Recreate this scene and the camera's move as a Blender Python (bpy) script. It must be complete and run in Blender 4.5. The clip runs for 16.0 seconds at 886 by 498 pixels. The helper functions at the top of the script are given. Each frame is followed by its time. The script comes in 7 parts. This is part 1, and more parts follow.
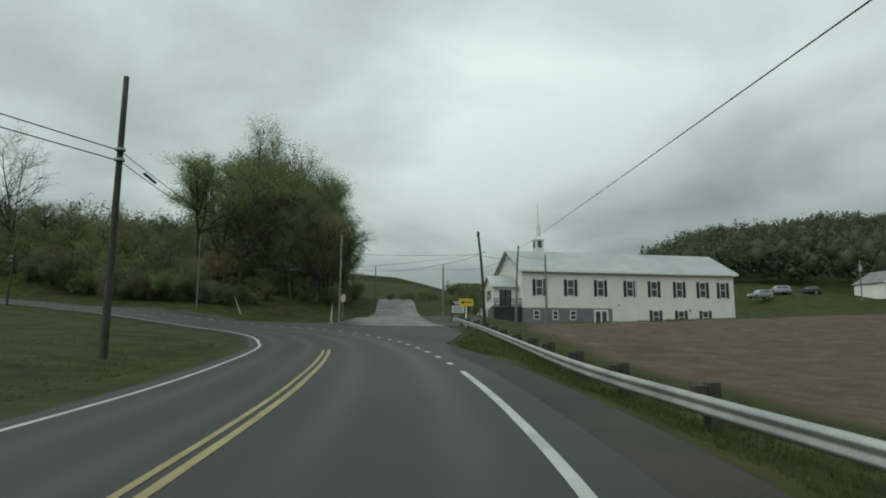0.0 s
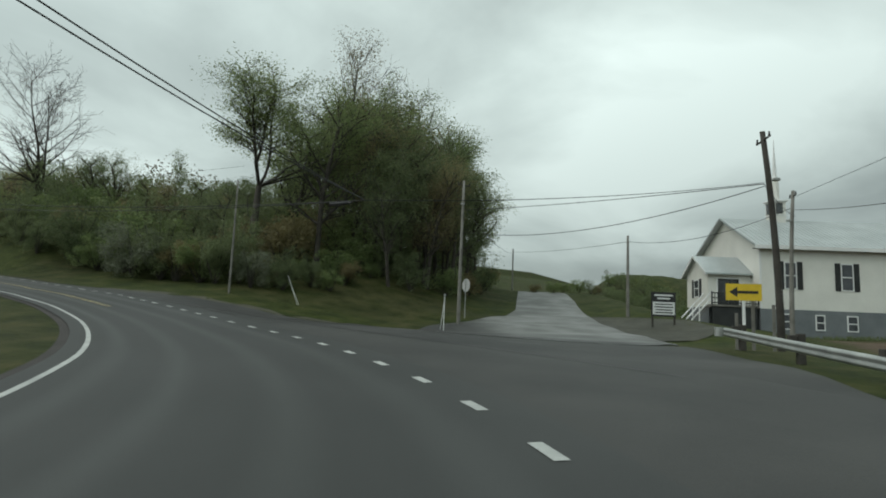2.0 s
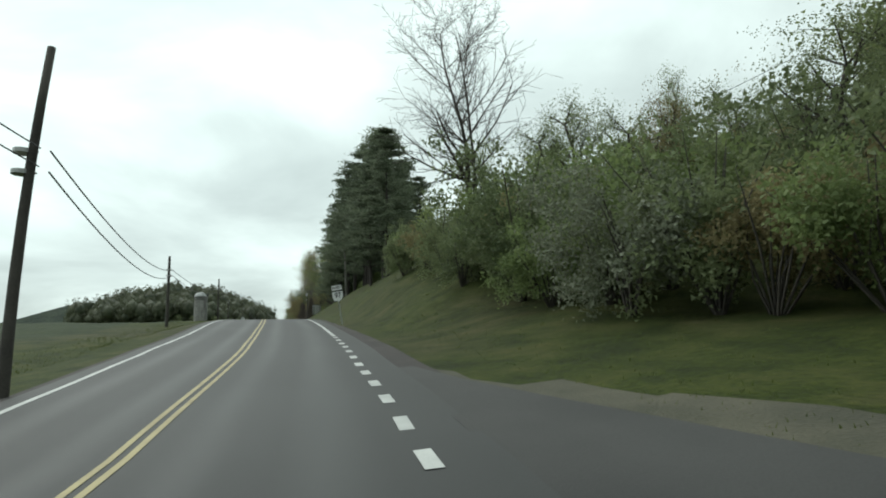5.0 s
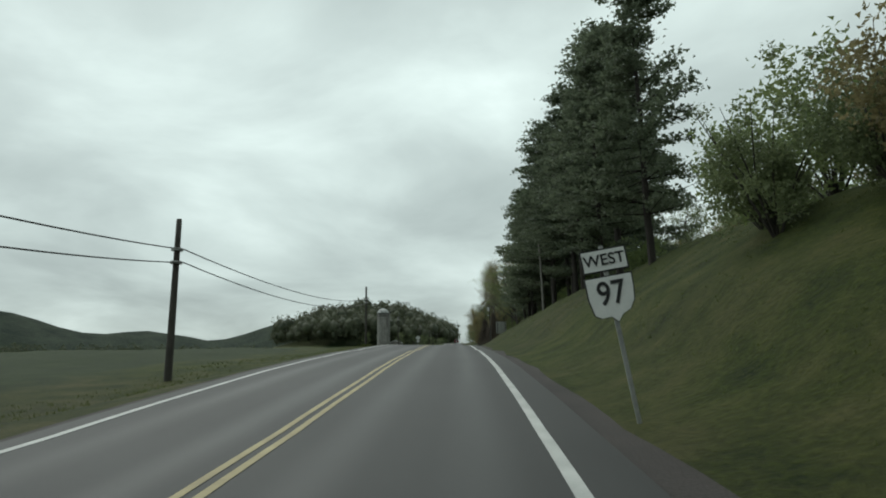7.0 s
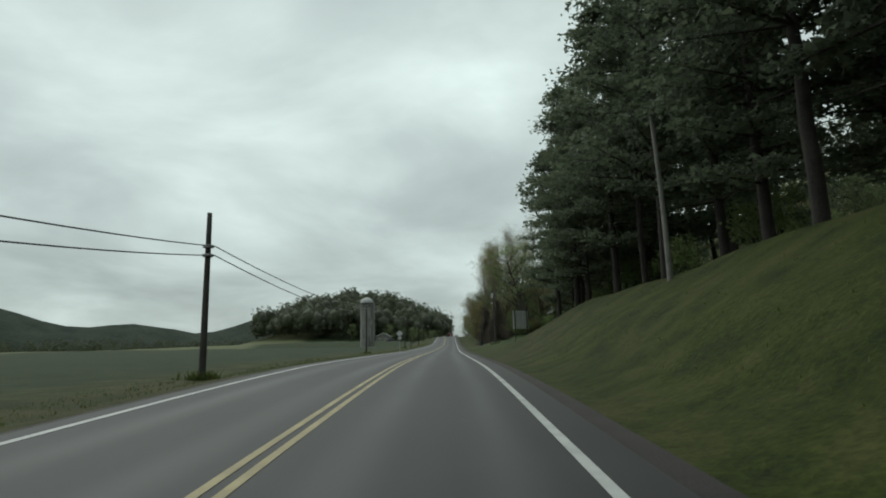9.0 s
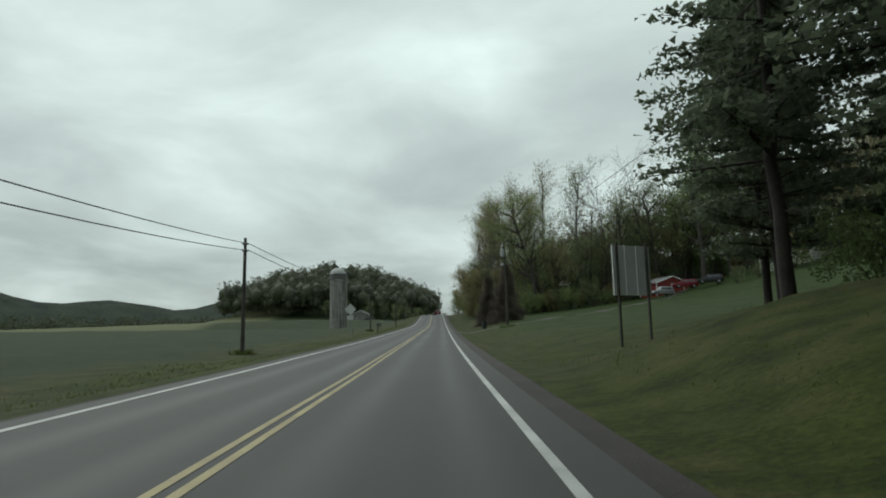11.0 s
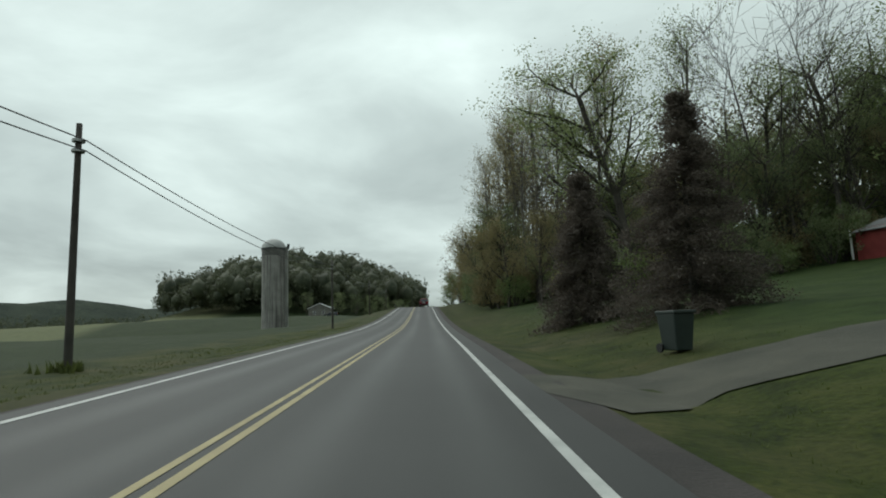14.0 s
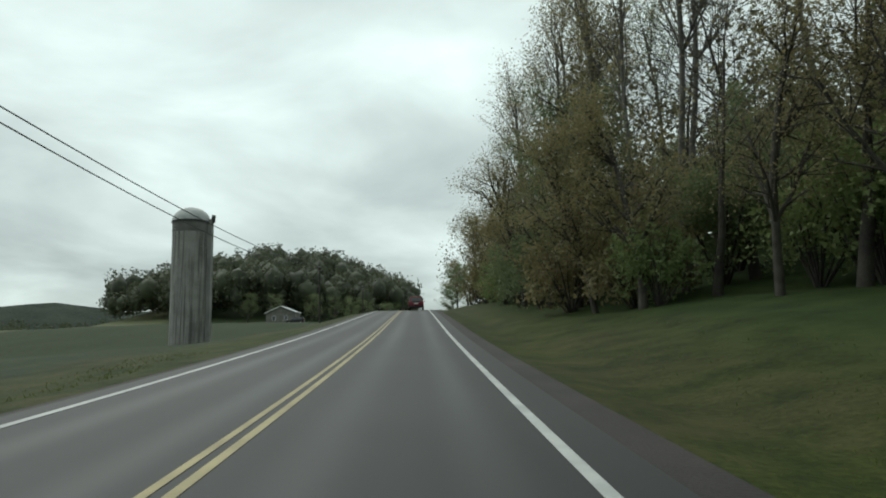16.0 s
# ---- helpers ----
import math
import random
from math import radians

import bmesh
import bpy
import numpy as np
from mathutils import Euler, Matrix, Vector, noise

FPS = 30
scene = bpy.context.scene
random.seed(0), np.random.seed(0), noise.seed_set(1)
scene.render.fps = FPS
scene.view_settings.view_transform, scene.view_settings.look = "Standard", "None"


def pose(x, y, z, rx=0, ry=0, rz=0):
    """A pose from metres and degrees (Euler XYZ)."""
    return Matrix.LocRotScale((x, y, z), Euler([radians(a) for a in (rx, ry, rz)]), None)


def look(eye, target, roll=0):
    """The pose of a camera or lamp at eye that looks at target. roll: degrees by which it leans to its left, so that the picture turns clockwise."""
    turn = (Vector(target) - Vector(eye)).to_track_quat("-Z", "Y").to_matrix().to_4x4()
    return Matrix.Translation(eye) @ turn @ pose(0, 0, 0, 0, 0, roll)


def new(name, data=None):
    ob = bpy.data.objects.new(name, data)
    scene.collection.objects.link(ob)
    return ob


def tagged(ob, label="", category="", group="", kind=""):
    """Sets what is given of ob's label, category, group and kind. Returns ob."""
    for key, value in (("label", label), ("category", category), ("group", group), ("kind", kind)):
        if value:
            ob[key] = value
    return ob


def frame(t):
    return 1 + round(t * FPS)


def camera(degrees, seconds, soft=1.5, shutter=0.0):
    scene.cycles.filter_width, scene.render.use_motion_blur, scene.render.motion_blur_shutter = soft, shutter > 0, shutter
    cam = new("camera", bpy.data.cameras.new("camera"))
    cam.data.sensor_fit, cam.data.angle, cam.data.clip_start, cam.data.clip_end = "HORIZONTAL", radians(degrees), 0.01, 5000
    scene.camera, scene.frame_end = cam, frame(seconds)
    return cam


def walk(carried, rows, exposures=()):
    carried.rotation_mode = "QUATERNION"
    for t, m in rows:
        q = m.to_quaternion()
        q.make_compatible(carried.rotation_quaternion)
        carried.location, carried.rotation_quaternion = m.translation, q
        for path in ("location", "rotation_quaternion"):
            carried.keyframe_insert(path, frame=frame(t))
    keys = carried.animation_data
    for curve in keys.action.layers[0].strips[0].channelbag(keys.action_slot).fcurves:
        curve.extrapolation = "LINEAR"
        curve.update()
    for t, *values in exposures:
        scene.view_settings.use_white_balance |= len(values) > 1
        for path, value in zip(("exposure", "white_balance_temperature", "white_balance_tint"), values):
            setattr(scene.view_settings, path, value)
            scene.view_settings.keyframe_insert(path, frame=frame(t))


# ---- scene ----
cam = camera(74.0, 16.0, soft=1.9)
PATH = [
    (0.0, pose(-46.63, -2.97, 1.58, 97.97, -0.19, -74.38)),
    (0.5, pose(-39.34, -0.75, 1.84, 98.02, -1.42, -73.50)),
    (1.0, pose(-32.39, 1.91, 2.05, 97.93, -2.58, -71.99)),
    (1.5, pose(-26.09, 5.18, 2.26, 97.60, -3.11, -67.72)),
    (2.0, pose(-20.39, 8.61, 2.46, 97.37, -2.31, -61.73)),
    (2.5, pose(-15.46, 12.52, 2.73, 97.18, -2.42, -54.60)),
    (3.0, pose(-11.48, 17.34, 3.04, 97.37, -2.75, -48.83)),
    (3.5, pose(-8.07, 22.31, 3.28, 97.81, -1.94, -41.40)),
    (4.0, pose(-5.26, 27.08, 3.59, 98.43, -0.97, -32.86)),
    (4.5, pose(-3.05, 31.87, 4.01, 98.68, 0.72, -24.39)),
    (5.0, pose(-1.52, 37.17, 4.50, 99.24, 1.74, -16.16)),
    (5.5, pose(-0.60, 43.00, 4.98, 99.80, 1.70, -8.80)),
    (6.0, pose(-0.12, 49.30, 5.48, 100.40, 1.45, -3.60)),
    (6.5, pose(0.07, 56.20, 6.02, 100.85, 1.15, -0.40)),
    (7.0, pose(0.12, 63.65, 6.60, 101.10, 0.92, 1.30)),
    (7.5, pose(0.12, 71.53, 7.20, 101.16, 0.80, 1.86)),
    (8.0, pose(0.00, 80.00, 7.88, 100.90, 0.95, 1.33)),
    (8.5, pose(-0.03, 88.76, 8.39, 100.62, 1.23, 0.92)),
    (9.0, pose(-0.10, 97.53, 8.82, 100.22, 1.32, 0.68)),
    (9.5, pose(-0.10, 107.02, 9.20, 99.80, 1.22, 0.40)),
    (10.0, pose(-0.10, 117.07, 9.66, 99.30, 1.17, 0.10)),
    (10.5, pose(-0.08, 127.60, 9.92, 98.70, 1.14, -0.25)),
    (11.0, pose(-0.06, 138.54, 10.10, 98.10, 1.09, -0.55)),
    (11.5, pose(-0.10, 149.71, 10.19, 97.58, 1.15, -0.83)),
    (12.0, pose(-0.17, 161.04, 10.44, 97.33, 1.66, -1.10)),
    (12.5, pose(-0.10, 172.37, 10.62, 97.20, 1.86, -1.38)),
    (13.0, pose(-0.03, 183.57, 10.77, 97.30, 2.00, -1.56)),
    (13.5, pose(0.06, 194.73, 11.04, 97.49, 2.12, -1.76)),
    (14.0, pose(0.09, 206.01, 11.32, 97.59, 1.99, -1.85)),
    (14.5, pose(0.18, 217.40, 11.64, 97.64, 1.64, -1.89)),
    (15.0, pose(0.26, 228.97, 12.01, 97.73, 1.45, -2.05)),
    (15.5, pose(0.30, 240.52, 12.29, 97.99, 1.68, -2.29)),
    (16.0, pose(0.30, 251.80, 12.67, 98.11, 1.71, -2.48)),
]
EXPOSURES = [(0.0, 0.08), (1.0, 0.1), (2.0, 0.22), (3.0, 0.6), (4.0, 0.95), (5.0, 0.68), (6.3, 0.36), (7.5, 0.14), (9.0, 0.10), (11.5, 0.16), (14.0, 0.24), (16.0, 0.36)]
walk(cam, PATH, EXPOSURES)

# ---- sky and light ----
world = bpy.data.worlds.new("sky")
scene.world = world
world.use_nodes = True
wn, wl = world.node_tree.nodes, world.node_tree.links
wn.clear()


def wnode(kind, **kw):
    n = wn.new(kind)
    for k, v in kw.items():
        n.inputs[k].default_value = v
    return n


w_out = wnode("ShaderNodeOutputWorld")
w_sky = wnode("ShaderNodeTexSky")
w_sky.sky_type, w_sky.sun_disc = "NISHITA", False
w_sky.sun_elevation, w_sky.sun_rotation = radians(48), radians(-40)
w_bg1 = wnode("ShaderNodeBackground", Strength=0.05)
wl.new(w_sky.outputs[0], w_bg1.inputs[0])
w_co = wnode("ShaderNodeTexCoord")
w_sep = wnode("ShaderNodeSeparateXYZ")
wl.new(w_co.outputs["Generated"], w_sep.inputs[0])
w_z = wn.new("ShaderNodeMath")
w_z.operation = "MAXIMUM"
wl.new(w_sep.outputs[2], w_z.inputs[0])
w_z.inputs[1].default_value = 0.0
w_den = wn.new("ShaderNodeMath")
w_den.operation = "ADD"
wl.new(w_z.outputs[0], w_den.inputs[0])
w_den.inputs[1].default_value = 0.22
w_cx, w_cy = wn.new("ShaderNodeMath"), wn.new("ShaderNodeMath")
for n, o in ((w_cx, 0), (w_cy, 1)):
    n.operation = "DIVIDE"
    wl.new(w_sep.outputs[o], n.inputs[0])
    wl.new(w_den.outputs[0], n.inputs[1])
w_com = wnode("ShaderNodeCombineXYZ")
wl.new(w_cx.outputs[0], w_com.inputs[0])
wl.new(w_cy.outputs[0], w_com.inputs[1])
w_off = wn.new("ShaderNodeVectorMath")
w_off.inputs[1].default_value = (0.9, -0.7, 0.0)
wl.new(w_com.outputs[0], w_off.inputs[0])
w_n1 = wnode("ShaderNodeTexNoise", Scale=1.15, Detail=7.0, Roughness=0.52, Distortion=0.35)
w_n2 = wnode("ShaderNodeTexNoise", Scale=0.5, Detail=3.0, Roughness=0.5)
wl.new(w_off.outputs[0], w_n1.inputs["Vector"])
wl.new(w_off.outputs[0], w_n2.inputs["Vector"])
w_sum = wn.new("ShaderNodeMath")
w_sum.operation = "ADD"
wl.new(w_n1.outputs[0], w_sum.inputs[0])
wl.new(w_n2.outputs[0], w_sum.inputs[1])
w_ramp = wn.new("ShaderNodeValToRGB")
w_half = wn.new("ShaderNodeMath")
w_half.operation = "MULTIPLY"
w_half.inputs[1].default_value = 0.5
wl.new(w_sum.outputs[0], w_half.inputs[0])
wl.new(w_half.outputs[0], w_ramp.inputs[0])
# cloud tones, from the grey bases to the bright breaks
w_ramp.color_ramp.elements.new(0.44)
w_ramp.color_ramp.elements.new(0.52)
for e, (at_, c) in zip(w_ramp.color_ramp.elements, ((0.34, (0.36, 0.43, 0.415, 1)), (0.43, (0.46, 0.545, 0.525, 1)), (0.51, (0.60, 0.71, 0.68, 1)), (0.63, (0.88, 1.03, 0.985, 1)))):
    e.position, e.color = at_, c
w_hor = wn.new("ShaderNodeMapRange")
wl.new(w_sep.outputs[2], w_hor.inputs[0])
for k, v in ((1, 0.0), (2, 0.42), (3, 0.55), (4, 1.12)):
    w_hor.inputs[k].default_value = v
w_mul = wn.new("ShaderNodeVectorMath")
w_mul.operation = "SCALE"
wl.new(w_ramp.outputs[0], w_mul.inputs[0])
wl.new(w_hor.outputs[0], w_mul.inputs["Scale"])
# brighter towards the hidden sun
w_dot = wn.new("ShaderNodeVectorMath")
w_dot.operation = "DOT_PRODUCT"
wl.new(w_co.outputs["Generated"], w_dot.inputs[0])
w_dot.inputs[1].default_value = (-0.16, 0.26, 0.0)
w_gl = wn.new("ShaderNodeMath")
w_gl.inputs[1].default_value = 1.0
wl.new(w_dot.outputs["Value"], w_gl.inputs[0])
w_mul2 = wn.new("ShaderNodeVectorMath")
w_mul2.operation = "SCALE"
wl.new(w_mul.outputs[0], w_mul2.inputs[0])
wl.new(w_gl.outputs[0], w_mul2.inputs["Scale"])
w_bg2 = wnode("ShaderNodeBackground", Strength=0.88)
wl.new(w_mul2.outputs[0], w_bg2.inputs[0])
w_mix = wnode("ShaderNodeMixShader", Fac=0.93)
wl.new(w_bg1.outputs[0], w_mix.inputs[1])
wl.new(w_bg2.outputs[0], w_mix.inputs[2])
wl.new(w_mix.outputs[0], w_out.inputs[0])

sun = new("sun", bpy.data.lights.new("sun", "SUN"))
sun.data.energy, sun.data.angle, sun.data.color = 0.9, radians(60), (1.0, 0.97, 0.92)
sun.matrix_world = look((-30, 40, 60), (0, 0, 0))


# ---- materials ----
def material(name):
    m = bpy.data.materials.new(name)
    m.use_nodes = True
    return m, m.node_tree.nodes, m.node_tree.links, m.node_tree.nodes["Principled BSDF"]


def surface(name, a, b, rough=0.8, scale=3.0, fine=40.0, bump=0.2, metal=0.0, dist=0.02, coords="Object", spec=0.5, island=0.0, rough2=None):
    """Two tones mixed by a coarse and a fine noise, with relief."""
    m, n, l, p = material(name)
    co = n.new("ShaderNodeTexCoord")
    src = co.outputs["Object"]
    if coords == "World":
        src = n.new("ShaderNodeNewGeometry").outputs["Position"]
    n1, n2 = n.new("ShaderNodeTexNoise"), n.new("ShaderNodeTexNoise")
    for k, s, d in ((n1, scale, 5.0), (n2, fine, 4.0)):
        l.new(src, k.inputs["Vector"])
        k.inputs["Scale"].default_value, k.inputs["Detail"].default_value = s, d
    add = n.new("ShaderNodeMath")
    add.operation = "MULTIPLY_ADD"
    l.new(n2.outputs[0], add.inputs[0])
    add.inputs[1].default_value = 0.45
    l.new(n1.outputs[0], add.inputs[2])
    last = add.outputs[0]
    if island:
        geo = n.new("ShaderNodeNewGeometry")
        obj = n.new("ShaderNodeObjectInfo")
        ia = n.new("ShaderNodeMath")
        ia.operation = "MULTIPLY_ADD"
        l.new(geo.outputs["Random Per Island"], ia.inputs[0])
        ia.inputs[1].default_value = island
        l.new(last, ia.inputs[2])
        ib = n.new("ShaderNodeMath")
        ib.operation = "MULTIPLY_ADD"
        l.new(obj.outputs["Random"], ib.inputs[0])
        ib.inputs[1].default_value = island * 0.8
        l.new(ia.outputs[0], ib.inputs[2])
        last = ib.outputs[0]
    r = n.new("ShaderNodeValToRGB")
    l.new(last, r.inputs[0])
    hi = 0.95 + island * 1.2
    r.color_ramp.elements[0].position, r.color_ramp.elements[0].color = 0.48, (*a, 1)
    r.color_ramp.elements[1].position, r.color_ramp.elements[1].color = min(hi, 1.0) if not island else min(hi, 1.0), (*b, 1)
    l.new(r.outputs[0], p.inputs["Base Color"])
    p.inputs["Roughness"].default_value, p.inputs["Metallic"].default_value = rough, metal
    p.inputs["Specular IOR Level"].default_value = spec
    if rough2 is not None:
        mr = n.new("ShaderNodeMapRange")
        l.new(n1.outputs[0], mr.inputs[0])
        for k, v in ((1, 0.35), (2, 0.65), (3, rough), (4, rough2)):
            mr.inputs[k].default_value = v
        l.new(mr.outputs[0], p.inputs["Roughness"])
    if bump:
        bp = n.new("ShaderNodeBump")
        bp.inputs["Strength"].default_value, bp.inputs["Distance"].default_value = bump, dist
        l.new(n2.outputs[0], bp.inputs["Height"])
        l.new(bp.outputs[0], p.inputs["Normal"])
    return m


M = {}
def road_material():
    """Worn asphalt: paler wheel tracks with their damp sheen put into the colour, an oily strip between them, tar-dark
    edges; across and along come from the sheet's UV.
    """
    m = surface("asphalt", (0.0235, 0.0245, 0.0242), (0.036, 0.037, 0.0365), 0.66, 0.22, 60, 0.3, dist=0.008, coords="World", rough2=0.5, spec=0.35)
    n, l = m.node_tree.nodes, m.node_tree.links
    p = n["Principled BSDF"]
    uv = n.new("ShaderNodeUVMap")
    sep = n.new("ShaderNodeSeparateXYZ")
    l.new(uv.outputs[0], sep.inputs[0])
    nz = n.new("ShaderNodeTexNoise")
    nz.inputs["Scale"].default_value, nz.inputs["Detail"].default_value = 0.5, 4.0
    st = n.new("ShaderNodeVectorMath")
    st.operation = "MULTIPLY"
    st.inputs[1].default_value = (1.6, 0.12, 1.0)
    l.new(uv.outputs[0], st.inputs[0])
    l.new(st.outputs[0], nz.inputs["Vector"])
    tot = None
    # centres of the wheel tracks, metres right of the driving line
    for c in (-4.75, -3.1, -1.25, 0.35):
        d = n.new("ShaderNodeMath")
        d.operation = "SUBTRACT"
        l.new(sep.outputs[0], d.inputs[0])
        d.inputs[1].default_value = c
        q = n.new("ShaderNodeMath")
        q.operation = "ABSOLUTE"
        l.new(d.outputs[0], q.inputs[0])
        r = n.new("ShaderNodeMapRange")
        r.interpolation_type = "SMOOTHSTEP"
        l.new(q.outputs[0], r.inputs[0])
        for k, v in ((1, 0.55), (2, 0.0), (3, 0.0), (4, 1.0)):
            r.inputs[k].default_value = v
        if tot is None:
            tot = r.outputs[0]
        else:
            ad = n.new("ShaderNodeMath")
            l.new(tot, ad.inputs[0])
            l.new(r.outputs[0], ad.inputs[1])
            tot = ad.outputs[0]
    mu = n.new("ShaderNodeMath")
    mu.operation = "MULTIPLY"
    l.new(tot, mu.inputs[0])
    l.new(nz.outputs[0], mu.inputs[1])
    # the tracks' sheen goes into the base colour as a paler grey
    mix = n.new("ShaderNodeMix")
    mix.data_type = "RGBA"
    src = p.inputs["Base Color"].links[0].from_socket
    l.new(mu.outputs[0], mix.inputs[0])
    l.new(src, mix.inputs[6])
    mix.inputs[7].default_value = (0.042, 0.044, 0.043, 1)
    l.new(mix.outputs[2], p.inputs["Base Color"])
    rr = n.new("ShaderNodeMapRange")
    l.new(mu.outputs[0], rr.inputs[0])
    for k, v in ((1, 0.0), (2, 0.7), (3, 0.66), (4, 0.56)):
        rr.inputs[k].default_value = v
    l.new(rr.outputs[0], p.inputs["Roughness"])
    return m


M["asphalt"] = road_material()
M["dark_asphalt"] = surface("dark_asphalt", (0.021, 0.021, 0.021), (0.050, 0.049, 0.047), 0.7, 0.3, 45, 0.35, dist=0.01, coords="World", spec=0.3)
M["tar"] = surface("tar", (0.010, 0.010, 0.010), (0.018, 0.018, 0.018), 0.5, 1.0, 40, 0.2, dist=0.005, coords="World")
M["shoulder"] = surface("shoulder", (0.013, 0.0105, 0.0095), (0.038, 0.031, 0.028), 0.85, 0.7, 25, 0.6, dist=0.03, coords="World")
M["gravel"] = surface("gravel", (0.030, 0.031, 0.022), (0.064, 0.062, 0.046), 0.9, 0.8, 30, 0.7, dist=0.03, coords="World")
M["white_line"] = surface("white_line", (0.28, 0.29, 0.28), (0.47, 0.48, 0.46), 0.6, 1.5, 60, 0.25, dist=0.005, coords="World")
M["yellow_line"] = surface("yellow_line", (0.20, 0.16, 0.068), (0.34, 0.285, 0.13), 0.6, 1.5, 60, 0.25, dist=0.005, coords="World")
M["pole_wood"] = surface("pole_wood", (0.030, 0.027, 0.024), (0.075, 0.068, 0.058), 0.9, 1.5, 30, 0.5)
M["grey_wood"] = surface("grey_wood", (0.12, 0.115, 0.10), (0.24, 0.23, 0.21), 0.9, 1.5, 30, 0.5)
M["cable"] = surface("cable", (0.010, 0.010, 0.011), (0.02, 0.02, 0.02), 0.6, 5, 30, 0)
M["galvanised"] = surface("galvanised", (0.26, 0.27, 0.265), (0.44, 0.45, 0.435), 0.5, 1.2, 25, 0.08, metal=0.55)
M["sign_back"] = surface("sign_back", (0.46, 0.47, 0.46), (0.58, 0.59, 0.58), 0.5, 2.0, 30, 0.05, metal=0.15)
M["sign_white"] = surface("sign_white", (0.66, 0.67, 0.66), (0.78, 0.78, 0.77), 0.45, 3.0, 30, 0.0)
M["sign_yellow"] = surface("sign_yellow", (0.62, 0.42, 0.02), (0.74, 0.52, 0.03), 0.45, 3.0, 30, 0.0)
M["sign_red"] = surface("sign_red", (0.40, 0.02, 0.02), (0.48, 0.03, 0.03), 0.45, 3.0, 30, 0.0)
M["black"] = surface("black", (0.010, 0.010, 0.011), (0.022, 0.022, 0.024), 0.55, 3.0, 30, 0.05)
M["siding"] = surface("siding", (0.70, 0.69, 0.64), (0.81, 0.80, 0.745), 0.55, 0.6, 12, 0.03)
M["trim"] = surface("trim", (0.72, 0.73, 0.72), (0.82, 0.82, 0.81), 0.5, 1.0, 12, 0.02)
M["block"] = surface("block", (0.14, 0.155, 0.165), (0.20, 0.215, 0.225), 0.85, 0.8, 14, 0.3)
M["metal_roof"] = surface("metal_roof", (0.36, 0.39, 0.39), (0.50, 0.53, 0.53), 0.40, 0.5, 9, 0.04, metal=0.35)
M["glass_dark"] = surface("glass_dark", (0.035, 0.038, 0.044), (0.10, 0.105, 0.115), 0.08, 0.6, 3, 0.0)
M["shutter"] = surface("shutter", (0.016, 0.018, 0.018), (0.03, 0.032, 0.032), 0.6, 1.5, 20, 0.05)
M["concrete"] = surface("concrete", (0.13, 0.13, 0.122), (0.30, 0.30, 0.28), 0.85, 0.35, 8, 0.35, dist=0.03)
def stained_staves():
    """Grey concrete with dark streaks that run down the wall."""
    m = surface("staves", (0.19, 0.185, 0.172), (0.34, 0.33, 0.31), 0.85, 0.5, 9, 0.3, dist=0.03)
    n, l = m.node_tree.nodes, m.node_tree.links
    p = n["Principled BSDF"]
    co = n.new("ShaderNodeTexCoord")
    st = n.new("ShaderNodeVectorMath")
    st.operation = "MULTIPLY"
    st.inputs[1].default_value = (2.6, 2.6, 0.10)
    l.new(co.outputs["Object"], st.inputs[0])
    nz = n.new("ShaderNodeTexNoise")
    nz.inputs["Scale"].default_value, nz.inputs["Detail"].default_value, nz.inputs["Roughness"].default_value = 1.0, 6.0, 0.65
    l.new(st.outputs[0], nz.inputs["Vector"])
    r = n.new("ShaderNodeMapRange")
    l.new(nz.outputs[0], r.inputs[0])
    r.inputs[1].default_value, r.inputs[2].default_value = 0.46, 0.64
    mix = n.new("ShaderNodeMix")
    mix.data_type = "RGBA"
    l.new(r.outputs[0], mix.inputs[0])
    l.new(p.inputs["Base Color"].links[0].from_socket, mix.inputs[6])
    mix.inputs[7].default_value = (0.10, 0.095, 0.088, 1)
    l.new(mix.outputs[2], p.inputs["Base Color"])
    return m


M["staves"] = stained_staves()
M["stained_concrete"] = surface("stained_concrete", (0.08, 0.078, 0.072), (0.17, 0.165, 0.155), 0.85, 0.6, 9, 0.3)
M["silo_dome"] = surface("silo_dome", (0.26, 0.27, 0.265), (0.40, 0.41, 0.40), 0.6, 0.7, 8, 0.08, metal=0.2)
M["barn_red"] = surface("barn_red", (0.16, 0.022, 0.020), (0.26, 0.045, 0.04), 0.75, 0.8, 18, 0.2)
M["tan_siding"] = surface("tan_siding", (0.50, 0.50, 0.46), (0.62, 0.62, 0.58), 0.6, 0.8, 15, 0.05)
M["shingle"] = surface("shingle", (0.14, 0.14, 0.145), (0.24, 0.24, 0.245), 0.85, 0.8, 18, 0.4)
M["bark"] = surface("bark", (0.030, 0.026, 0.022), (0.085, 0.075, 0.062), 0.95, 1.2, 14, 0.6, dist=0.05)
M["pine_bark"] = surface("pine_bark", (0.018, 0.015, 0.013), (0.046, 0.038, 0.032), 0.95, 1.2, 14, 0.6, dist=0.05)
M["pale_bark"] = surface("pale_bark", (0.060, 0.056, 0.050), (0.14, 0.13, 0.115), 0.9, 1.5, 14, 0.4, dist=0.04)
M["car_red"] = surface("car_red", (0.13, 0.006, 0.016), (0.16, 0.008, 0.02), 0.22, 1.0, 5, 0)
M["car_silver"] = surface("car_silver", (0.30, 0.31, 0.33), (0.36, 0.37, 0.39), 0.28, 1.0, 5, 0, metal=0.5)
M["car_dark"] = surface("car_dark", (0.012, 0.014, 0.020), (0.02, 0.022, 0.03), 0.22, 1.0, 5, 0)
M["tyre"] = surface("tyre", (0.012, 0.012, 0.012), (0.022, 0.022, 0.022), 0.85, 4, 40, 0.2)
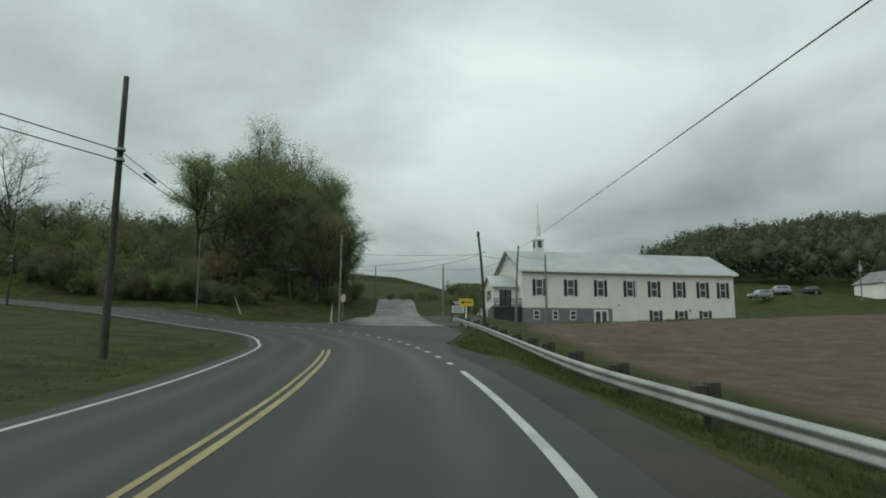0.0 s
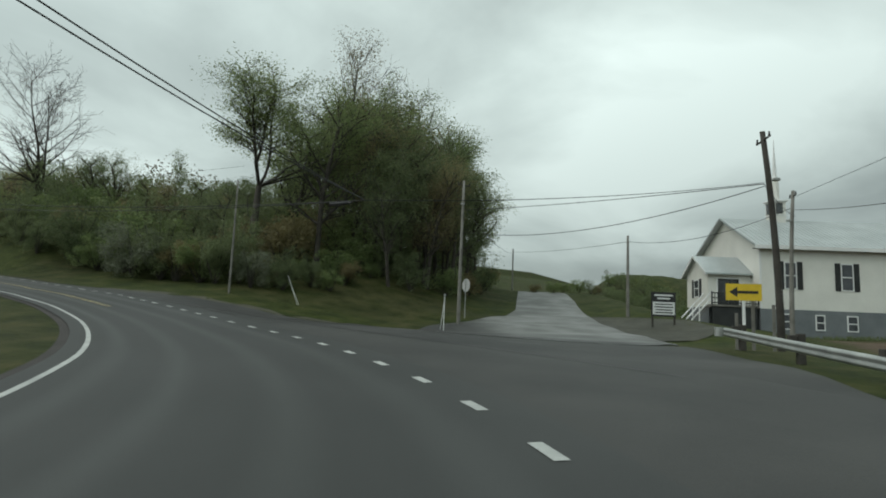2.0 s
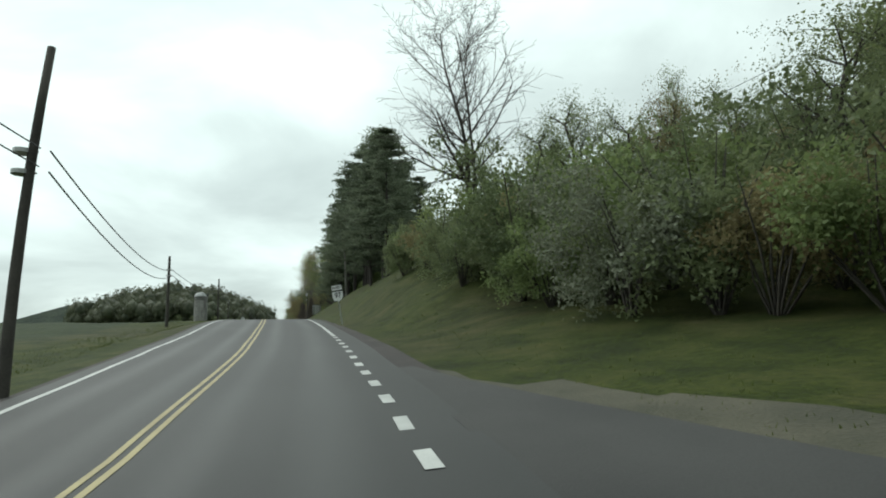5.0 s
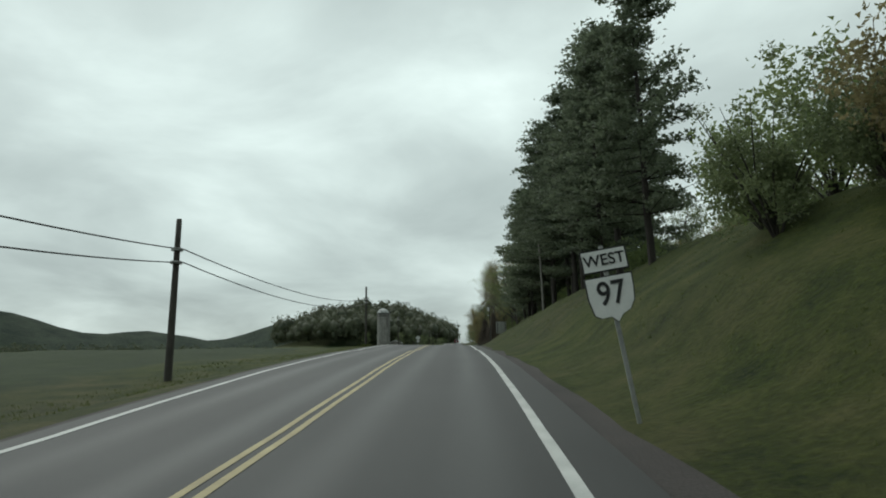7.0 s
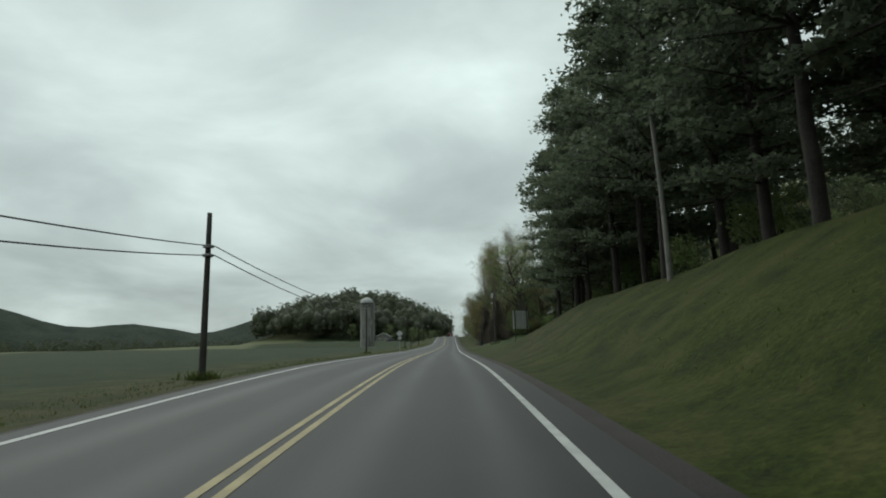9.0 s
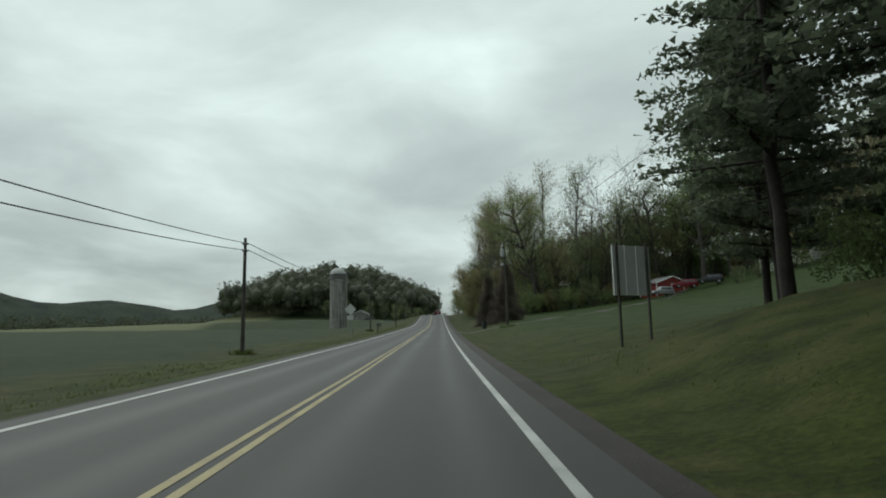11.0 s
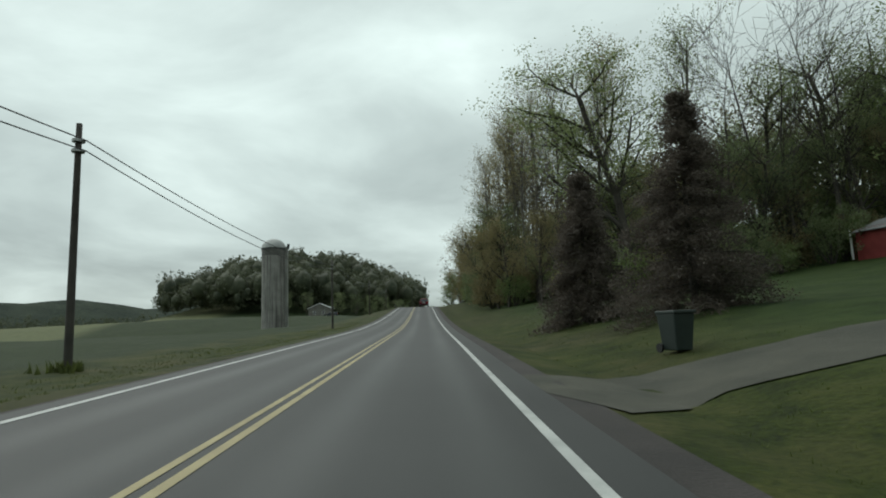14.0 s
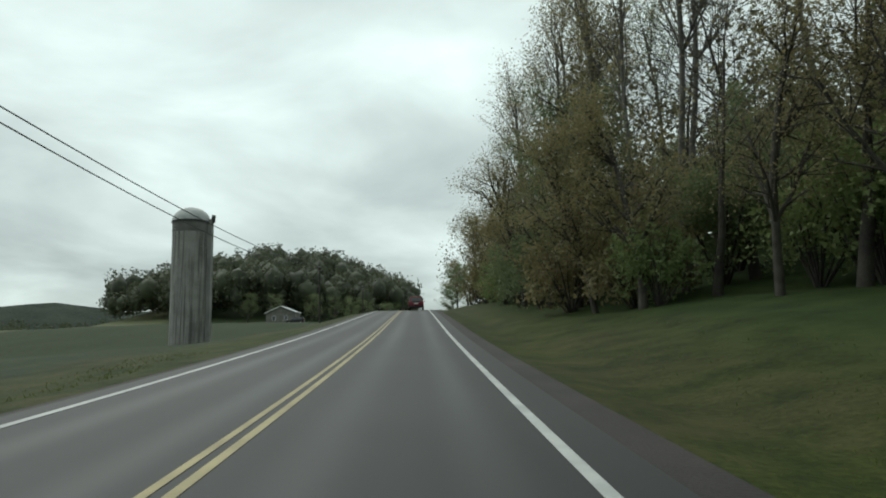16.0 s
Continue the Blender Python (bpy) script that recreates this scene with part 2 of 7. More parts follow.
M["lamp_red"] = surface("lamp_red", (0.30, 0.01, 0.01), (0.36, 0.015, 0.015), 0.2, 4, 40, 0)
M["plastic_green"] = surface("plastic_green", (0.010, 0.018, 0.016), (0.02, 0.032, 0.028), 0.5, 2, 30, 0.05)


def leaf_material(name, a, b, trans=0.35):
    m, n, l, p = material(name)
    geo, obj = n.new("ShaderNodeNewGeometry"), n.new("ShaderNodeObjectInfo")
    nz = n.new("ShaderNodeTexNoise")
    nz.inputs["Scale"].default_value, nz.inputs["Detail"].default_value = 0.45, 3.0
    l.new(geo.outputs["Position"], nz.inputs["Vector"])
    s1, s2 = n.new("ShaderNodeMath"), n.new("ShaderNodeMath")
    s1.operation = s2.operation = "MULTIPLY_ADD"
    l.new(geo.outputs["Random Per Island"], s1.inputs[0])
    s1.inputs[1].default_value = 0.35
    l.new(nz.outputs[0], s1.inputs[2])
    l.new(obj.outputs["Random"], s2.inputs[0])
    s2.inputs[1].default_value = 0.4
    l.new(s1.outputs[0], s2.inputs[2])
    r = n.new("ShaderNodeValToRGB")
    r.color_ramp.elements[0].position, r.color_ramp.elements[0].color = 0.45, (*a, 1)
    r.color_ramp.elements[1].position, r.color_ramp.elements[1].color = 1.0, (*b, 1)
    l.new(s2.outputs[0], r.inputs[0])
    l.new(r.outputs[0], p.inputs["Base Color"])
    p.inputs["Roughness"].default_value = 0.6
    p.inputs["Specular IOR Level"].default_value = 0.3
    tr = n.new("ShaderNodeBsdfTranslucent")
    l.new(r.outputs[0], tr.inputs[0])
    mx = n.new("ShaderNodeMixShader")
    mx.inputs[0].default_value = trans
    l.new(p.outputs[0], mx.inputs[1])
    l.new(tr.outputs[0], mx.inputs[2])
    l.new(mx.outputs[0], n["Material Output"].inputs[0])
    return m


M["leaf_fresh"] = leaf_material("leaf_fresh", (0.115, 0.155, 0.050), (0.24, 0.29, 0.12), 0.42)
M["leaf_mid"] = leaf_material("leaf_mid", (0.092, 0.135, 0.047), (0.205, 0.26, 0.105), 0.5)
M["leaf_dark"] = leaf_material("leaf_dark", (0.082, 0.112, 0.052), (0.178, 0.214, 0.105), 0.5)
M["leaf_russet"] = leaf_material("leaf_russet", (0.128, 0.108, 0.054), (0.25, 0.22, 0.11), 0.5)
M["leaf_blossom"] = leaf_material("leaf_blossom", (0.10, 0.12, 0.07), (0.22, 0.24, 0.17))
M["needle_pine"] = leaf_material("needle_pine", (0.070, 0.092, 0.060), (0.145, 0.175, 0.112), 0.5)
M["needle_spruce"] = leaf_material("needle_spruce", (0.058, 0.050, 0.042), (0.12, 0.10, 0.082), 0.45)
M["leaf_far"] = leaf_material("leaf_far", (0.046, 0.058, 0.034), (0.092, 0.104, 0.060), 0.3)
M["leaf_wood"] = leaf_material("leaf_wood", (0.078, 0.080, 0.044), (0.165, 0.150, 0.088), 0.45)
M["grass_blade"] = leaf_material("grass_blade", (0.050, 0.068, 0.018), (0.095, 0.115, 0.036), 0.55)


def ground_material():
    """Mown verge, crop field and ploughed earth, laid out over the land by place."""
    m, n, l, p = material("ground")
    geo = n.new("ShaderNodeNewGeometry")
    pos = geo.outputs["Position"]

    def noise_tex(scale, detail, rough=0.55):
        k = n.new("ShaderNodeTexNoise")
        k.inputs["Scale"].default_value, k.inputs["Detail"].default_value, k.inputs["Roughness"].default_value = scale, detail, rough
        l.new(pos, k.inputs["Vector"])
        return k.outputs[0]

    def ramp(src, stops):
        r = n.new("ShaderNodeValToRGB")
        while len(r.color_ramp.elements) < len(stops):
            r.color_ramp.elements.new(0.5)
        for e, (at, c) in zip(r.color_ramp.elements, stops):
            e.position, e.color = at, (*c, 1)
        l.new(src, r.inputs[0])
        return r.outputs[0]

    def mix(f, a, b):
        k = n.new("ShaderNodeMix")
        k.data_type = "RGBA"
        l.new(f, k.inputs[0])
        l.new(a, k.inputs[6])
        l.new(b, k.inputs[7])
        return k.outputs[2]

    def maths(op, a, b=None, c=None):
        k = n.new("ShaderNodeMath")
        k.operation = op
        for i, v in enumerate((a, b, c)):
            if v is None:
                continue
            if isinstance(v, (int, float)):
                k.inputs[i].default_value = v
            else:
                l.new(v, k.inputs[i])
        return k.outputs[0]

    fine, mid, big = noise_tex(9.0, 6, 0.65), noise_tex(0.8, 5), noise_tex(0.09, 3)
    two = maths("MULTIPLY_ADD", fine, 0.5, maths("MULTIPLY", mid, 0.55))
    verge = ramp(two, [(0.36, (0.008, 0.014, 0.002)), (0.50, (0.025, 0.036, 0.004)), (0.68, (0.056, 0.068, 0.009))])
    dry = ramp(two, [(0.36, (0.024, 0.024, 0.009)), (0.55, (0.044, 0.042, 0.017)), (0.72, (0.075, 0.066, 0.03))])
    patch = ramp(maths("MULTIPLY_ADD", mid, 0.5, maths("MULTIPLY", big, 0.6)), [(0.50, (0, 0, 0)), (0.66, (1, 1, 1))])
    grass = mix(maths("MULTIPLY", patch, 0.7), verge, dry)
    crop = ramp(two, [(0.36, (0.011, 0.019, 0.006)), (0.55, (0.021, 0.034, 0.010)), (0.72, (0.034, 0.048, 0.015))])
    stubble = ramp(two, [(0.36, (0.075, 0.085, 0.04)), (0.7, (0.13, 0.14, 0.07))])
    soil = ramp(two, [(0.36, (0.058, 0.040, 0.027)), (0.55, (0.100, 0.072, 0.050)), (0.72, (0.165, 0.128, 0.095))])
    forest = ramp(two, [(0.36, (0.018, 0.018, 0.010)), (0.7, (0.052, 0.046, 0.026))])
    sep = n.new("ShaderNodeSeparateXYZ")
    l.new(pos, sep.inputs[0])
    wob = maths("MULTIPLY_ADD", mid, 5.0, -2.5)
    x, y = maths("ADD", sep.outputs[0], wob), maths("ADD", sep.outputs[1], wob)

    def step(v, lo, hi):
        k = n.new("ShaderNodeMapRange")
        l.new(v, k.inputs[0])
        k.inputs[1].default_value, k.inputs[2].default_value = lo, hi
        return k.outputs[0]

    # greener lawn past the bank
    lawn = ramp(two, [(0.36, (0.009, 0.018, 0.004)), (0.50, (0.021, 0.038, 0.007)), (0.70, (0.040, 0.060, 0.013))])
    grass = mix(maths("MULTIPLY", step(x, 6.5, 11.0), step(y, 165.0, 180.0)), grass, lawn)
    # crop field on the far side of the straight
    f_crop = maths("MULTIPLY", step(x, -10.5, -12.5), step(y, 62.0, 66.0))
    col = mix(f_crop, grass, crop)
    f_stub = maths("MULTIPLY", step(x, -92.0, -100.0), step(y, 195.0, 205.0))
    col = mix(f_stub, col, stubble)
    # ploughed field by the church
    line = maths("MULTIPLY_ADD", x, -0.36, y)
    f_soil = maths("MULTIPLY", step(line, 4.2, 2.6), maths("MULTIPLY", maths("MULTIPLY", step(maths("MULTIPLY_ADD", x, -0.1, y), 4.0, 2.4), step(maths("MULTIPLY_ADD", x, 0.893, maths("MULTIPLY", y, 0.449)), 31.5, 28.5)), step(line, -190.0, -180.0)))
    col = mix(f_soil, col, soil)
    l.new(col, p.inputs["Base Color"])
    p.inputs["Roughness"].default_value = 0.9
    p.inputs["Specular IOR Level"].default_value = 0.2
    bp = n.new("ShaderNodeBump")
    bp.inputs["Strength"].default_value, bp.inputs["Distance"].default_value = 0.9, 0.12
    l.new(two, bp.inputs["Height"])
    l.new(bp.outputs[0], p.inputs["Normal"])
    return m


M["ground"] = ground_material()


# ---- mesh helpers ----
def to_mesh(name, bm, mat=None, smooth=False):
    me = bpy.data.meshes.new(name)
    bm.normal_update()
    bm.to_mesh(me)
    bm.free()
    if mat:
        me.materials.append(M[mat])
    if smooth:
        me.polygons.foreach_set("use_smooth", [True] * len(me.polygons))
    return me


def from_lists(name, verts, faces, mat, smooth=False):
    me = bpy.data.meshes.new(name)
    me.from_pydata(verts, [], faces)
    me.materials.append(M[mat])
    if smooth:
        me.polygons.foreach_set("use_smooth", [True] * len(me.polygons))
    me.update()
    return me


def part(name, data, mat, parent, label="", smooth=False):
    """One mesh object under a thing or a part; data is a bmesh or a mesh."""
    me = data if isinstance(data, bpy.types.Mesh) else to_mesh(name, data, mat, smooth)
    ob = new(name, me)
    ob.parent = parent
    return tagged(ob, label)


def thing(name, m, label, category, group="", kind=""):
    ob = new(name)
    ob.matrix_world = m
    ob.empty_display_size = 0.3
    return tagged(ob, label, category, group, kind)


def box(bm, lo, hi, bevel=0.0):
    c = [(a + b) / 2 for a, b in zip(lo, hi)]
    s = [abs(b - a) for a, b in zip(lo, hi)]
    r = bmesh.ops.create_cube(bm, size=1.0, matrix=Matrix.Translation(c) @ Matrix.Diagonal((*s, 1)))
    if bevel:
        es = {e for v in r["verts"] for e in v.link_edges}
        bmesh.ops.bevel(bm, geom=list(es), offset=bevel, segments=2, affect="EDGES", profile=0.5)
    return bm


def tube(bm, p0, p1, r0, r1=None, seg=10, caps=True):
    p0, p1 = Vector(p0), Vector(p1)
    d = p1 - p0
    q = d.to_track_quat("Z", "Y").to_matrix().to_4x4()
    bmesh.ops.create_cone(bm, cap_ends=caps, segments=seg, radius1=r0, radius2=r0 if r1 is None else r1, depth=d.length,
                          matrix=Matrix.Translation((p0 + p1) / 2) @ q)
    return bm


def prism(bm, outline, axis, a, b):
    """Extrudes a flat outline of (p, q) pairs along an axis from a to b."""
    def at(p, q, k):
        return {"x": (k, p, q), "y": (p, k, q), "z": (p, q, k)}[axis]
    lo = [bm.verts.new(at(p, q, a)) for p, q in outline]
    hi = [bm.verts.new(at(p, q, b)) for p, q in outline]
    n = len(outline)
    bm.faces.new(lo)
    bm.faces.new(hi)
    for i in range(n):
        bm.faces.new((lo[i], lo[(i + 1) % n], hi[(i + 1) % n], hi[i]))
    bmesh.ops.recalc_face_normals(bm, faces=bm.faces[:])
    return bm


# ---- the road's line ----
def smooth_curve(points, step):
    """Catmull-Rom through rows of numbers, sampled about every step metres of the first two."""
    p = np.array(points, float)
    out = []
    for i in range(len(p) - 1):
        a, b = p[i], p[i + 1]
        z, c = p[max(i - 1, 0)], p[min(i + 2, len(p) - 1)]
        n = max(1, int(np.hypot(*(b - a)[:2]) / step))
        for k in range(n):
            t = k / n
            out.append(0.5 * (2 * a + (b - z) * t + (2 * z - 5 * a + 4 * b - c) * t * t + (3 * a - z - 3 * b + c) * t ** 3))
    out.append(p[-1])
    return np.array(out)


# x, y, height of the surface, cross fall in degrees (right side down is positive)
ROAD = [(-152.00, -34.20, -1.10, 0.0), (-108.59, -21.35, -0.60, 0.0), (-75.50, -11.55, -0.22, 0.0), (-60.38, -7.05, 0.00, -0.2), (-46.63, -2.97, 0.18, -0.5), (-40.86, -1.26, 0.37, -1.1),
        (-35.28, 0.71, 0.56, -1.6), (-29.71, 3.02, 0.74, -1.8), (-24.21, 5.67, 0.91, -2.0), (-19.04, 8.65, 1.10, -2.2), (-14.20, 12.62, 1.38, -2.4), (-10.40, 17.30, 1.67, -2.6),
        (-7.21, 22.45, 1.91, -2.8), (-4.63, 27.96, 2.27, -3.1), (-2.81, 33.65, 2.75, -3.3), (-1.72, 39.45, 3.32, -3.3), (-1.30, 43.40, 3.63, -2.9), (-0.90, 49.65, 4.12, -2.2), (-0.53, 55.82, 4.60, -1.6),
        (-0.20, 64.12, 5.22, -0.8), (-0.01, 71.37, 5.80, -0.3), (0.10, 80.44, 6.48, 0.1), (0.12, 88.43, 6.99, 0.2), (0.12, 97.79, 7.42, 0.7), (0.10, 116.94, 8.27, 1.4),
        (-0.03, 138.11, 8.70, 1.4), (-0.05, 160.65, 9.04, 1.6), (0.09, 183.66, 9.42, 1.8), (0.25, 205.97, 9.94, 1.8), (0.41, 229.31, 10.62, 1.6), (0.55, 251.68, 11.27, 1.6),
        (0.59, 275.05, 12.40, 1.4), (0.60, 300.15, 14.00, 0.6), (0.60, 324.74, 15.50, 0.3), (0.60, 344.52, 16.10, 0.0), (0.60, 370.47, 15.90, 0.0), (0.55, 419.54, 13.50, 0.0),
        (0.24, 520.12, 9.00, 0.0), (-5.00, 700.00, 6.00, 0.0)]
LINE = smooth_curve(ROAD, 1.0)
for k in (2, 3):
    LINE[:, k] = np.convolve(np.pad(LINE[:, k], 4, mode="edge"), np.ones(9) / 9, "valid")
TAN = np.gradient(LINE[:, :2], axis=0)
TAN /= np.linalg.norm(TAN, axis=1)[:, None]
RIGHT = np.stack([TAN[:, 1], -TAN[:, 0]], 1)
RUN = np.concatenate([[0], np.cumsum(np.hypot(*np.diff(LINE[:, :2], axis=0).T))])
RUN -= RUN[np.argmin(np.hypot(LINE[:, 0] + 46.63, LINE[:, 1] + 2.97))]
LEFT_EDGE, RIGHT_EDGE = -6.15, 1.8
# where the centre line and the far edge line lie along the run
MARK_S = np.array((-200, 0, 8, 14, 20, 32, 39, 44, 49, 54, 61, 65, 70, 75, 80, 85, 94, 105, 131, 183, 210, 235, 255, 290, 900))
CENTRE_U = np.array((2.3, 2.35, 2.45, 2.5, 2.45, 2.2, 2.0, 1.9, 1.8, 1.7, 1.6, 1.55, 1.58, 1.6, 1.65, 1.8, 2.02, 2.1, 2.3, 2.24, 2.42, 2.42, 2.3, 2.22, 2.2))
FAR_U = np.array((5.4, 5.4, 5.4, 5.32, 5.35, 5.1, 4.68, 4.35, 4.15, 3.9, 3.65, 3.68, 3.85, 4.2, 4.45, 4.7, 4.95, 5.35, 5.75, 5.5, 5.65, 5.6, 5.35, 5.15, 5.15))


def true_u(u, s):
    """The offset at run s of what lies at the nominal offset u; the nominal centre line is 2.25 and the far edge line 5.73 to the left."""
    c, f = np.interp(s, MARK_S, CENTRE_U), np.interp(s, MARK_S, FAR_U)
    a = np.maximum(-u, 0)
    return np.where(u >= 0, u, -np.where(a < 2.25, a * c / 2.25, np.where(a < 5.73, c + (a - 2.25) * (f - c) / 3.48, a - 5.73 + f)))


def nominal_u(u, s):
    c, f = np.interp(s, MARK_S, CENTRE_U), np.interp(s, MARK_S, FAR_U)
    a = np.maximum(-u, 0)
    return np.where(u >= 0, u, -np.where(a < c, a * 2.25 / c, np.where(a < f, 2.25 + (a - c) * 3.48 / (f - c), a - f + 5.73)))


def road_point(i, u, lift=0.0):
    """The place u metres right of the driving line at sample i."""
    u = float(true_u(np.float64(u), RUN[i]))
    x, y = LINE[i, :2] + RIGHT[i] * u
    return (x, y, LINE[i, 2] - math.tan(radians(LINE[i, 3])) * u + lift)


def at_run(s):
    return int(np.argmin(np.abs(RUN - s)))


def at_y(y):
    """The sample of the straight at that y."""
    k = np.where(RUN > 70)[0]
    return int(k[np.argmin(np.abs(LINE[k, 1] - y))])


SIDE_A, SIDE_B = np.array((3.5, 15.1)), np.array((69.0, 39.8))
SIDE_DIR = (SIDE_B - SIDE_A) / np.linalg.norm(SIDE_B - SIDE_A)
SIDE_N = np.array((SIDE_DIR[1], -SIDE_DIR[0]))
SIDE_D = np.array((-12, 0, 10, 25, 40, 50, 57, 75, 120, 220))
SIDE_Z = np.array((1.55, 1.75, 2.1, 3.4, 5.6, 7.0, 7.5, 7.3, 5.0, 2.0))
SIDE_HALF_D = np.array((-12, 0, 4, 8, 13.4, 18, 24, 30, 300))
SIDE_LEFT = np.array((9.0, 9.0, 9.0, 9.2, 8.4, 6.2, 4.0, 3.0, 2.6))
SIDE_RIGHT = np.array((2.5, 2.5, 4.8, 5.2, 4.5, 3.9, 3.3, 3.0, 2.6))

# height of the land beside the road against the distance from its edge, station by station along the run
R_D = np.array((0, 1.5, 3, 6.5, 10, 20, 40, 80, 160, 400))
R_ROWS = [(-110, (0, -.45, -.65, -1.1, -1.3, -1.3, -1.0, 0, 3, 10)), (12, (0, -.40, -.6, -1.0, -1.2, -1.2, -.9, .2, 3, 10)),
          (25, (0, -.1, -.3, -.7, -.9, -.9, -.7, .3, 3, 10)), (36, (0, .0, .0, .0, -.1, -.2, .1, 1, 3, 10)), (52, (0, .0, .05, .15, .4, 1.6, 4, 7, 9, 12)),
          (60, (0, .02, .1, .4, .8, 2.4, 5, 8, 10, 14)), (72, (0, .05, .2, .6, 1.1, 3.2, 6, 9, 12, 16)), (84, (0, .1, .45, 1.4, 2.2, 4.4, 7.5, 11, 15, 20)),
          (94, (0, .4, 1.5, 3.4, 4.2, 5.8, 8, 11, 15, 20)), (104, (0, .6, 2.1, 4.3, 5.0, 6.1, 8.2, 12, 17, 22)), (125, (0, .55, 1.9, 4.0, 4.6, 5.8, 8.0, 12, 18, 25)), (165, (0, .5, 1.5, 3.5, 4.1, 5.5, 8.0, 13, 20, 30)),
          (178, (0, .3, 1.0, 2.2, 2.7, 3.8, 6.0, 10, 18, 30)), (190, (0, -.15, .15, .9, 1.4, 2.3, 4.6, 11, 22, 36)), (245, (0, -.18, .15, .88, 1.38, 2.25, 4.5, 15, 27, 40)), (292, (0, -.2, .15, .85, 1.35, 2.2, 4.5, 14, 28, 42)),
          (325, (0, -.2, .1, .6, 1.3, 3.5, 9, 20, 32, 44)), (390, (0, 0, .3, .9, 1.8, 4, 10, 20, 30, 40)), (480, (0, 0, .3, 1, 2, 4, 8, 14, 20, 30))]
L_D = np.array((0, 1.5, 4, 10, 20, 60, 150, 300, 800))
L_ROWS = [(-110, (0, .0, .1, .2, .3, .4, 1, 2, 5)), (30, (0, .05, .2, .35, .4, .4, 1, 2, 5)), (60, (0, -.05, .05, .3, .5, .9, 1.5, 2.2, 5)),
          (90, (0, -.15, -.15, -.1, .1, .6, 1.4, 2.2, 4)), (265, (0, -.12, -.1, -.1, .0, .2, .9, 2.0, 4)), (300, (0, -.2, -.4, -.8, -1.2, -1.5, -1, 0, 2)),
          (340, (0, -.3, -.8, -1.8, -2.8, -4.0, -3.6, -2, 1)), (375, (0, -.3, -1.0, -2.2, -3.8, -5.4, -5.0, -3.5, 0)), (430, (0, -.1, 0, .3, 1.5, 2.5, 2.5, 3, 5)), (480, (0, 0, .2, .6, 1.2, 2.5, 3, 4, 6))]


def table(rows, d_at, s, d):
    ss = np.array([r[0] for r in rows], float)
    zz = np.array([np.interp(d, d_at, r[1]) for r in rows])
    k = np.clip(np.searchsorted(ss, s) - 1, 0, len(ss) - 2)
    f = np.clip((s - ss[k]) / (ss[k + 1] - ss[k]), 0, 1)
    f = f * f * (3 - 2 * f)
    i = np.arange(len(s))
    return zz[k, i] * (1 - f) + zz[k + 1, i] * f


APRON_S = np.array((20, 27, 29, 32, 36, 40, 44, 48, 52, 56, 58, 59, 60, 62, 65, 67, 70, 73, 76))
APRON_U = np.array((1.8, 3.2, 4.1, 5.8, 8.6, 12.0, 14.5, 15.0, 15.5, 15.5, 15.0, 14.0, 12.0, 8.0, 5.4, 4.4, 3.2, 2.5, 1.9))


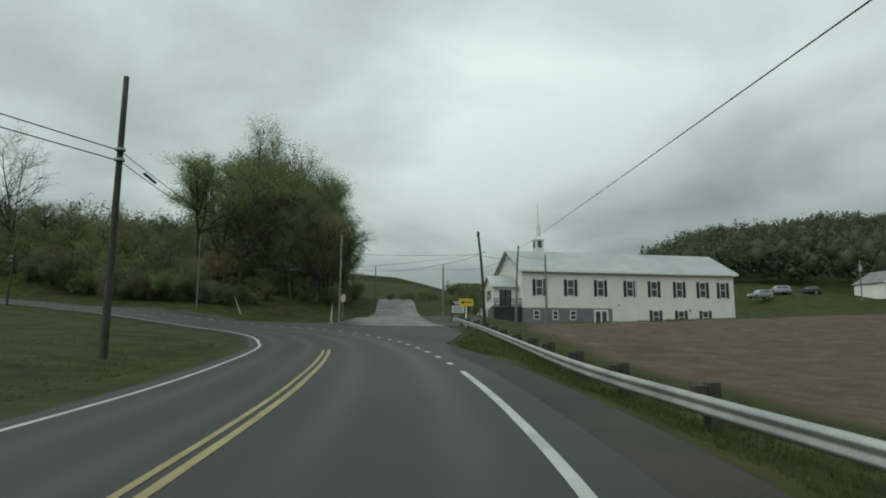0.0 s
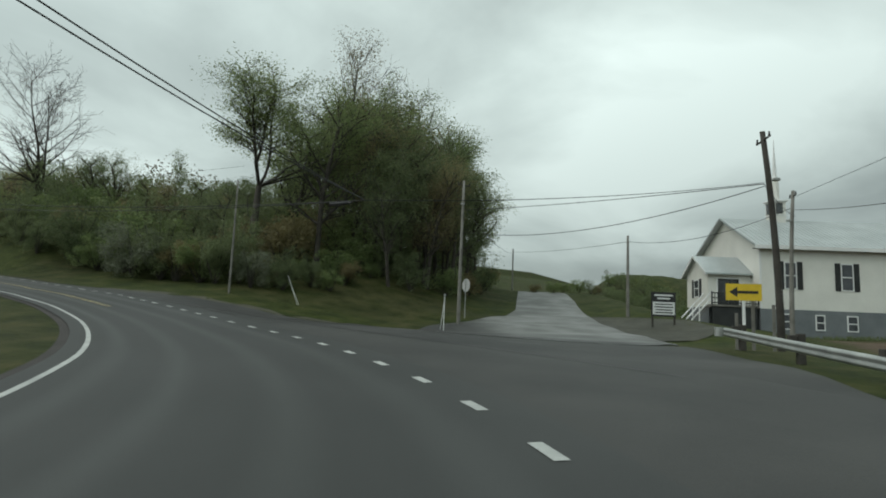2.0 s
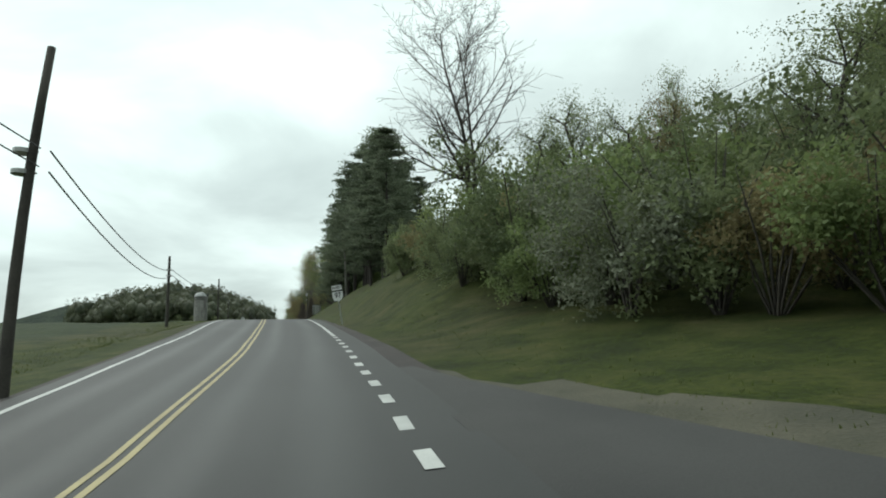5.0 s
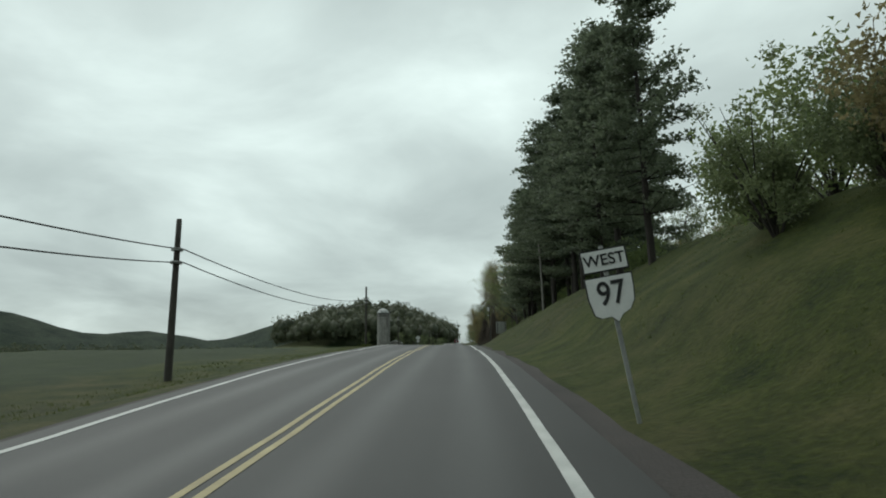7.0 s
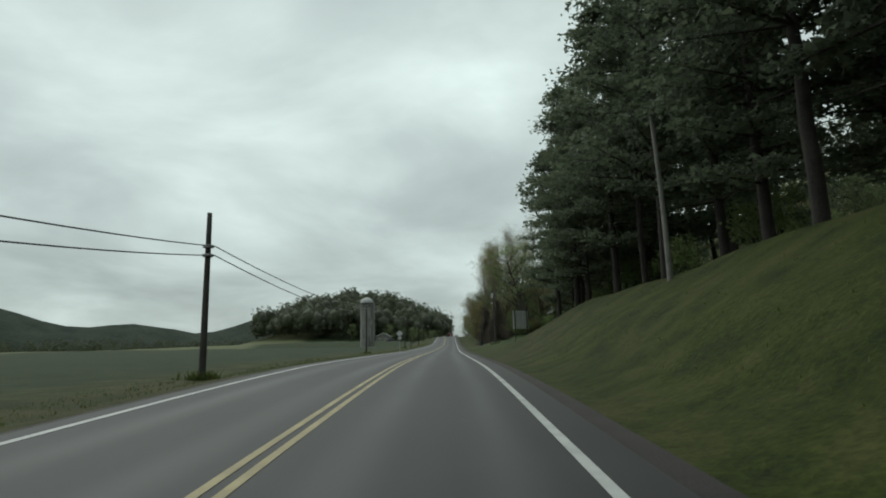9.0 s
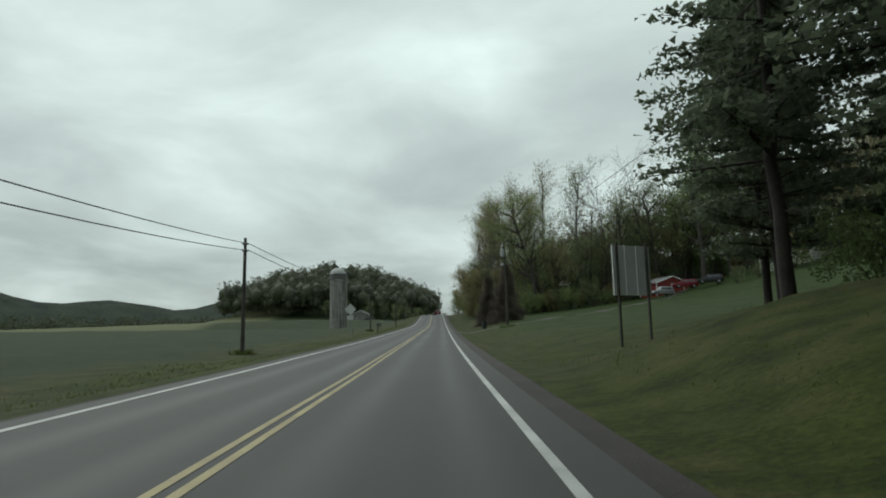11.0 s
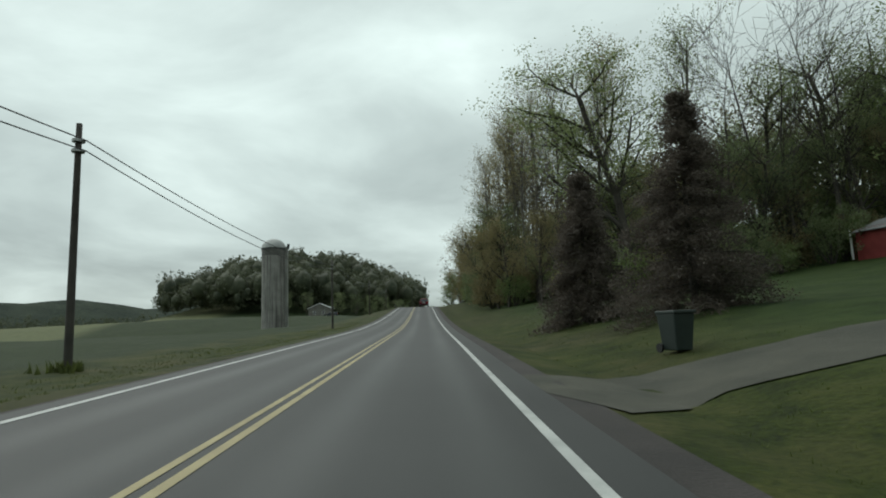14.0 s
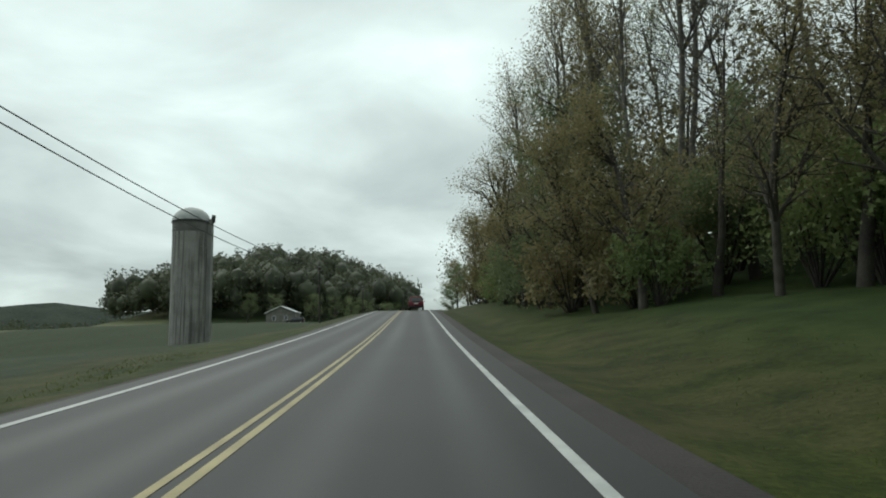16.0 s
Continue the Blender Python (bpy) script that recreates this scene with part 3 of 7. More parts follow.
def land(xs, ys, raw=False):
    """Height of the ground for arrays of places; under the roads it lies a hand lower."""
    xs, ys = np.atleast_1d(np.asarray(xs, float)), np.atleast_1d(np.asarray(ys, float))
    out = np.empty(len(xs))
    for a in range(0, len(xs), 4000):
        x, y = xs[a:a + 4000], ys[a:a + 4000]
        dx, dy = x[:, None] - LINE[None, :, 0], y[:, None] - LINE[None, :, 1]
        d2 = dx * dx + dy * dy
        k = np.argmin(d2, 1)
        i = np.arange(len(x))
        w = (d2 + 1.0 + 0.02 * d2[i, k][:, None]) ** -2.5
        zr = (w * LINE[None, :, 2]).sum(1) / w.sum(1)
        u = dx[i, k] * RIGHT[k, 0] + dy[i, k] * RIGHT[k, 1]
        dist = np.sqrt(d2[i, k])
        u = np.where(np.abs(u) < 1e-6, 0, np.sign(u)) * np.maximum(np.abs(u), np.where(dist > 30, dist, np.abs(u)))
        tilt = np.tan(np.radians(LINE[k, 3]))
        s = RUN[k]
        true = u
        u = np.where(u > -40, nominal_u(u, s), u)
        edge = 2.5 + np.clip((50 - s) / 8, 0, 1) * np.where((s > 20) & (s < 76), np.maximum(np.interp(s, APRON_S, APRON_U) - 2.1, 0), 0)
        d_r, d_l = np.maximum(u - edge, 0), np.maximum(-u - 6.6, 0)
        z = zr - tilt * np.clip(true, -7.0, 4.2) - 0.05
        z = z + np.where(u > 0, table(R_ROWS, R_D, s, d_r), table(L_ROWS, L_D, s, d_l))
        paved = np.where((s > 20) & (s < 76), np.interp(s, APRON_S, APRON_U), RIGHT_EDGE)
        z -= np.where((u > LEFT_EDGE + 0.3) & (u < paved - 0.35) & (not raw), np.where(u > 1.6, 0.05, 0.14), 0)
        # level ground round the church
        cx, cy = (x - 36.5) * 0.449 - (y - 8.66) * 0.893, (x - 36.5) * 0.893 + (y - 8.66) * 0.449
        g1 = np.clip((cx + 13) / 10, 0, 1) * np.clip((70 - cx) / 30, 0, 1) * np.clip((cy + 38) / 16, 0, 1) * np.clip((60 - cy) / 30, 0, 1)
        g1 = g1 * g1 * (3 - 2 * g1)
        z = z * (1 - g1) + (2.35 + 0.028 * np.maximum(cx, 0) + 0.02 * np.maximum(cy, 0)) * g1
        # the side road's bed
        px, py = x - SIDE_A[0], y - SIDE_A[1]
        along, off = px * SIDE_DIR[0] + py * SIDE_DIR[1], px * SIDE_N[0] + py * SIDE_N[1]
        half = np.where(off < 0, np.interp(along, SIDE_HALF_D, SIDE_LEFT), np.interp(along, SIDE_HALF_D, SIDE_RIGHT))
        f = np.clip(1 - (np.abs(off) - half - 0.5) / 14.0, 0, 1)
        f = f * f * (3 - 2 * f) * np.clip((along + 2) / 6, 0, 1) * np.clip((u - 2.0) / 3.0, 0, 1) * np.clip((240 - along) / 80, 0, 1)
        bed = np.interp(along, SIDE_D, SIDE_Z) - np.where((np.abs(off) < half - 0.4) & (not raw), 0.17, 0.03)
        z = z * (1 - f) + bed * f
        # the wooded hill past the silo, and far ridges
        z += 29 * np.exp(-(((x + 95) / 68) ** 2 + ((y - 610) / 95) ** 2))
        z += 14 * np.exp(-(((x + 35) / 60) ** 2 + ((y - 640) / 120) ** 2))
        far = np.hypot(x + 20, y - 150)
        z += np.clip((far - 500) / 1500, 0, 1) * -6
        # the wooded ridge behind the church
        z += 8 * np.exp(-(((x - 340) / 120) ** 2 + ((y + 200) / 150) ** 2))
        az, rr = np.degrees(np.arctan2(y + 3, x + 46)), np.hypot(x + 46, y + 3)
        up, side = np.clip((rr - 150) / 130, 0, 1), np.clip((-2.5 - az) / 6, 0, 1) * np.clip((az + 90) / 25, 0, 1)
        z += 16.5 * up * up * (3 - 2 * up) * side * side * (3 - 2 * side) * (0.72 + 0.35 * np.clip((-6 - az) / 20, 0, 1)) * np.clip((800 - rr) / 400, 0, 1)
        # the fields rise towards that ridge
        z += 3.2 * np.clip((x - 30) / 130, 0, 1.4) * np.clip((15 - y) / 60, 0, 1)
        # the land falls away beyond the crest of the side road
        z -= 11 * np.clip((x - 92) / 70, 0, 1) * np.clip((y - 2) / 20, 0, 1) * np.clip((150 - y) / 40, 0, 1)
        # gentle unevenness
        z += np.where(np.abs(u) > 8, 1, 0) * 0.10 * (np.sin(x * 0.31 + 1.3) * np.sin(y * 0.27) + 0.5 * np.sin(x * 0.73 + y * 0.61))
        out[a:a + 4000] = z
    return out


def gz(x, y):
    return float(land([x], [y])[0])


# ---- ground ----
def steps(spans):
    out = []
    for a, b, d in spans:
        out += list(np.arange(a, b, d))
    return np.array(out + [spans[-1][1]])


GX = steps([(-2600, -600, 200), (-600, -200, 25), (-200, -70, 6), (-70, -14, 1.6), (-14, 30, 0.7), (30, 70, 1.6), (70, 200, 8), (200, 700, 25), (700, 2600, 200)])
GY = steps([(-2600, -400, 200), (-400, -60, 20), (-60, -14, 2.5), (-14, 50, 0.8), (50, 280, 1.4), (280, 400, 2.5), (400, 900, 16), (900, 3400, 150)])
gxx, gyy = np.meshgrid(GX, GY)
gzz = land(gxx.ravel(), gyy.ravel())
nx = len(GX)
ground_faces = [(j * nx + i, j * nx + i + 1, (j + 1) * nx + i + 1, (j + 1) * nx + i) for j in range(len(GY) - 1) for i in range(nx - 1)]
ground = new("ground", from_lists("ground", list(zip(gxx.ravel(), gyy.ravel(), gzz)), ground_faces, "ground", True))
tagged(ground, "mown green verges, crop field and ploughed brown field", "ground", kind="structure")


# ---- roads ----
def strip(us, i0, i1, lift, every=1):
    """A ribbon along the road between the offsets us, from sample i0 to i1."""
    ids = list(range(i0, i1 + 1, every))
    v, f, n = [], [], len(us)
    for i in ids:
        v += [road_point(i, u, lift) for u in us]
    for a in range(len(ids) - 1):
        f += [(a * n + k, a * n + k + 1, (a + 1) * n + k + 1, (a + 1) * n + k) for k in range(n - 1)]
    return v, [tuple(reversed(q)) for q in f]


END = len(LINE) - 1
ROAD_US = (-6.2, -5.5, -3.8, -2.1, 0, 1.0, 1.8)
road = new("road", from_lists("road", *strip(ROAD_US, 0, END, 0.0), "asphalt", True))
uv_layer = road.data.uv_layers.new(name="UVMap")
for lp in road.data.loops:
    row, col = divmod(lp.vertex_index, len(ROAD_US))
    uv_layer.data[lp.index].uv = (ROAD_US[col], RUN[row])
tagged(road, "dark damp asphalt country road with worn wheel tracks, their sheen painted paler", "road", kind="structure")
# broken tarmac and gravel edges
sl = new("shoulder", from_lists("shoulder", *strip((-6.45, -6.3, -6.15), 0, END, -0.03), "shoulder", True))
tagged(sl, "dark gravel shoulder beside the road", "shoulder", kind="structure")
sr = new("shoulder", from_lists("shoulder", *strip((1.75, 2.2, 2.7), 0, at_run(31.5), -0.02), "shoulder", True))
tagged(sr, "dark reddish gravel shoulder beside the guard rail", "shoulder", kind="structure")
sr2 = new("shoulder", from_lists("shoulder", *strip((1.75, 2.05, 2.4), at_run(72), END, -0.03), "shoulder", True))
tagged(sr2, "dark gravel shoulder below the grass bank", "shoulder", kind="structure")


def sheet(name, xy, n, mat, lift):
    """A paved sheet laid on the land: rows of n places each."""
    z = land([q[0] for q in xy], [q[1] for q in xy], True) + lift
    f = [(j * n + i, j * n + i + 1, (j + 1) * n + i + 1, (j + 1) * n + i) for j in range(len(xy) // n - 1) for i in range(n - 1)]
    v, f = [(a, b, c) for (a, b), c in zip(xy, z)], [q[::-1] for q in f]
    # the edge of the paving goes down into the ground
    m = len(xy) // n
    rim = list(range(n)) + [j * n + n - 1 for j in range(1, m)] + [(m - 1) * n + i for i in range(n - 2, -1, -1)] + [j * n for j in range(m - 2, 0, -1)]
    base = len(v)
    v += [(v[k][0], v[k][1], v[k][2] - 0.6) for k in rim]
    f += [(rim[k], rim[(k + 1) % len(rim)], base + (k + 1) % len(rim), base + k) for k in range(len(rim))]
    return from_lists(name, v, f, mat)


side_xy = []
for d in list(np.arange(0, 30, 1.0)) + list(np.arange(30, 215, 4.0)):
    c = SIDE_A + SIDE_DIR * d
    a, b = np.interp(d, SIDE_HALF_D, SIDE_LEFT), np.interp(d, SIDE_HALF_D, SIDE_RIGHT)
    side_xy += [tuple(c + SIDE_N * (u * (a if u < 0 else b))) for u in np.linspace(-1, 1, 11)]
def mouth_tarmac():
    """Old pale tarmac that gives way to a darker tone towards the junction."""
    m = surface("side_tarmac", (0.085, 0.086, 0.082), (0.15, 0.15, 0.143), 0.7, 0.4, 45, 0.35, dist=0.01, coords="World", rough2=0.5)
    n, l = m.node_tree.nodes, m.node_tree.links
    p = n["Principled BSDF"]
    geo = n.new("ShaderNodeNewGeometry")
    dot = n.new("ShaderNodeVectorMath")
    dot.operation = "DOT_PRODUCT"
    dot.inputs[1].default_value = (SIDE_DIR[0], SIDE_DIR[1], 0)
    l.new(geo.outputs["Position"], dot.inputs[0])
    nz = n.new("ShaderNodeTexNoise")
    nz.inputs["Scale"].default_value, nz.inputs["Detail"].default_value = 0.35, 5.0
    l.new(geo.outputs["Position"], nz.inputs["Vector"])
    ad = n.new("ShaderNodeMath")
    ad.operation = "MULTIPLY_ADD"
    l.new(nz.outputs[0], ad.inputs[0])
    ad.inputs[1].default_value = 12.0
    # the flare on the wood's side keeps the darker tone
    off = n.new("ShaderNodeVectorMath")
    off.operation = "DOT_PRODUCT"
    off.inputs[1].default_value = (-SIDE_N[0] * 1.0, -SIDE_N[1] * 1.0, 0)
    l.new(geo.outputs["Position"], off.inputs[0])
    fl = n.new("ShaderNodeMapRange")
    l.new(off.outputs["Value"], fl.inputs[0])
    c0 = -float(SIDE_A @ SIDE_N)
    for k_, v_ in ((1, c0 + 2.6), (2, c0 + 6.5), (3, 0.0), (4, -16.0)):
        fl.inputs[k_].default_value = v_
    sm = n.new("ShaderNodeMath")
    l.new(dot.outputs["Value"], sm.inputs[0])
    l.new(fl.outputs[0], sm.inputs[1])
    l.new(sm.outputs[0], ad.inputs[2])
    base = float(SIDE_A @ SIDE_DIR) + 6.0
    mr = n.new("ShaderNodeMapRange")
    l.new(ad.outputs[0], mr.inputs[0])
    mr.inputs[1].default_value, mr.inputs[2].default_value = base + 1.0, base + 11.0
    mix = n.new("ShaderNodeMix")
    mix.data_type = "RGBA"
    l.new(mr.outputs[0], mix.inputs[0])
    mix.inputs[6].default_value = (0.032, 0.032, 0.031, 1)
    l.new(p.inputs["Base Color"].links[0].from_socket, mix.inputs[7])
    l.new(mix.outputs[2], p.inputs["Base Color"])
    return m


M["side_tarmac"] = mouth_tarmac()
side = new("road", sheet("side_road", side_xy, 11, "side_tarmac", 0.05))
tagged(side, "pale grey side road climbing to a crest", "road", kind="structure")
apron_xy = []
for s_ in np.arange(20, 76.5, 1.0):
    k = at_run(s_)
    apron_xy += [tuple(LINE[k, :2] + RIGHT[k] * u) for u in np.linspace(1.7, np.interp(s_, APRON_S, APRON_U) + 0.02, 9)]
apron = new("apron", sheet("apron", apron_xy, 9, "dark_asphalt", 0.035))
tagged(apron, "worn dark asphalt of the junction mouth", "road", kind="structure")


M["verge_gravel"] = surface("verge_gravel", (0.030, 0.031, 0.018), (0.078, 0.072, 0.048), 0.9, 0.9, 22, 0.8, dist=0.03, coords="World")
gravel_xy = []
for s_ in np.arange(58.5, 76.5, 0.75):
    k = at_run(s_)
    a = float(np.interp(s_, APRON_S, APRON_U))
    w = 0.35 + 0.95 * math.sin(math.pi * min(1.0, (s_ - 57) / 20)) + 0.22 * math.sin(s_ * 2.3) + 0.15 * math.sin(s_ * 5.1)
    w = 0.12 + (w - 0.12) * min(1.0, (76.5 - s_) / 5)
    gravel_xy += [tuple(LINE[k, :2] + RIGHT[k] * (a - 0.15 + w * f)) for f in (0, 0.25, 0.5, 0.75, 1)]
gravel_verge = new("shoulder", sheet("gravel_verge", gravel_xy, 5, "verge_gravel", 0.008))
tagged(gravel_verge, "pale tan gravel verge between the asphalt and the grass", "shoulder", kind="structure")


def painted(name, pieces, mat, label):
    """Lines of paint: each piece is (u0, u1, first run, last run)."""
    v, f = [], []
    for u0, u1, s0, s1 in pieces:
        i0, i1 = at_run(s0), at_run(s1)
        if i1 - i0 < 3:
            # a short mark between two runs
            base = len(v)
            for s in (s0, s1):
                k = at_run(s)
                e = s - RUN[k]
                for u in (u0, u1):
                    q, q2 = Vector(road_point(k, u, 0.008)), Vector(road_point(k + 1, u, 0.008))
                    v.append(tuple(q + (q2 - q) * (e / (RUN[k + 1] - RUN[k]))))
            f.append((base, base + 1, base + 3, base + 2))
            continue
        a, b = strip((u0, u1), i0, i1, 0.006)
        f += [tuple(k + len(v) for k in q) for q in b]
        v += a
    ob = new(name, from_lists(name, v, f, mat))
    return tagged(ob, label, "road marking", kind="structure")


painted("edge_line", [(-5.80, -5.66, -140, 560)], "white_line", "solid white edge line on the road")
painted("edge_line", [(1.08, 1.22, -140, 14.2), (1.08, 1.22, 87, 560)], "white_line", "solid white edge line on the road")
painted("centre_line", [(-2.42, -2.31, -140, 24.5), (-2.42, -2.31, 60.0, 560)], "yellow_line", "double yellow centre line on the road")
painted("centre_line", [(-2.19, -2.08, -140, 24.5), (-2.19, -2.08, 60.0, 560)], "yellow_line", "double yellow centre line on the road")
dots = [16.0, 18.4, 20.8, 23.2, 25.6] + [float(np.interp(k, (0, 3, 6, 9, 13, 17, 21, 27, 33), (28.0, 34.3, 40.8, 47.1, 55.2, 62.1, 67.6, 76.5, 86.0))) for k in range(34)]
inward = [float(np.interp(q, (46, 53, 58, 66), (0.0, 0.28, 0.25, 0.0))) for q in dots]
painted("dotted_line", [(1.06 - k, 1.22 - k, q - 0.31, q + 0.31) for q, k in zip(dots, inward)], "white_line", "dotted white line across the junction mouth")


def seam(run0, run1, u_at, half=0.05):
    """A tarred joint that wanders along the road."""
    v, f = [], []
    ids = range(at_run(run0), at_run(run1))
    for i in ids:
        u = u_at(RUN[i]) + 0.06 * math.sin(RUN[i] * 0.9)
        c = [LINE[i, :2] + RIGHT[i] * (u + k) for k in (-half, half)]
        z = [max(road_point(i, u)[2] if u < 1.8 else -99, float(land([q[0]], [q[1]], True)[0]) + 0.036 if u >= 1.7 else -99) + 0.008 for q in c]
        v += [(q[0], q[1], zz) for q, zz in zip(c, z)]
    for a in range(len(v) // 2 - 1):
        f.append((2 * a, 2 * a + 1, 2 * a + 3, 2 * a + 2))
    ob = new("tar_seam", from_lists("tar_seam", v, f, "tar"))
    return tagged(ob, "dark tarred seam in the asphalt", "road seam", kind="structure")


seam(38, 69, lambda s: np.interp(s, (38, 44, 52, 57.8, 61, 65.7, 69), (6.5, 5.2, 3.4, 2.5, 2.4, 2.2, 1.85)), 0.035)
seam(44, 62, lambda s: np.interp(s, (44, 62), (8.5, 3.4)), 0.04)


# ---- trees ----
def grow(rng, segs, tips, p, d, length, r, level, spec):
    """One limb as a bent chain of tapering pieces, with its side limbs."""
    n = spec["pieces"][level]
    step, q, rr = length / n, Vector(p), r
    for k in range(n):
        bend = Vector((rng.gauss(0, 1), rng.gauss(0, 1), rng.gauss(0, 1))) * spec["wander"]
        d = (d + bend + Vector((0, 0, spec["lift"][level]))).normalized()
        e = q + d * step
        r2 = max(rr * (1 - 0.75 / n if level else 1 - spec.get("taper", 0.62) / n), 0.012)
        segs.append((q.copy(), e.copy(), rr, r2))
        if level + 1 < len(spec["pieces"]):
            f = (k + 1) / n
            if f > spec["start"][level]:
                for _ in range(spec["forks"][level]):
                    az = rng.uniform(0, 2 * math.pi)
                    side = Vector((math.cos(az), math.sin(az), 0))
                    side = (side - d * side.dot(d)).normalized() if abs(d.z) < 0.999 else side
                    a = radians(rng.uniform(*spec["angle"][level]))
                    nd = (d * math.cos(a) + side * math.sin(a)).normalized()
                    ln = length * spec["ratio"][level] * rng.uniform(0.65, 1.1) * (1.15 - 0.55 * f if level == 0 else 1)
                    grow(rng, segs, tips, e, nd, ln, r2 * spec["thin"], level + 1, spec)
        if level >= len(spec["pieces"]) - 2 and k >= n // 2:
            tips.append(e.copy())
        q, rr = e, r2


def limbs_mesh(name, segs, mat, sides=5):
    v, f = [], []
    for p0, p1, r0, r1 in segs:
        d = (p1 - p0).normalized()
        x = d.orthogonal().normalized()
        y = d.cross(x)
        k = sides if r0 > 0.06 else 3
        b = len(v)
        for p, r in ((p0, r0), (p1, r1)):
            for i in range(k):
                a = 2 * math.pi * i / k
                v.append(tuple(p + x * (math.cos(a) * r) + y * (math.sin(a) * r)))
        f += [(b + i, b + (i + 1) % k, b + k + (i + 1) % k, b + k + i) for i in range(k)]
    return from_lists(name, v, f, mat, True)


def leaf_cloud(name, centres, per, spread, size, mat, seed, flat=0.0, squash=1.0):
    """Many small folded leaf sprays round the given places."""
    g = np.random.default_rng(seed)
    c = np.repeat(np.array(centres, float), per, axis=0)
    n = len(c)
    c = c + g.normal(0, 1, (n, 3)) * spread * np.array((1, 1, squash))
    a = g.normal(0, 1, (n, 3))
    a[:, 2] *= 1 - flat
    a /= np.linalg.norm(a, axis=1)[:, None]
    h = g.normal(0, 1, (n, 3))
    b = np.cross(a, h)
    b /= np.linalg.norm(b, axis=1)[:, None]
    s = size * g.uniform(0.55, 1.3, (n, 1))
    v = np.stack([c - a * s, c + a * s * 0.6 - b * s * 0.75, c + a * s * 0.8 + b * s * 0.6], 1).reshape(-1, 3)
    i = np.arange(n) * 3
    return from_lists(name, v.tolist(), np.stack([i, i + 1, i + 2], 1).tolist(), mat)


SLIM = dict(pieces=(9, 4, 3), lift=(0.02, 0.10, 0.04), start=(0.5, 0.1), forks=(3, 3), angle=((20, 46), (25, 55)), ratio=(0.30, 0.5), thin=0.55, wander=0.05)
BARE = dict(taper=1.9, pieces=(12, 6, 4, 2), lift=(0.01, 0.06, 0.03, 0.0), start=(0.3, 0.1, 0.1), forks=(2, 2, 1), angle=((34, 66), (30, 55), (25, 55)), ratio=(0.44, 0.38, 0.45), thin=0.42, wander=0.06)
BROAD3 = dict(pieces=(6, 5, 3), lift=(0.02, 0.06, 0.02), start=(0.22, 0.15), forks=(3, 2), angle=((32, 68), (25, 60)), ratio=(0.46, 0.5), thin=0.6, wander=0.09)
VASE = dict(pieces=(2, 8, 5, 3), lift=(0.0, 0.06, 0.03, 0.0), start=(0.6, 0.3, 0.15), forks=(7, 2, 2), angle=((18, 62), (28, 58), (25, 65)), ratio=(2.3, 0.36, 0.42), thin=0.62, wander=0.085)
TREES = {}


def tree_kind(key, seed, height, radius, spec, bark, leaf, per, spread, size, lean=0.0, extra=0, low=0.3, twin=False, squash=0.8, thick=0.0):
    """The shared meshes of one kind of tree, standing at the origin."""
    rng = random.Random(seed)
    segs, tips = [], []
    for t in range(2 if twin else 1):
        d = Vector((rng.gauss(0, lean) + (0.06 if twin and t else 0), rng.gauss(0, lean), 1)).normalized()
        grow(rng, segs, tips, Vector((0.5 * t if twin else 0, 0, -0.3)), d, height * (0.72 if spec is not SLIM else 0.9) * (1 - 0.1 * t), radius * (1 - 0.25 * t), 0, spec)
    trunk = limbs_mesh(key + "_trunk", [q for q in segs if q[2] > thick], bark)
    crown = None
    if leaf:
        pts = [tuple(p) for p in tips]
        for _ in range(extra):
            # clumps low down inside the crown
            a, rr = rng.uniform(0, 2 * math.pi), height * 0.25 * math.sqrt(rng.random())
            pts.append((math.cos(a) * rr, math.sin(a) * rr, height * rng.uniform(low, 0.85)))
        crown = leaf_cloud(key + "_crown", pts, per, spread, size, leaf, seed, squash=squash)
    TREES[key] = (trunk, crown)


def pine_kind(key, seed, height, low=0.25):
    """Tall pine: bare lower trunk with dead stubs, tiers of flat needle boughs above."""
    rng = random.Random(seed)
    segs, pts = [], []
    p, n = Vector((0, 0, -0.3)), 12
    for k in range(n):
        e = Vector((rng.gauss(0, 0.06), rng.gauss(0, 0.06), height * (k + 1) / n))
        segs.append((p.copy(), e.copy(), 0.20 * (1 - k / n) + 0.03, 0.20 * (1 - (k + 1) / n) + 0.03))
        p = e
    z = height * 0.16
    while z < height * 0.30:
        a, ln = rng.uniform(0, 6.28), rng.uniform(0.8, 2.4)
        segs.append((Vector((0, 0, z)), Vector((math.cos(a) * ln, math.sin(a) * ln, z - 0.2)), 0.03, 0.012))
        z += rng.uniform(0.25, 0.6)
    z = height * low
    while z < height * 0.99:
        f = (z - height * low) / (height * (1 - low))
        reach = (3.7 * (1 - f) ** 0.55 + 0.7) * rng.uniform(0.7, 1.2)
        for _ in range(rng.choice((3, 4, 4, 5))):
            a = rng.uniform(0, 6.28)
            ln = reach * rng.uniform(0.6, 1.1)
            tip = Vector((math.cos(a) * ln, math.sin(a) * ln, z + ln * rng.uniform(-0.08, 0.22)))
            segs.append((Vector((0, 0, z)), tip, 0.05 * (1 - f) + 0.015, 0.012))
            for k in range(5):
                t = 0.38 + 0.15 * k
                q = Vector((0, 0, z)).lerp(tip, t)
                pts.append((q.x, q.y, q.z + 0.08))
        z += rng.uniform(0.55, 0.95)
    TREES[key] = (limbs_mesh(key + "_trunk", segs, "pine_bark", 6), leaf_cloud(key + "_crown", pts, 30, 0.36, 0.15, "needle_pine", seed, 0.35, 0.34))


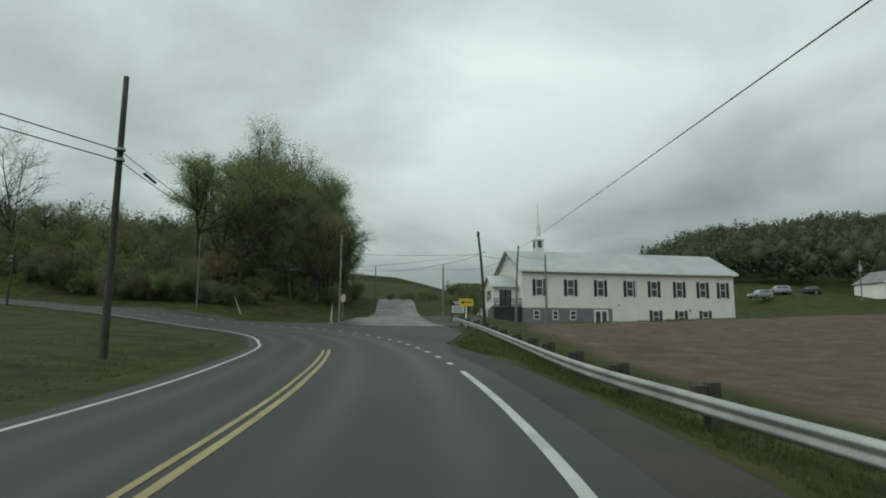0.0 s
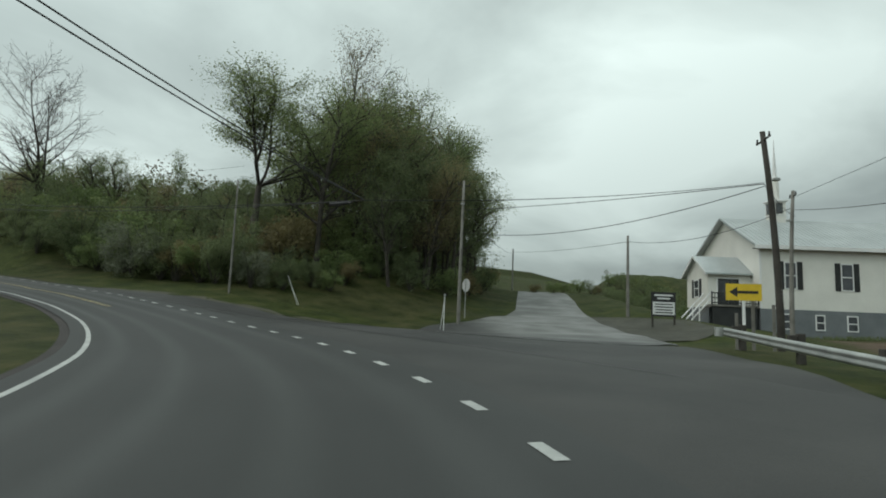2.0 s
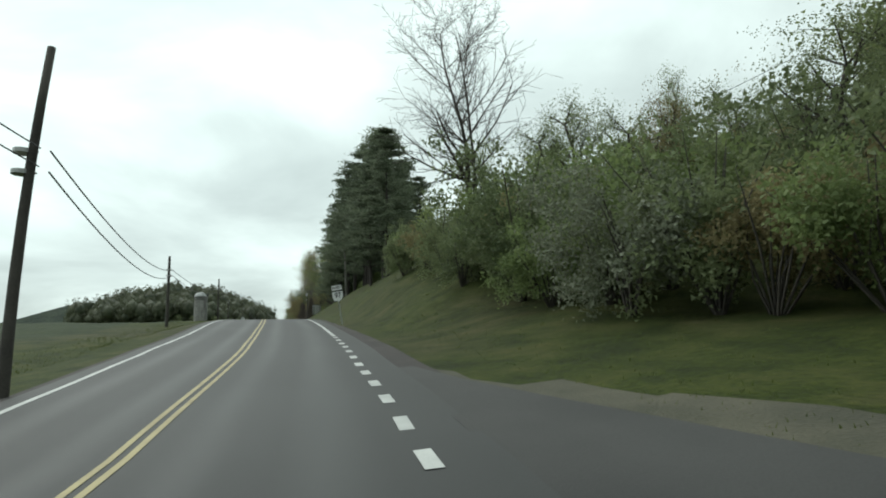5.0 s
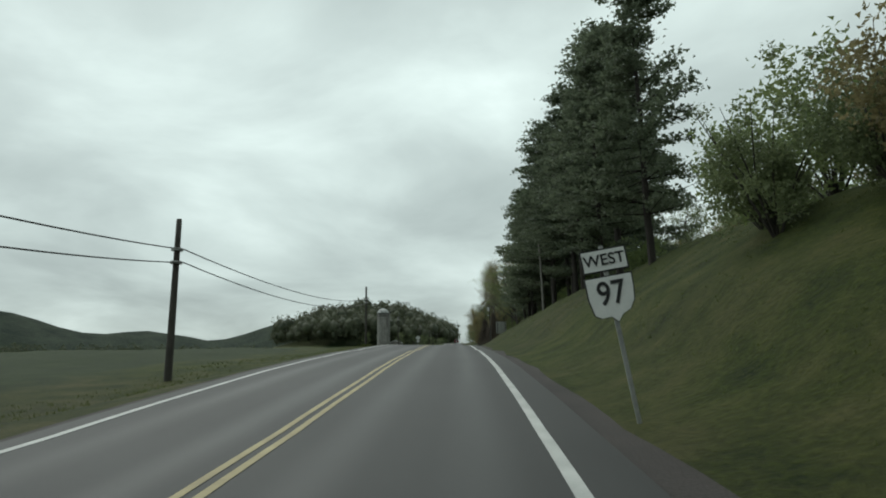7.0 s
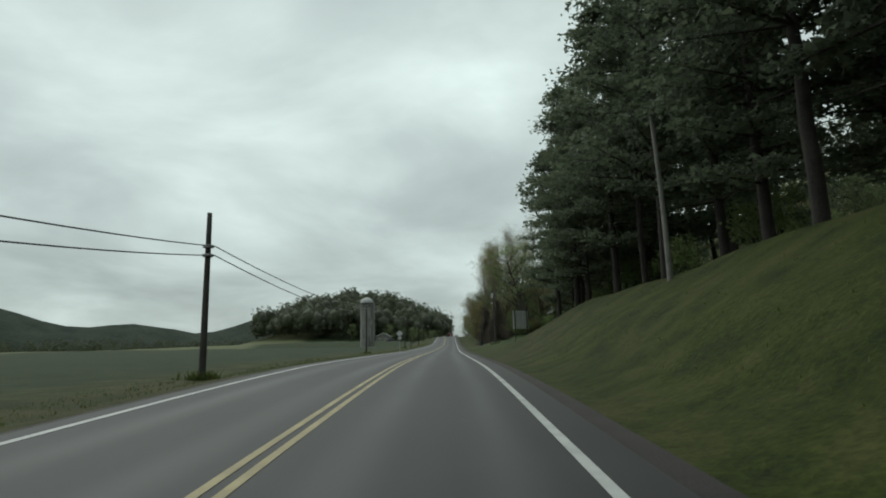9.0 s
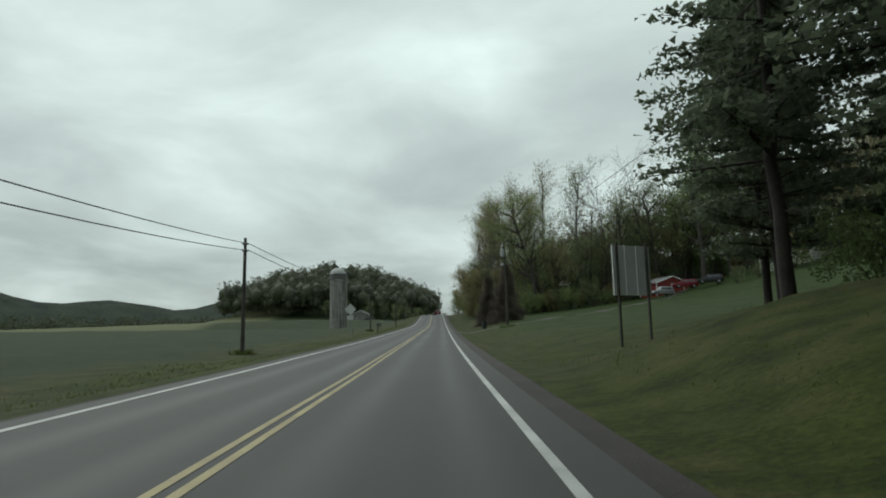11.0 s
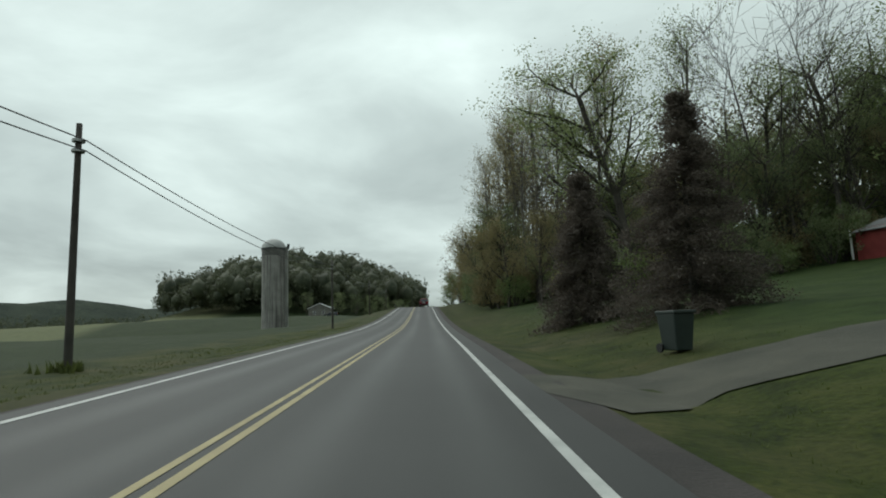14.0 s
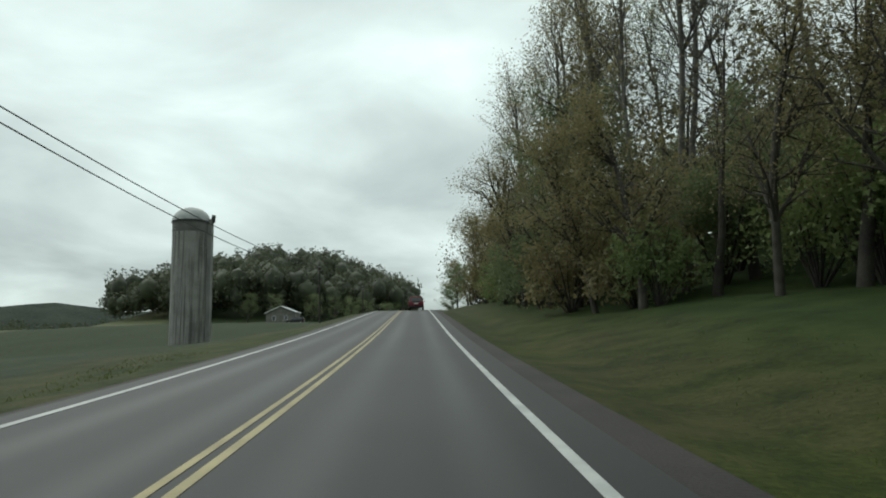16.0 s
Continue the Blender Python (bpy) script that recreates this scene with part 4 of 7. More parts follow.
def spruce_kind(key, seed, height, base):
    """Conical spruce with boughs drooping to the ground."""
    rng = random.Random(seed)
    segs, pts = [(Vector((0, 0, -0.2)), Vector((0, 0, height)), 0.16, 0.02)], []
    z = 0.25
    while z < height * 0.985:
        f = z / height
        reach = base * (1 - f) ** 0.85 + 0.12
        for _ in range(int(9 - 4 * f)):
            a = rng.uniform(0, 6.28)
            ln = reach * rng.uniform(0.75, 1.08)
            tip = Vector((math.cos(a) * ln, math.sin(a) * ln, z - ln * 0.18 + 0.05))
            segs.append((Vector((0, 0, z)), tip, 0.025, 0.01))
            for k in range(6):
                t = 0.3 + 0.14 * k
                q = Vector((0, 0, z)).lerp(tip, t)
                pts.append((q.x, q.y, q.z - 0.25 * t * t))
        z += 0.26 + 0.1 * f
    TREES[key] = (limbs_mesh(key + "_trunk", segs, "bark", 5), leaf_cloud(key + "_crown", pts, 60, 0.17, 0.052, "needle_spruce", seed, 0.3, 0.7))


def shrub_kind(key, seed, height, width, leaf, n=150, per=18, size=0.118):
    """A bush of many stems with leaf sprays to the ground."""
    rng = random.Random(seed)
    segs, pts = [], []
    for k in range(14):
        a, ln = rng.uniform(0, 6.28), height * rng.uniform(0.5, 1.0)
        w = width * rng.uniform(0.1, 0.8)
        top = Vector((math.cos(a) * w, math.sin(a) * w, ln))
        mid = top * 0.5 + Vector((rng.gauss(0, 0.15), rng.gauss(0, 0.15), 0.1))
        segs += [(Vector((0, 0, -0.2)), mid, 0.05, 0.035), (mid, top, 0.035, 0.01)]
    lobes = [(rng.uniform(0, 6.28), width * rng.uniform(0.2, 0.75), height * rng.uniform(0.34, 0.84), rng.uniform(0.24, 0.46)) for _ in range(9)]
    for _ in range(n):
        a, w, h, s = rng.choice(lobes)
        v = Vector((rng.gauss(0, 1), rng.gauss(0, 1), rng.gauss(0, 1))).normalized() * s * width * rng.uniform(0.55, 1.0)
        z = h + v.z * height / width * 0.9
        if z > 0.1:
            pts.append((math.cos(a) * w + v.x, math.sin(a) * w + v.y, z))
    TREES[key] = (limbs_mesh(key + "_stems", segs, "bark", 4), leaf_cloud(key + "_leaves", pts, per, 0.22, size, leaf, seed))


def plant(key, name, x, y, label, category, scale=1.0, turn=None, group="", sink=0.1, wide=1.0):
    trunk, crown = TREES[key]
    z = gz(x, y) - sink
    ob = thing(name, Matrix.LocRotScale((x, y, z), Euler((0, 0, random.uniform(0, 6.28) if turn is None else turn)), (scale * wide, scale * wide, scale)), label, category, group)
    shrub = name in ("shrub", "hedge")
    part("stem" if shrub else "trunk", trunk, None, ob)
    if crown:
        part("foliage" if shrub else "crown", crown, None, ob)
    return ob


tree_kind("oak_a", 11, 24, 0.42, BROAD3, "bark", "leaf_mid", 19, 0.50, 0.165, 0.03, 60, 0.2, thick=0.05)
tree_kind("oak_b", 12, 22, 0.36, BROAD3, "bark", "leaf_dark", 19, 0.52, 0.165, 0.03, 70, 0.15, thick=0.05)
tree_kind("oak_c", 13, 21, 0.34, BROAD3, "bark", "leaf_fresh", 17, 0.50, 0.155, 0.04, 20, 0.3, thick=0.022)
tree_kind("russet", 14, 17, 0.28, BROAD3, "bark", "leaf_russet", 24, 0.50, 0.105, 0.04, 50, 0.12, thick=0.03)
tree_kind("ash_a", 15, 24, 0.40, BROAD3, "bark", "leaf_mid", 19, 0.56, 0.12, 0.03, 40, 0.25, thick=0.03)
tree_kind("ash_b", 16, 23, 0.36, BROAD3, "bark", "leaf_dark", 19, 0.56, 0.12, 0.03, 50, 0.2, thick=0.03)
tree_kind("ash_c", 17, 22, 0.34, BROAD3, "bark", "leaf_russet", 21, 0.56, 0.105, 0.04, 40, 0.2, thick=0.03)
tree_kind("big_open", 21, 12.5, 0.40, VASE, "bark", "leaf_fresh", 15, 0.36, 0.068, 0.02, 0)
tree_kind("bare_twin", 31, 24, 0.40, dict(BARE, thin=0.56), "bark", None, 0, 0, 0, 0.02, twin=True)
tree_kind("maple", 18, 24, 0.36, BROAD3, "bark", "leaf_fresh", 32, 0.46, 0.095, 0.03, 80, 0.3, thick=0.022)
tree_kind("bare_a", 32, 22, 0.26, dict(BARE, pieces=(10, 5, 3), forks=(3, 2), start=(0.35, 0.15), thin=0.45), "bark", None, 0, 0, 0, 0.03)
tree_kind("slim_a", 41, 27, 0.24, SLIM, "pale_bark", "leaf_fresh", 12, 0.5, 0.10, 0.02)
tree_kind("slim_b", 42, 25, 0.22, SLIM, "pale_bark", "leaf_mid", 15, 0.5, 0.11, 0.03)
tree_kind("slim_c", 43, 26, 0.22, SLIM, "pale_bark", "leaf_russet", 10, 0.5, 0.095, 0.03)
for k in range(3):
    pine_kind("pine_%d" % k, 50 + k, (20.0, 22.0, 18.5)[k], (0.25, 0.33, 0.16)[k])
spruce_kind("spruce_a", 61, 9.9, 3.1)
spruce_kind("spruce_b", 62, 6.4, 2.1)
shrub_kind("briar_a", 76, 4.2, 3.0, "leaf_mid", 84, 92, 0.078)
shrub_kind("briar_b", 77, 5.0, 3.3, "leaf_dark", 84, 92, 0.078)
shrub_kind("briar_c", 78, 3.8, 2.9, "leaf_russet", 80, 84, 0.075)
shrub_kind("briar_d", 79, 4.0, 3.0, "leaf_blossom", 80, 84, 0.070)
shrub_kind("bush_a", 71, 4.2, 3.0, "leaf_mid")
shrub_kind("bush_b", 72, 5.2, 3.4, "leaf_dark")
shrub_kind("bush_c", 73, 3.6, 2.8, "leaf_russet")
shrub_kind("bush_d", 74, 4.0, 3.0, "leaf_blossom")
shrub_kind("bush_e", 75, 4.6, 3.2, "leaf_fresh", 130, 14)


def inside(p, poly):
    x, y, hit = p[0], p[1], False
    for (x0, y0), (x1, y1) in zip(poly, poly[1:] + poly[:1]):
        if (y0 > y) != (y1 > y) and x < (x1 - x0) * (y - y0) / (y1 - y0) + x0:
            hit = not hit
    return hit


def scatter(poly, gap, seed, most=400):
    rng = random.Random(seed)
    xs, ys = [p[0] for p in poly], [p[1] for p in poly]
    out, tries = [], 0
    while len(out) < most and tries < 9000:
        tries += 1
        p = (rng.uniform(min(xs), max(xs)), rng.uniform(min(ys), max(ys)))
        if inside(p, poly) and all((p[0] - q[0]) ** 2 + (p[1] - q[1]) ** 2 > gap * gap for q in out):
            out.append(p)
    return out


rng = random.Random(5)
LABEL = {"oak_a": "broad-leaved tree in full green leaf", "oak_b": "dark green broad-leaved tree in the wood", "oak_c": "tree with fresh yellow-green spring leaves",
         "ash_a": "leafy tree at the front of the corner wood", "ash_b": "dark leafy tree at the front of the wood", "ash_c": "tree with brownish young leaves at the wood edge", "russet": "tree with reddish-brown young leaves", "big_open": "tall spreading tree with sparse pale spring leaves", "slim_a": "tall slender tree with thin spring foliage",
         "slim_b": "tall slender tree with green foliage", "slim_c": "tall slender tree, almost bare", "bare_a": "tall bare grey tree", "bare_twin": "tall bare tree with two trunks"}
# the wood in the corner between the two roads
CORNER = [(17, 42), (33, 44), (60, 52.5), (84, 61), (84, 72), (50, 64), (33, 70), (20, 78), (14, 78), (13, 56)]
for x, y in scatter(CORNER, 4.9, 1, 54):
    low = (x + 12.4) * (48.0 - 18.2) - (y - 18.2) * (19.5 + 12.4) < 0
    front_row = y < 0.25 * x + 43 or x < 20
    key = rng.choice(("ash_a", "ash_b", "ash_c", "ash_b") if front_row else ("oak_a", "oak_b", "oak_b", "oak_c", "russet", "slim_b"))
    plant(key, "tree", x, y, LABEL[key], "tree", (0.40 if low else 0.72 if x < 26 else 1.0) * rng.uniform(0.85, 1.1), group="trees of the corner wood")
plant("big_open", "tree", 15.4, 46.9, LABEL["big_open"], "tree", 0.88, 0.6, wide=1.5)
plant("ash_b", "tree", 27.5, 39.8, LABEL["ash_b"], "tree", 0.72, 2.0, group="trees of the corner wood")
plant("ash_a", "tree", 33.5, 41.6, LABEL["ash_a"], "tree", 0.8, 0.4, group="trees of the corner wood")
plant("ash_c", "tree", 41.0, 44.0, LABEL["ash_c"], "tree", 0.85, 3.4, group="trees of the corner wood")
plant("ash_b", "tree", 52.0, 47.6, LABEL["ash_b"], "tree", 0.9, 4.4, group="trees of the corner wood")
for i, (x, y, k) in enumerate(((21.0, 36.2, 0.5), (26.0, 35.4, 0.62), (31.0, 35.6, 0.66), (36.0, 36.6, 0.66), (41.5, 38.4, 0.6), (47.0, 40.4, 0.55))):
    key = ("ash_b", "ash_c", "oak_b", "ash_b", "ash_a", "oak_b")[i]
    plant(key, "tree", x, y, LABEL[key], "tree", k, 0.9 * i, group="trees of the corner wood")
    plant(("bush_b", "bush_a", "bush_c")[i % 3], "shrub", x + 1.6, y - 1.2, "dense leafy bush at the edge of the wood", "shrub", 0.62, 1.3 * i, group="bushes along the wood")
for i, (x, y, k) in enumerate(((24.0, 38.6, 0.6), (29.0, 38.4, 0.68), (34.5, 39.4, 0.7), (39.5, 41.0, 0.7), (27.0, 36.4, 0.5), (33.0, 37.4, 0.55))):
    key = ("oak_b", "ash_b", "oak_b", "russet", "ash_c", "ash_b")[i]
    plant(key, "tree", x, y, LABEL[key], "tree", k, 1.7 * i, group="trees of the corner wood")
plant("bare_a", "tree", 30, 45, LABEL["bare_a"], "tree", 1.15, 1.0)
plant("bare_a", "tree", 37, 46, LABEL["bare_a"], "tree", 1.2, 2.6)
plant("slim_c", "tree", 27, 46, LABEL["slim_c"], "tree", 0.9, 1.0)
plant("bare_twin", "tree", 10.6, 71.0, LABEL["bare_twin"], "tree", 0.9, 0.3)
# bushes along the front of the wood
EDGE = [(7.6, 76), (7.5, 71.5), (7.4, 67), (7.4, 62.5), (7.3, 58), (7.2, 54), (7.4, 50), (8.2, 46.5), (8.9, 43), (9.6, 40), (11.2, 38.2), (14.2, 37.2), (18.0, 37.4), (22.5, 38.2), (27, 39.6), (32, 41.0), (38, 42.8), (44, 44.6), (51, 46.8),
        (59, 49.4), (67, 52), (75, 54.5), (8.6, 79.0)]
EDGE_FILL = [((a[0] + b[0]) / 2 + 0.7, (a[1] + b[1]) / 2 + 0.3) for a, b in zip(EDGE[:18], EDGE[1:19])]
for x, y in EDGE_FILL:
    key = rng.choice(("briar_b", "briar_a", "briar_b", "briar_c"))
    plant(key, "shrub", x, y, "dense leafy bush in the hedge before the wood", "shrub", rng.uniform(0.5, 0.95) * (0.6 if y < 45 else 1.0), group="bushes along the wood")
for i, (x, y) in enumerate(EDGE):
    for k in range(2):
        key = rng.choice(("bush_a", "bush_b", "bush_b", "bush_a", "bush_c", "bush_e"))
        if k == 0 and i < 15:
            key = "briar_d" if i in (6, 9) else rng.choice(("briar_a", "briar_b", "briar_b", "briar_c"))
        plant(key, "shrub", x + k * 2.8 + rng.uniform(-0.5, 0.5), y + k * 1.7 + rng.uniform(-0.7, 0.7), "dense leafy bush at the edge of the wood", "shrub",
              rng.uniform(0.5, 1.12) * (1 + 0.12 * k) * (0.62 if 8 < i < 19 else 1.0), group="bushes along the wood")
# undergrowth that closes the wood below the crowns
for x, y in scatter([(14, 42), (40, 47), (80, 60), (80, 64), (40, 60), (22, 80), (13, 84), (12, 56)], 4.6, 21, 42):
    key = rng.choice(("bush_a", "bush_b", "bush_b", "bush_c"))
    plant(key, "shrub", x, y, "dense undergrowth bush inside the wood", "shrub", rng.uniform(0.9, 1.3), group="undergrowth of the corner wood")
# pines on the bank
for y in np.arange(88.5, 158, 4.8):
    for j, x in enumerate((7.5 + min(3.5, max(0, y - 89) * 0.25), 15.5, 20.5)):
        if (rng.random() < 0.38 and j) or y < (86, 107, 119)[j]:
            continue
        plant(rng.choice(("pine_0", "pine_1", "pine_2", "pine_2")), "pine_tree", x + rng.uniform(-1.2, 1.2), y + rng.uniform(-1.6, 1.6), "tall dark pine with a bare lower trunk on the bank", "pine tree",
              rng.uniform(0.84, 1.08) * (0.68 if y < 97 else 0.86 if y < 118 else 1.0), group="pines on the bank", wide=1.0 if y < 97 else 1.2 if y < 118 else 1.1)
for x, y in ((13.5, 161.5), (15.5, 166.0), (18.5, 170.0), (22.0, 164.0)):
    plant("pine_2", "pine_tree", x, y, "tall dark pine with low boughs at the end of the bank", "pine tree", rng.uniform(0.85, 1.0), group="pines on the bank")
for y in (103, 112, 121, 130, 139, 148, 156):
    key = rng.choice(("bush_a", "bush_b"))
    plant(key, "shrub", 13.2 + rng.uniform(-0.8, 0.8), y + rng.uniform(-2, 2), "dark bush below the pines", "shrub", rng.uniform(0.5, 0.75), group="bushes below the pines")
for x, y, k in ((15.0, 92.0, 0.55), (18.5, 95.5, 0.75), (22.0, 98.0, 0.9), (26.5, 101.0, 1.0), (31.0, 98.0, 1.1)):
    plant(rng.choice(("bush_a", "bush_b")), "shrub", x, y, "leafy bush behind the first pines", "shrub", k, group="growth behind the pines")
# spruces on the lawn
plant("spruce_a", "spruce_tree", 10.6, 228.5, "conical spruce with drooping boughs on the lawn", "spruce tree", 0.9, wide=1.22)
plant("spruce_b", "spruce_tree", 8.6, 236.5, "smaller conical spruce on the lawn", "spruce tree", 1.3)
# woods on the hillside past the lawn
front = 268.0
while front < 352:
    for x, keys, lo, hi in ((10.3, ("ash_c", "ash_b", "russet", "ash_c", "slim_b"), 0.55, 0.8), (14.5, ("bare_a", "slim_c", "slim_c", "slim_c", "bare_a"), 0.95, 1.2)):
        key = rng.choice(keys)
        plant(key, "tree", x + rng.uniform(-0.9, 1.2) + max(0, 280 - front) * 0.45, front + rng.uniform(-1.5, 1.5), LABEL[key], "tree", rng.uniform(lo, hi), group="trees of the hillside wood")
    front += 5.6
plant("maple", "tree", 21.2, 264.3, "large round tree in fresh leaf behind the spruces", "tree", 1.25, 0.5, wide=1.15)
for x, y, s in ((33.5, 270.2, 1.6), (37.5, 268.9, 1.75), (42.0, 269.0, 1.6), (46.5, 267.5, 1.8), (50.2, 268.5, 1.65)):
    plant("bare_a", "tree", x, y, LABEL["bare_a"], "tree", s, group="trees of the hillside wood")
for k in range(13):
    plant(("bush_c", "bush_b", "bush_a")[k % 3], "shrub", 14.5 + 2.7 * k, 262.5 + 1.6 * math.sin(k * 2.3) + 0.25 * k, "dark leafy bush along the top of the lawn", "shrub", rng.uniform(0.75, 1.25), group="bushes below the hillside")
plant("oak_a", "tree", 55.8, 260.5, "very tall broad green tree behind the red shed", "tree", 1.5, 1.1)
for k in range(9):
    key = ("ash_b", "ash_c", "ash_b")[k % 3]
    plant(key, "tree", 23.5 + 4.3 * k, 270.0 + 2.0 * math.sin(k * 1.7), "dark leafy tree along the top of the lawn", "tree", rng.uniform(0.62, 0.8), group="trees of the hillside wood", wide=1.2)
HILL = [(19, 268), (18, 345), (40, 350), (62, 320), (90, 250), (88, 200), (76, 196), (66, 226), (57, 268), (44, 276), (30, 272)]
for x, y in scatter(HILL, 6.0, 3, 96):
    if math.hypot(x - 66, y - 248) < 11:
        continue
    near = x < 34
    key = rng.choice(("slim_a", "bare_a", "ash_b", "ash_c", "bare_a", "slim_c", "bare_a") if near else ("ash_a", "ash_b", "ash_c", "ash_b", "bare_a", "russet"))
    if near and y > 280 and key in ("ash_b", "ash_c"):
        key = "bare_a"
    plant(key, "tree", x, y, LABEL[key], "tree", rng.uniform(1.1, 1.4) if near else rng.uniform(1.05, 1.35) * (0.66 if y > 278 else 1.0), group="trees of the hillside wood")
for i in range(30):
    f = i / 29
    x = 11.5 + 2 * math.sin(i * 2.1) + (16 * max(0, 0.2 - f) * 4 if f < 0.2 else 0)
    key = rng.choice(("bush_a", "bush_b", "bush_c", "bush_c", "bush_e"))
    plant(key, "shrub", x, 264 + 85 * f, "leafy bush at the foot of the hillside wood", "shrub", rng.uniform(0.85, 1.4), group="bushes below the hillside")
for x, y in scatter([(17, 268), (16, 345), (24, 345), (30, 290), (56, 270), (62, 228), (76, 196), (82, 198), (68, 240), (60, 276), (40, 294), (30, 274)], 6.0, 22, 34):
    if math.hypot(x - 66, y - 248) < 9:
        continue
    key = rng.choice(("briar_a", "briar_b", "briar_b", "briar_c"))
    plant(key, "shrub", x, y, "dense undergrowth bush below the hillside trees", "shrub", rng.uniform(1.5, 2.1), group="undergrowth of the hillside wood")
for x, y in scatter([(24, 132), (48, 128), (48, 172), (24, 172)], 6.0, 23, 24):
    key = rng.choice(("bush_a", "bush_b", "oak_b"))
    plant(key, "tree" if key == "oak_b" else "shrub", x, y, "leafy growth behind the pines", "tree" if key == "oak_b" else "shrub", rng.uniform(0.45, 0.7) if key == "oak_b" else rng.uniform(0.9, 1.4), group="growth behind the pines")
for x, y in ((30, 106), (35, 111), (40, 108)):
    plant(rng.choice(("bush_a", "bush_b", "bush_a")), "shrub", x, y, "dense bush on the slope before the pines", "shrub", rng.uniform(0.5, 0.7), group="bushes before the pines")
# trees by the road near the crest and beyond
for x, y, key, s in ((-16, 440, "ash_b", 0.5), (-22, 455, "oak_b", 0.6), (-30, 470, "ash_b", 0.6), (-13, 470, "oak_b", 0.55), (-40, 480, "oak_b", 0.65), (10, 420, "ash_b", 0.35), (16, 440, "oak_b", 0.4),
                     (9, 460, "ash_b", 0.4), (-5, 520, "oak_b", 0.4), (4, 540, "oak_b", 0.45), (-52, 470, "ash_b", 0.6), (-64, 480, "oak_b", 0.6), (-10, 500, "oak_b", 0.6)):
    plant(key, "tree", x, y, LABEL[key], "tree", s)
for x, y, key, s in ((9.5, 356, "russet", 0.6), (8.9, 374, "oak_a", 0.5), (9.4, 396, "oak_b", 0.5)):
    plant(key, "tree", x, y, LABEL[key], "tree", s, group="trees of the hillside wood")
for x, y, k in ((50, 33.5, 0.34), (52.5, 32.0, 0.42), (55, 31.5, 0.36), (57.5, 30.0, 0.45), (60, 28.5, 0.4), (62, 26.8, 0.5), (53.5, 27.5, 0.35)):
    plant(rng.choice(("bush_a", "bush_b", "bush_c")), "shrub", x, y, "scrubby bush on the mound beside the side road", "shrub", k, group="bushes on the mound")
for x, y in scatter([(48, 14), (58, 15), (78, 22), (84, 32), (66, 27), (52, 21)], 3.2, 31, 26):
    plant(rng.choice(("bush_b", "bush_a", "bush_b")), "shrub", x, y, "dark scrubby bush behind the church", "shrub", rng.uniform(0.45, 0.85), group="bushes behind the church")
plant("ash_c", "tree", 100, 47.6, "round sparse tree on the crest of the side road", "tree", 0.40, wide=1.1)
plant("oak_c", "tree", 86, 40, "low tree on the crest of the side road", "tree", 0.22)


def far_wood(name, places, seed, label, tall=15.0, leaf=0.85, n=28, mat="leaf_far", core=0.0):
    """A far wood as one sheet of crowns and trunks."""
    g = np.random.default_rng(seed)
    pts = np.array(places)
    z = land(pts[:, 0], pts[:, 1])
    ball = bmesh.new()
    bmesh.ops.create_icosphere(ball, subdivisions=1, radius=1.0)
    bv, bf = np.array([v.co for v in ball.verts]), np.array([[v.index for v in f.verts] for f in ball.faces])
    ball.free()
    centres, cv, cf = [], [], []
    for (x, y), zz in zip(pts, z):
        h = tall * g.uniform(0.55, 1.5)
        w = h * g.uniform(0.24, 0.40)
        d = g.normal(0, 1, (n, 3))
        d /= np.linalg.norm(d, axis=1)[:, None]
        d *= g.uniform(0.68, 1.0, (n, 1))
        mid, size = np.array((x, y, zz + h * 0.6)), np.array((w, w, h * 0.42))
        centres.append(mid + d * size)
        cf += (bf + len(cv) * len(bv)).tolist()
        cv.append(mid + bv * size * core * g.uniform(0.72, 1.12, (len(bv), 1)))
    if core:
        tagged(new(name, from_lists(name + "_inside", np.concatenate(cv).tolist(), cf, mat, True)), label, "wood", kind="stuff")
    ob = new(name, leaf_cloud(name, np.concatenate(centres), 6, 0.6, leaf, mat, seed))
    return tagged(ob, label, "wood", kind="stuff")


def spots(n, x0, x1, y0, y1, seed, keep):
    g = np.random.default_rng(seed)
    out = [(x, y) for x, y in zip(g.uniform(x0, x1, n), g.uniform(y0, y1, n)) if keep(x, y)]
    return out


far_wood("far_wood", spots(1150, -200, 0, 480, 680, 7, lambda x, y: ((x + 76) / 80) ** 2 + ((y - 590) / 100) ** 2 < 1), 8, "wooded hill beyond the field and silo", 17, 0.62, 34, core=0.7)
far_wood("far_wood", spots(2600, 90, 300, -260, -4, 9, lambda x, y: 158 < math.hypot(x + 46, y + 3) < 312 and -44 < math.degrees(math.atan2(y + 3, x + 46)) < -3.5), 10, "wooded ridge behind the church", 9, 0.46, 30, core=0.7)


far_wood("far_wood", spots(780, 12, 120, 200, 400, 14, lambda x, y: inside((x, y), [(14, 282), (30, 282), (58, 276), (70, 252), (92, 196), (118, 196), (112, 300), (60, 390), (12, 390)])),
         15, "dense brownish wood up the hillside behind the first trees", 16, 0.29, 60, "leaf_wood")


far_wood("far_wood", spots(300, 20, 90, 76, 130, 16, lambda x, y: inside((x, y), [(26, 84), (60, 76), (88, 92), (70, 126), (34, 122)])), 17, "wood on the slope behind the corner trees", 8, 0.24, 56, "leaf_wood")


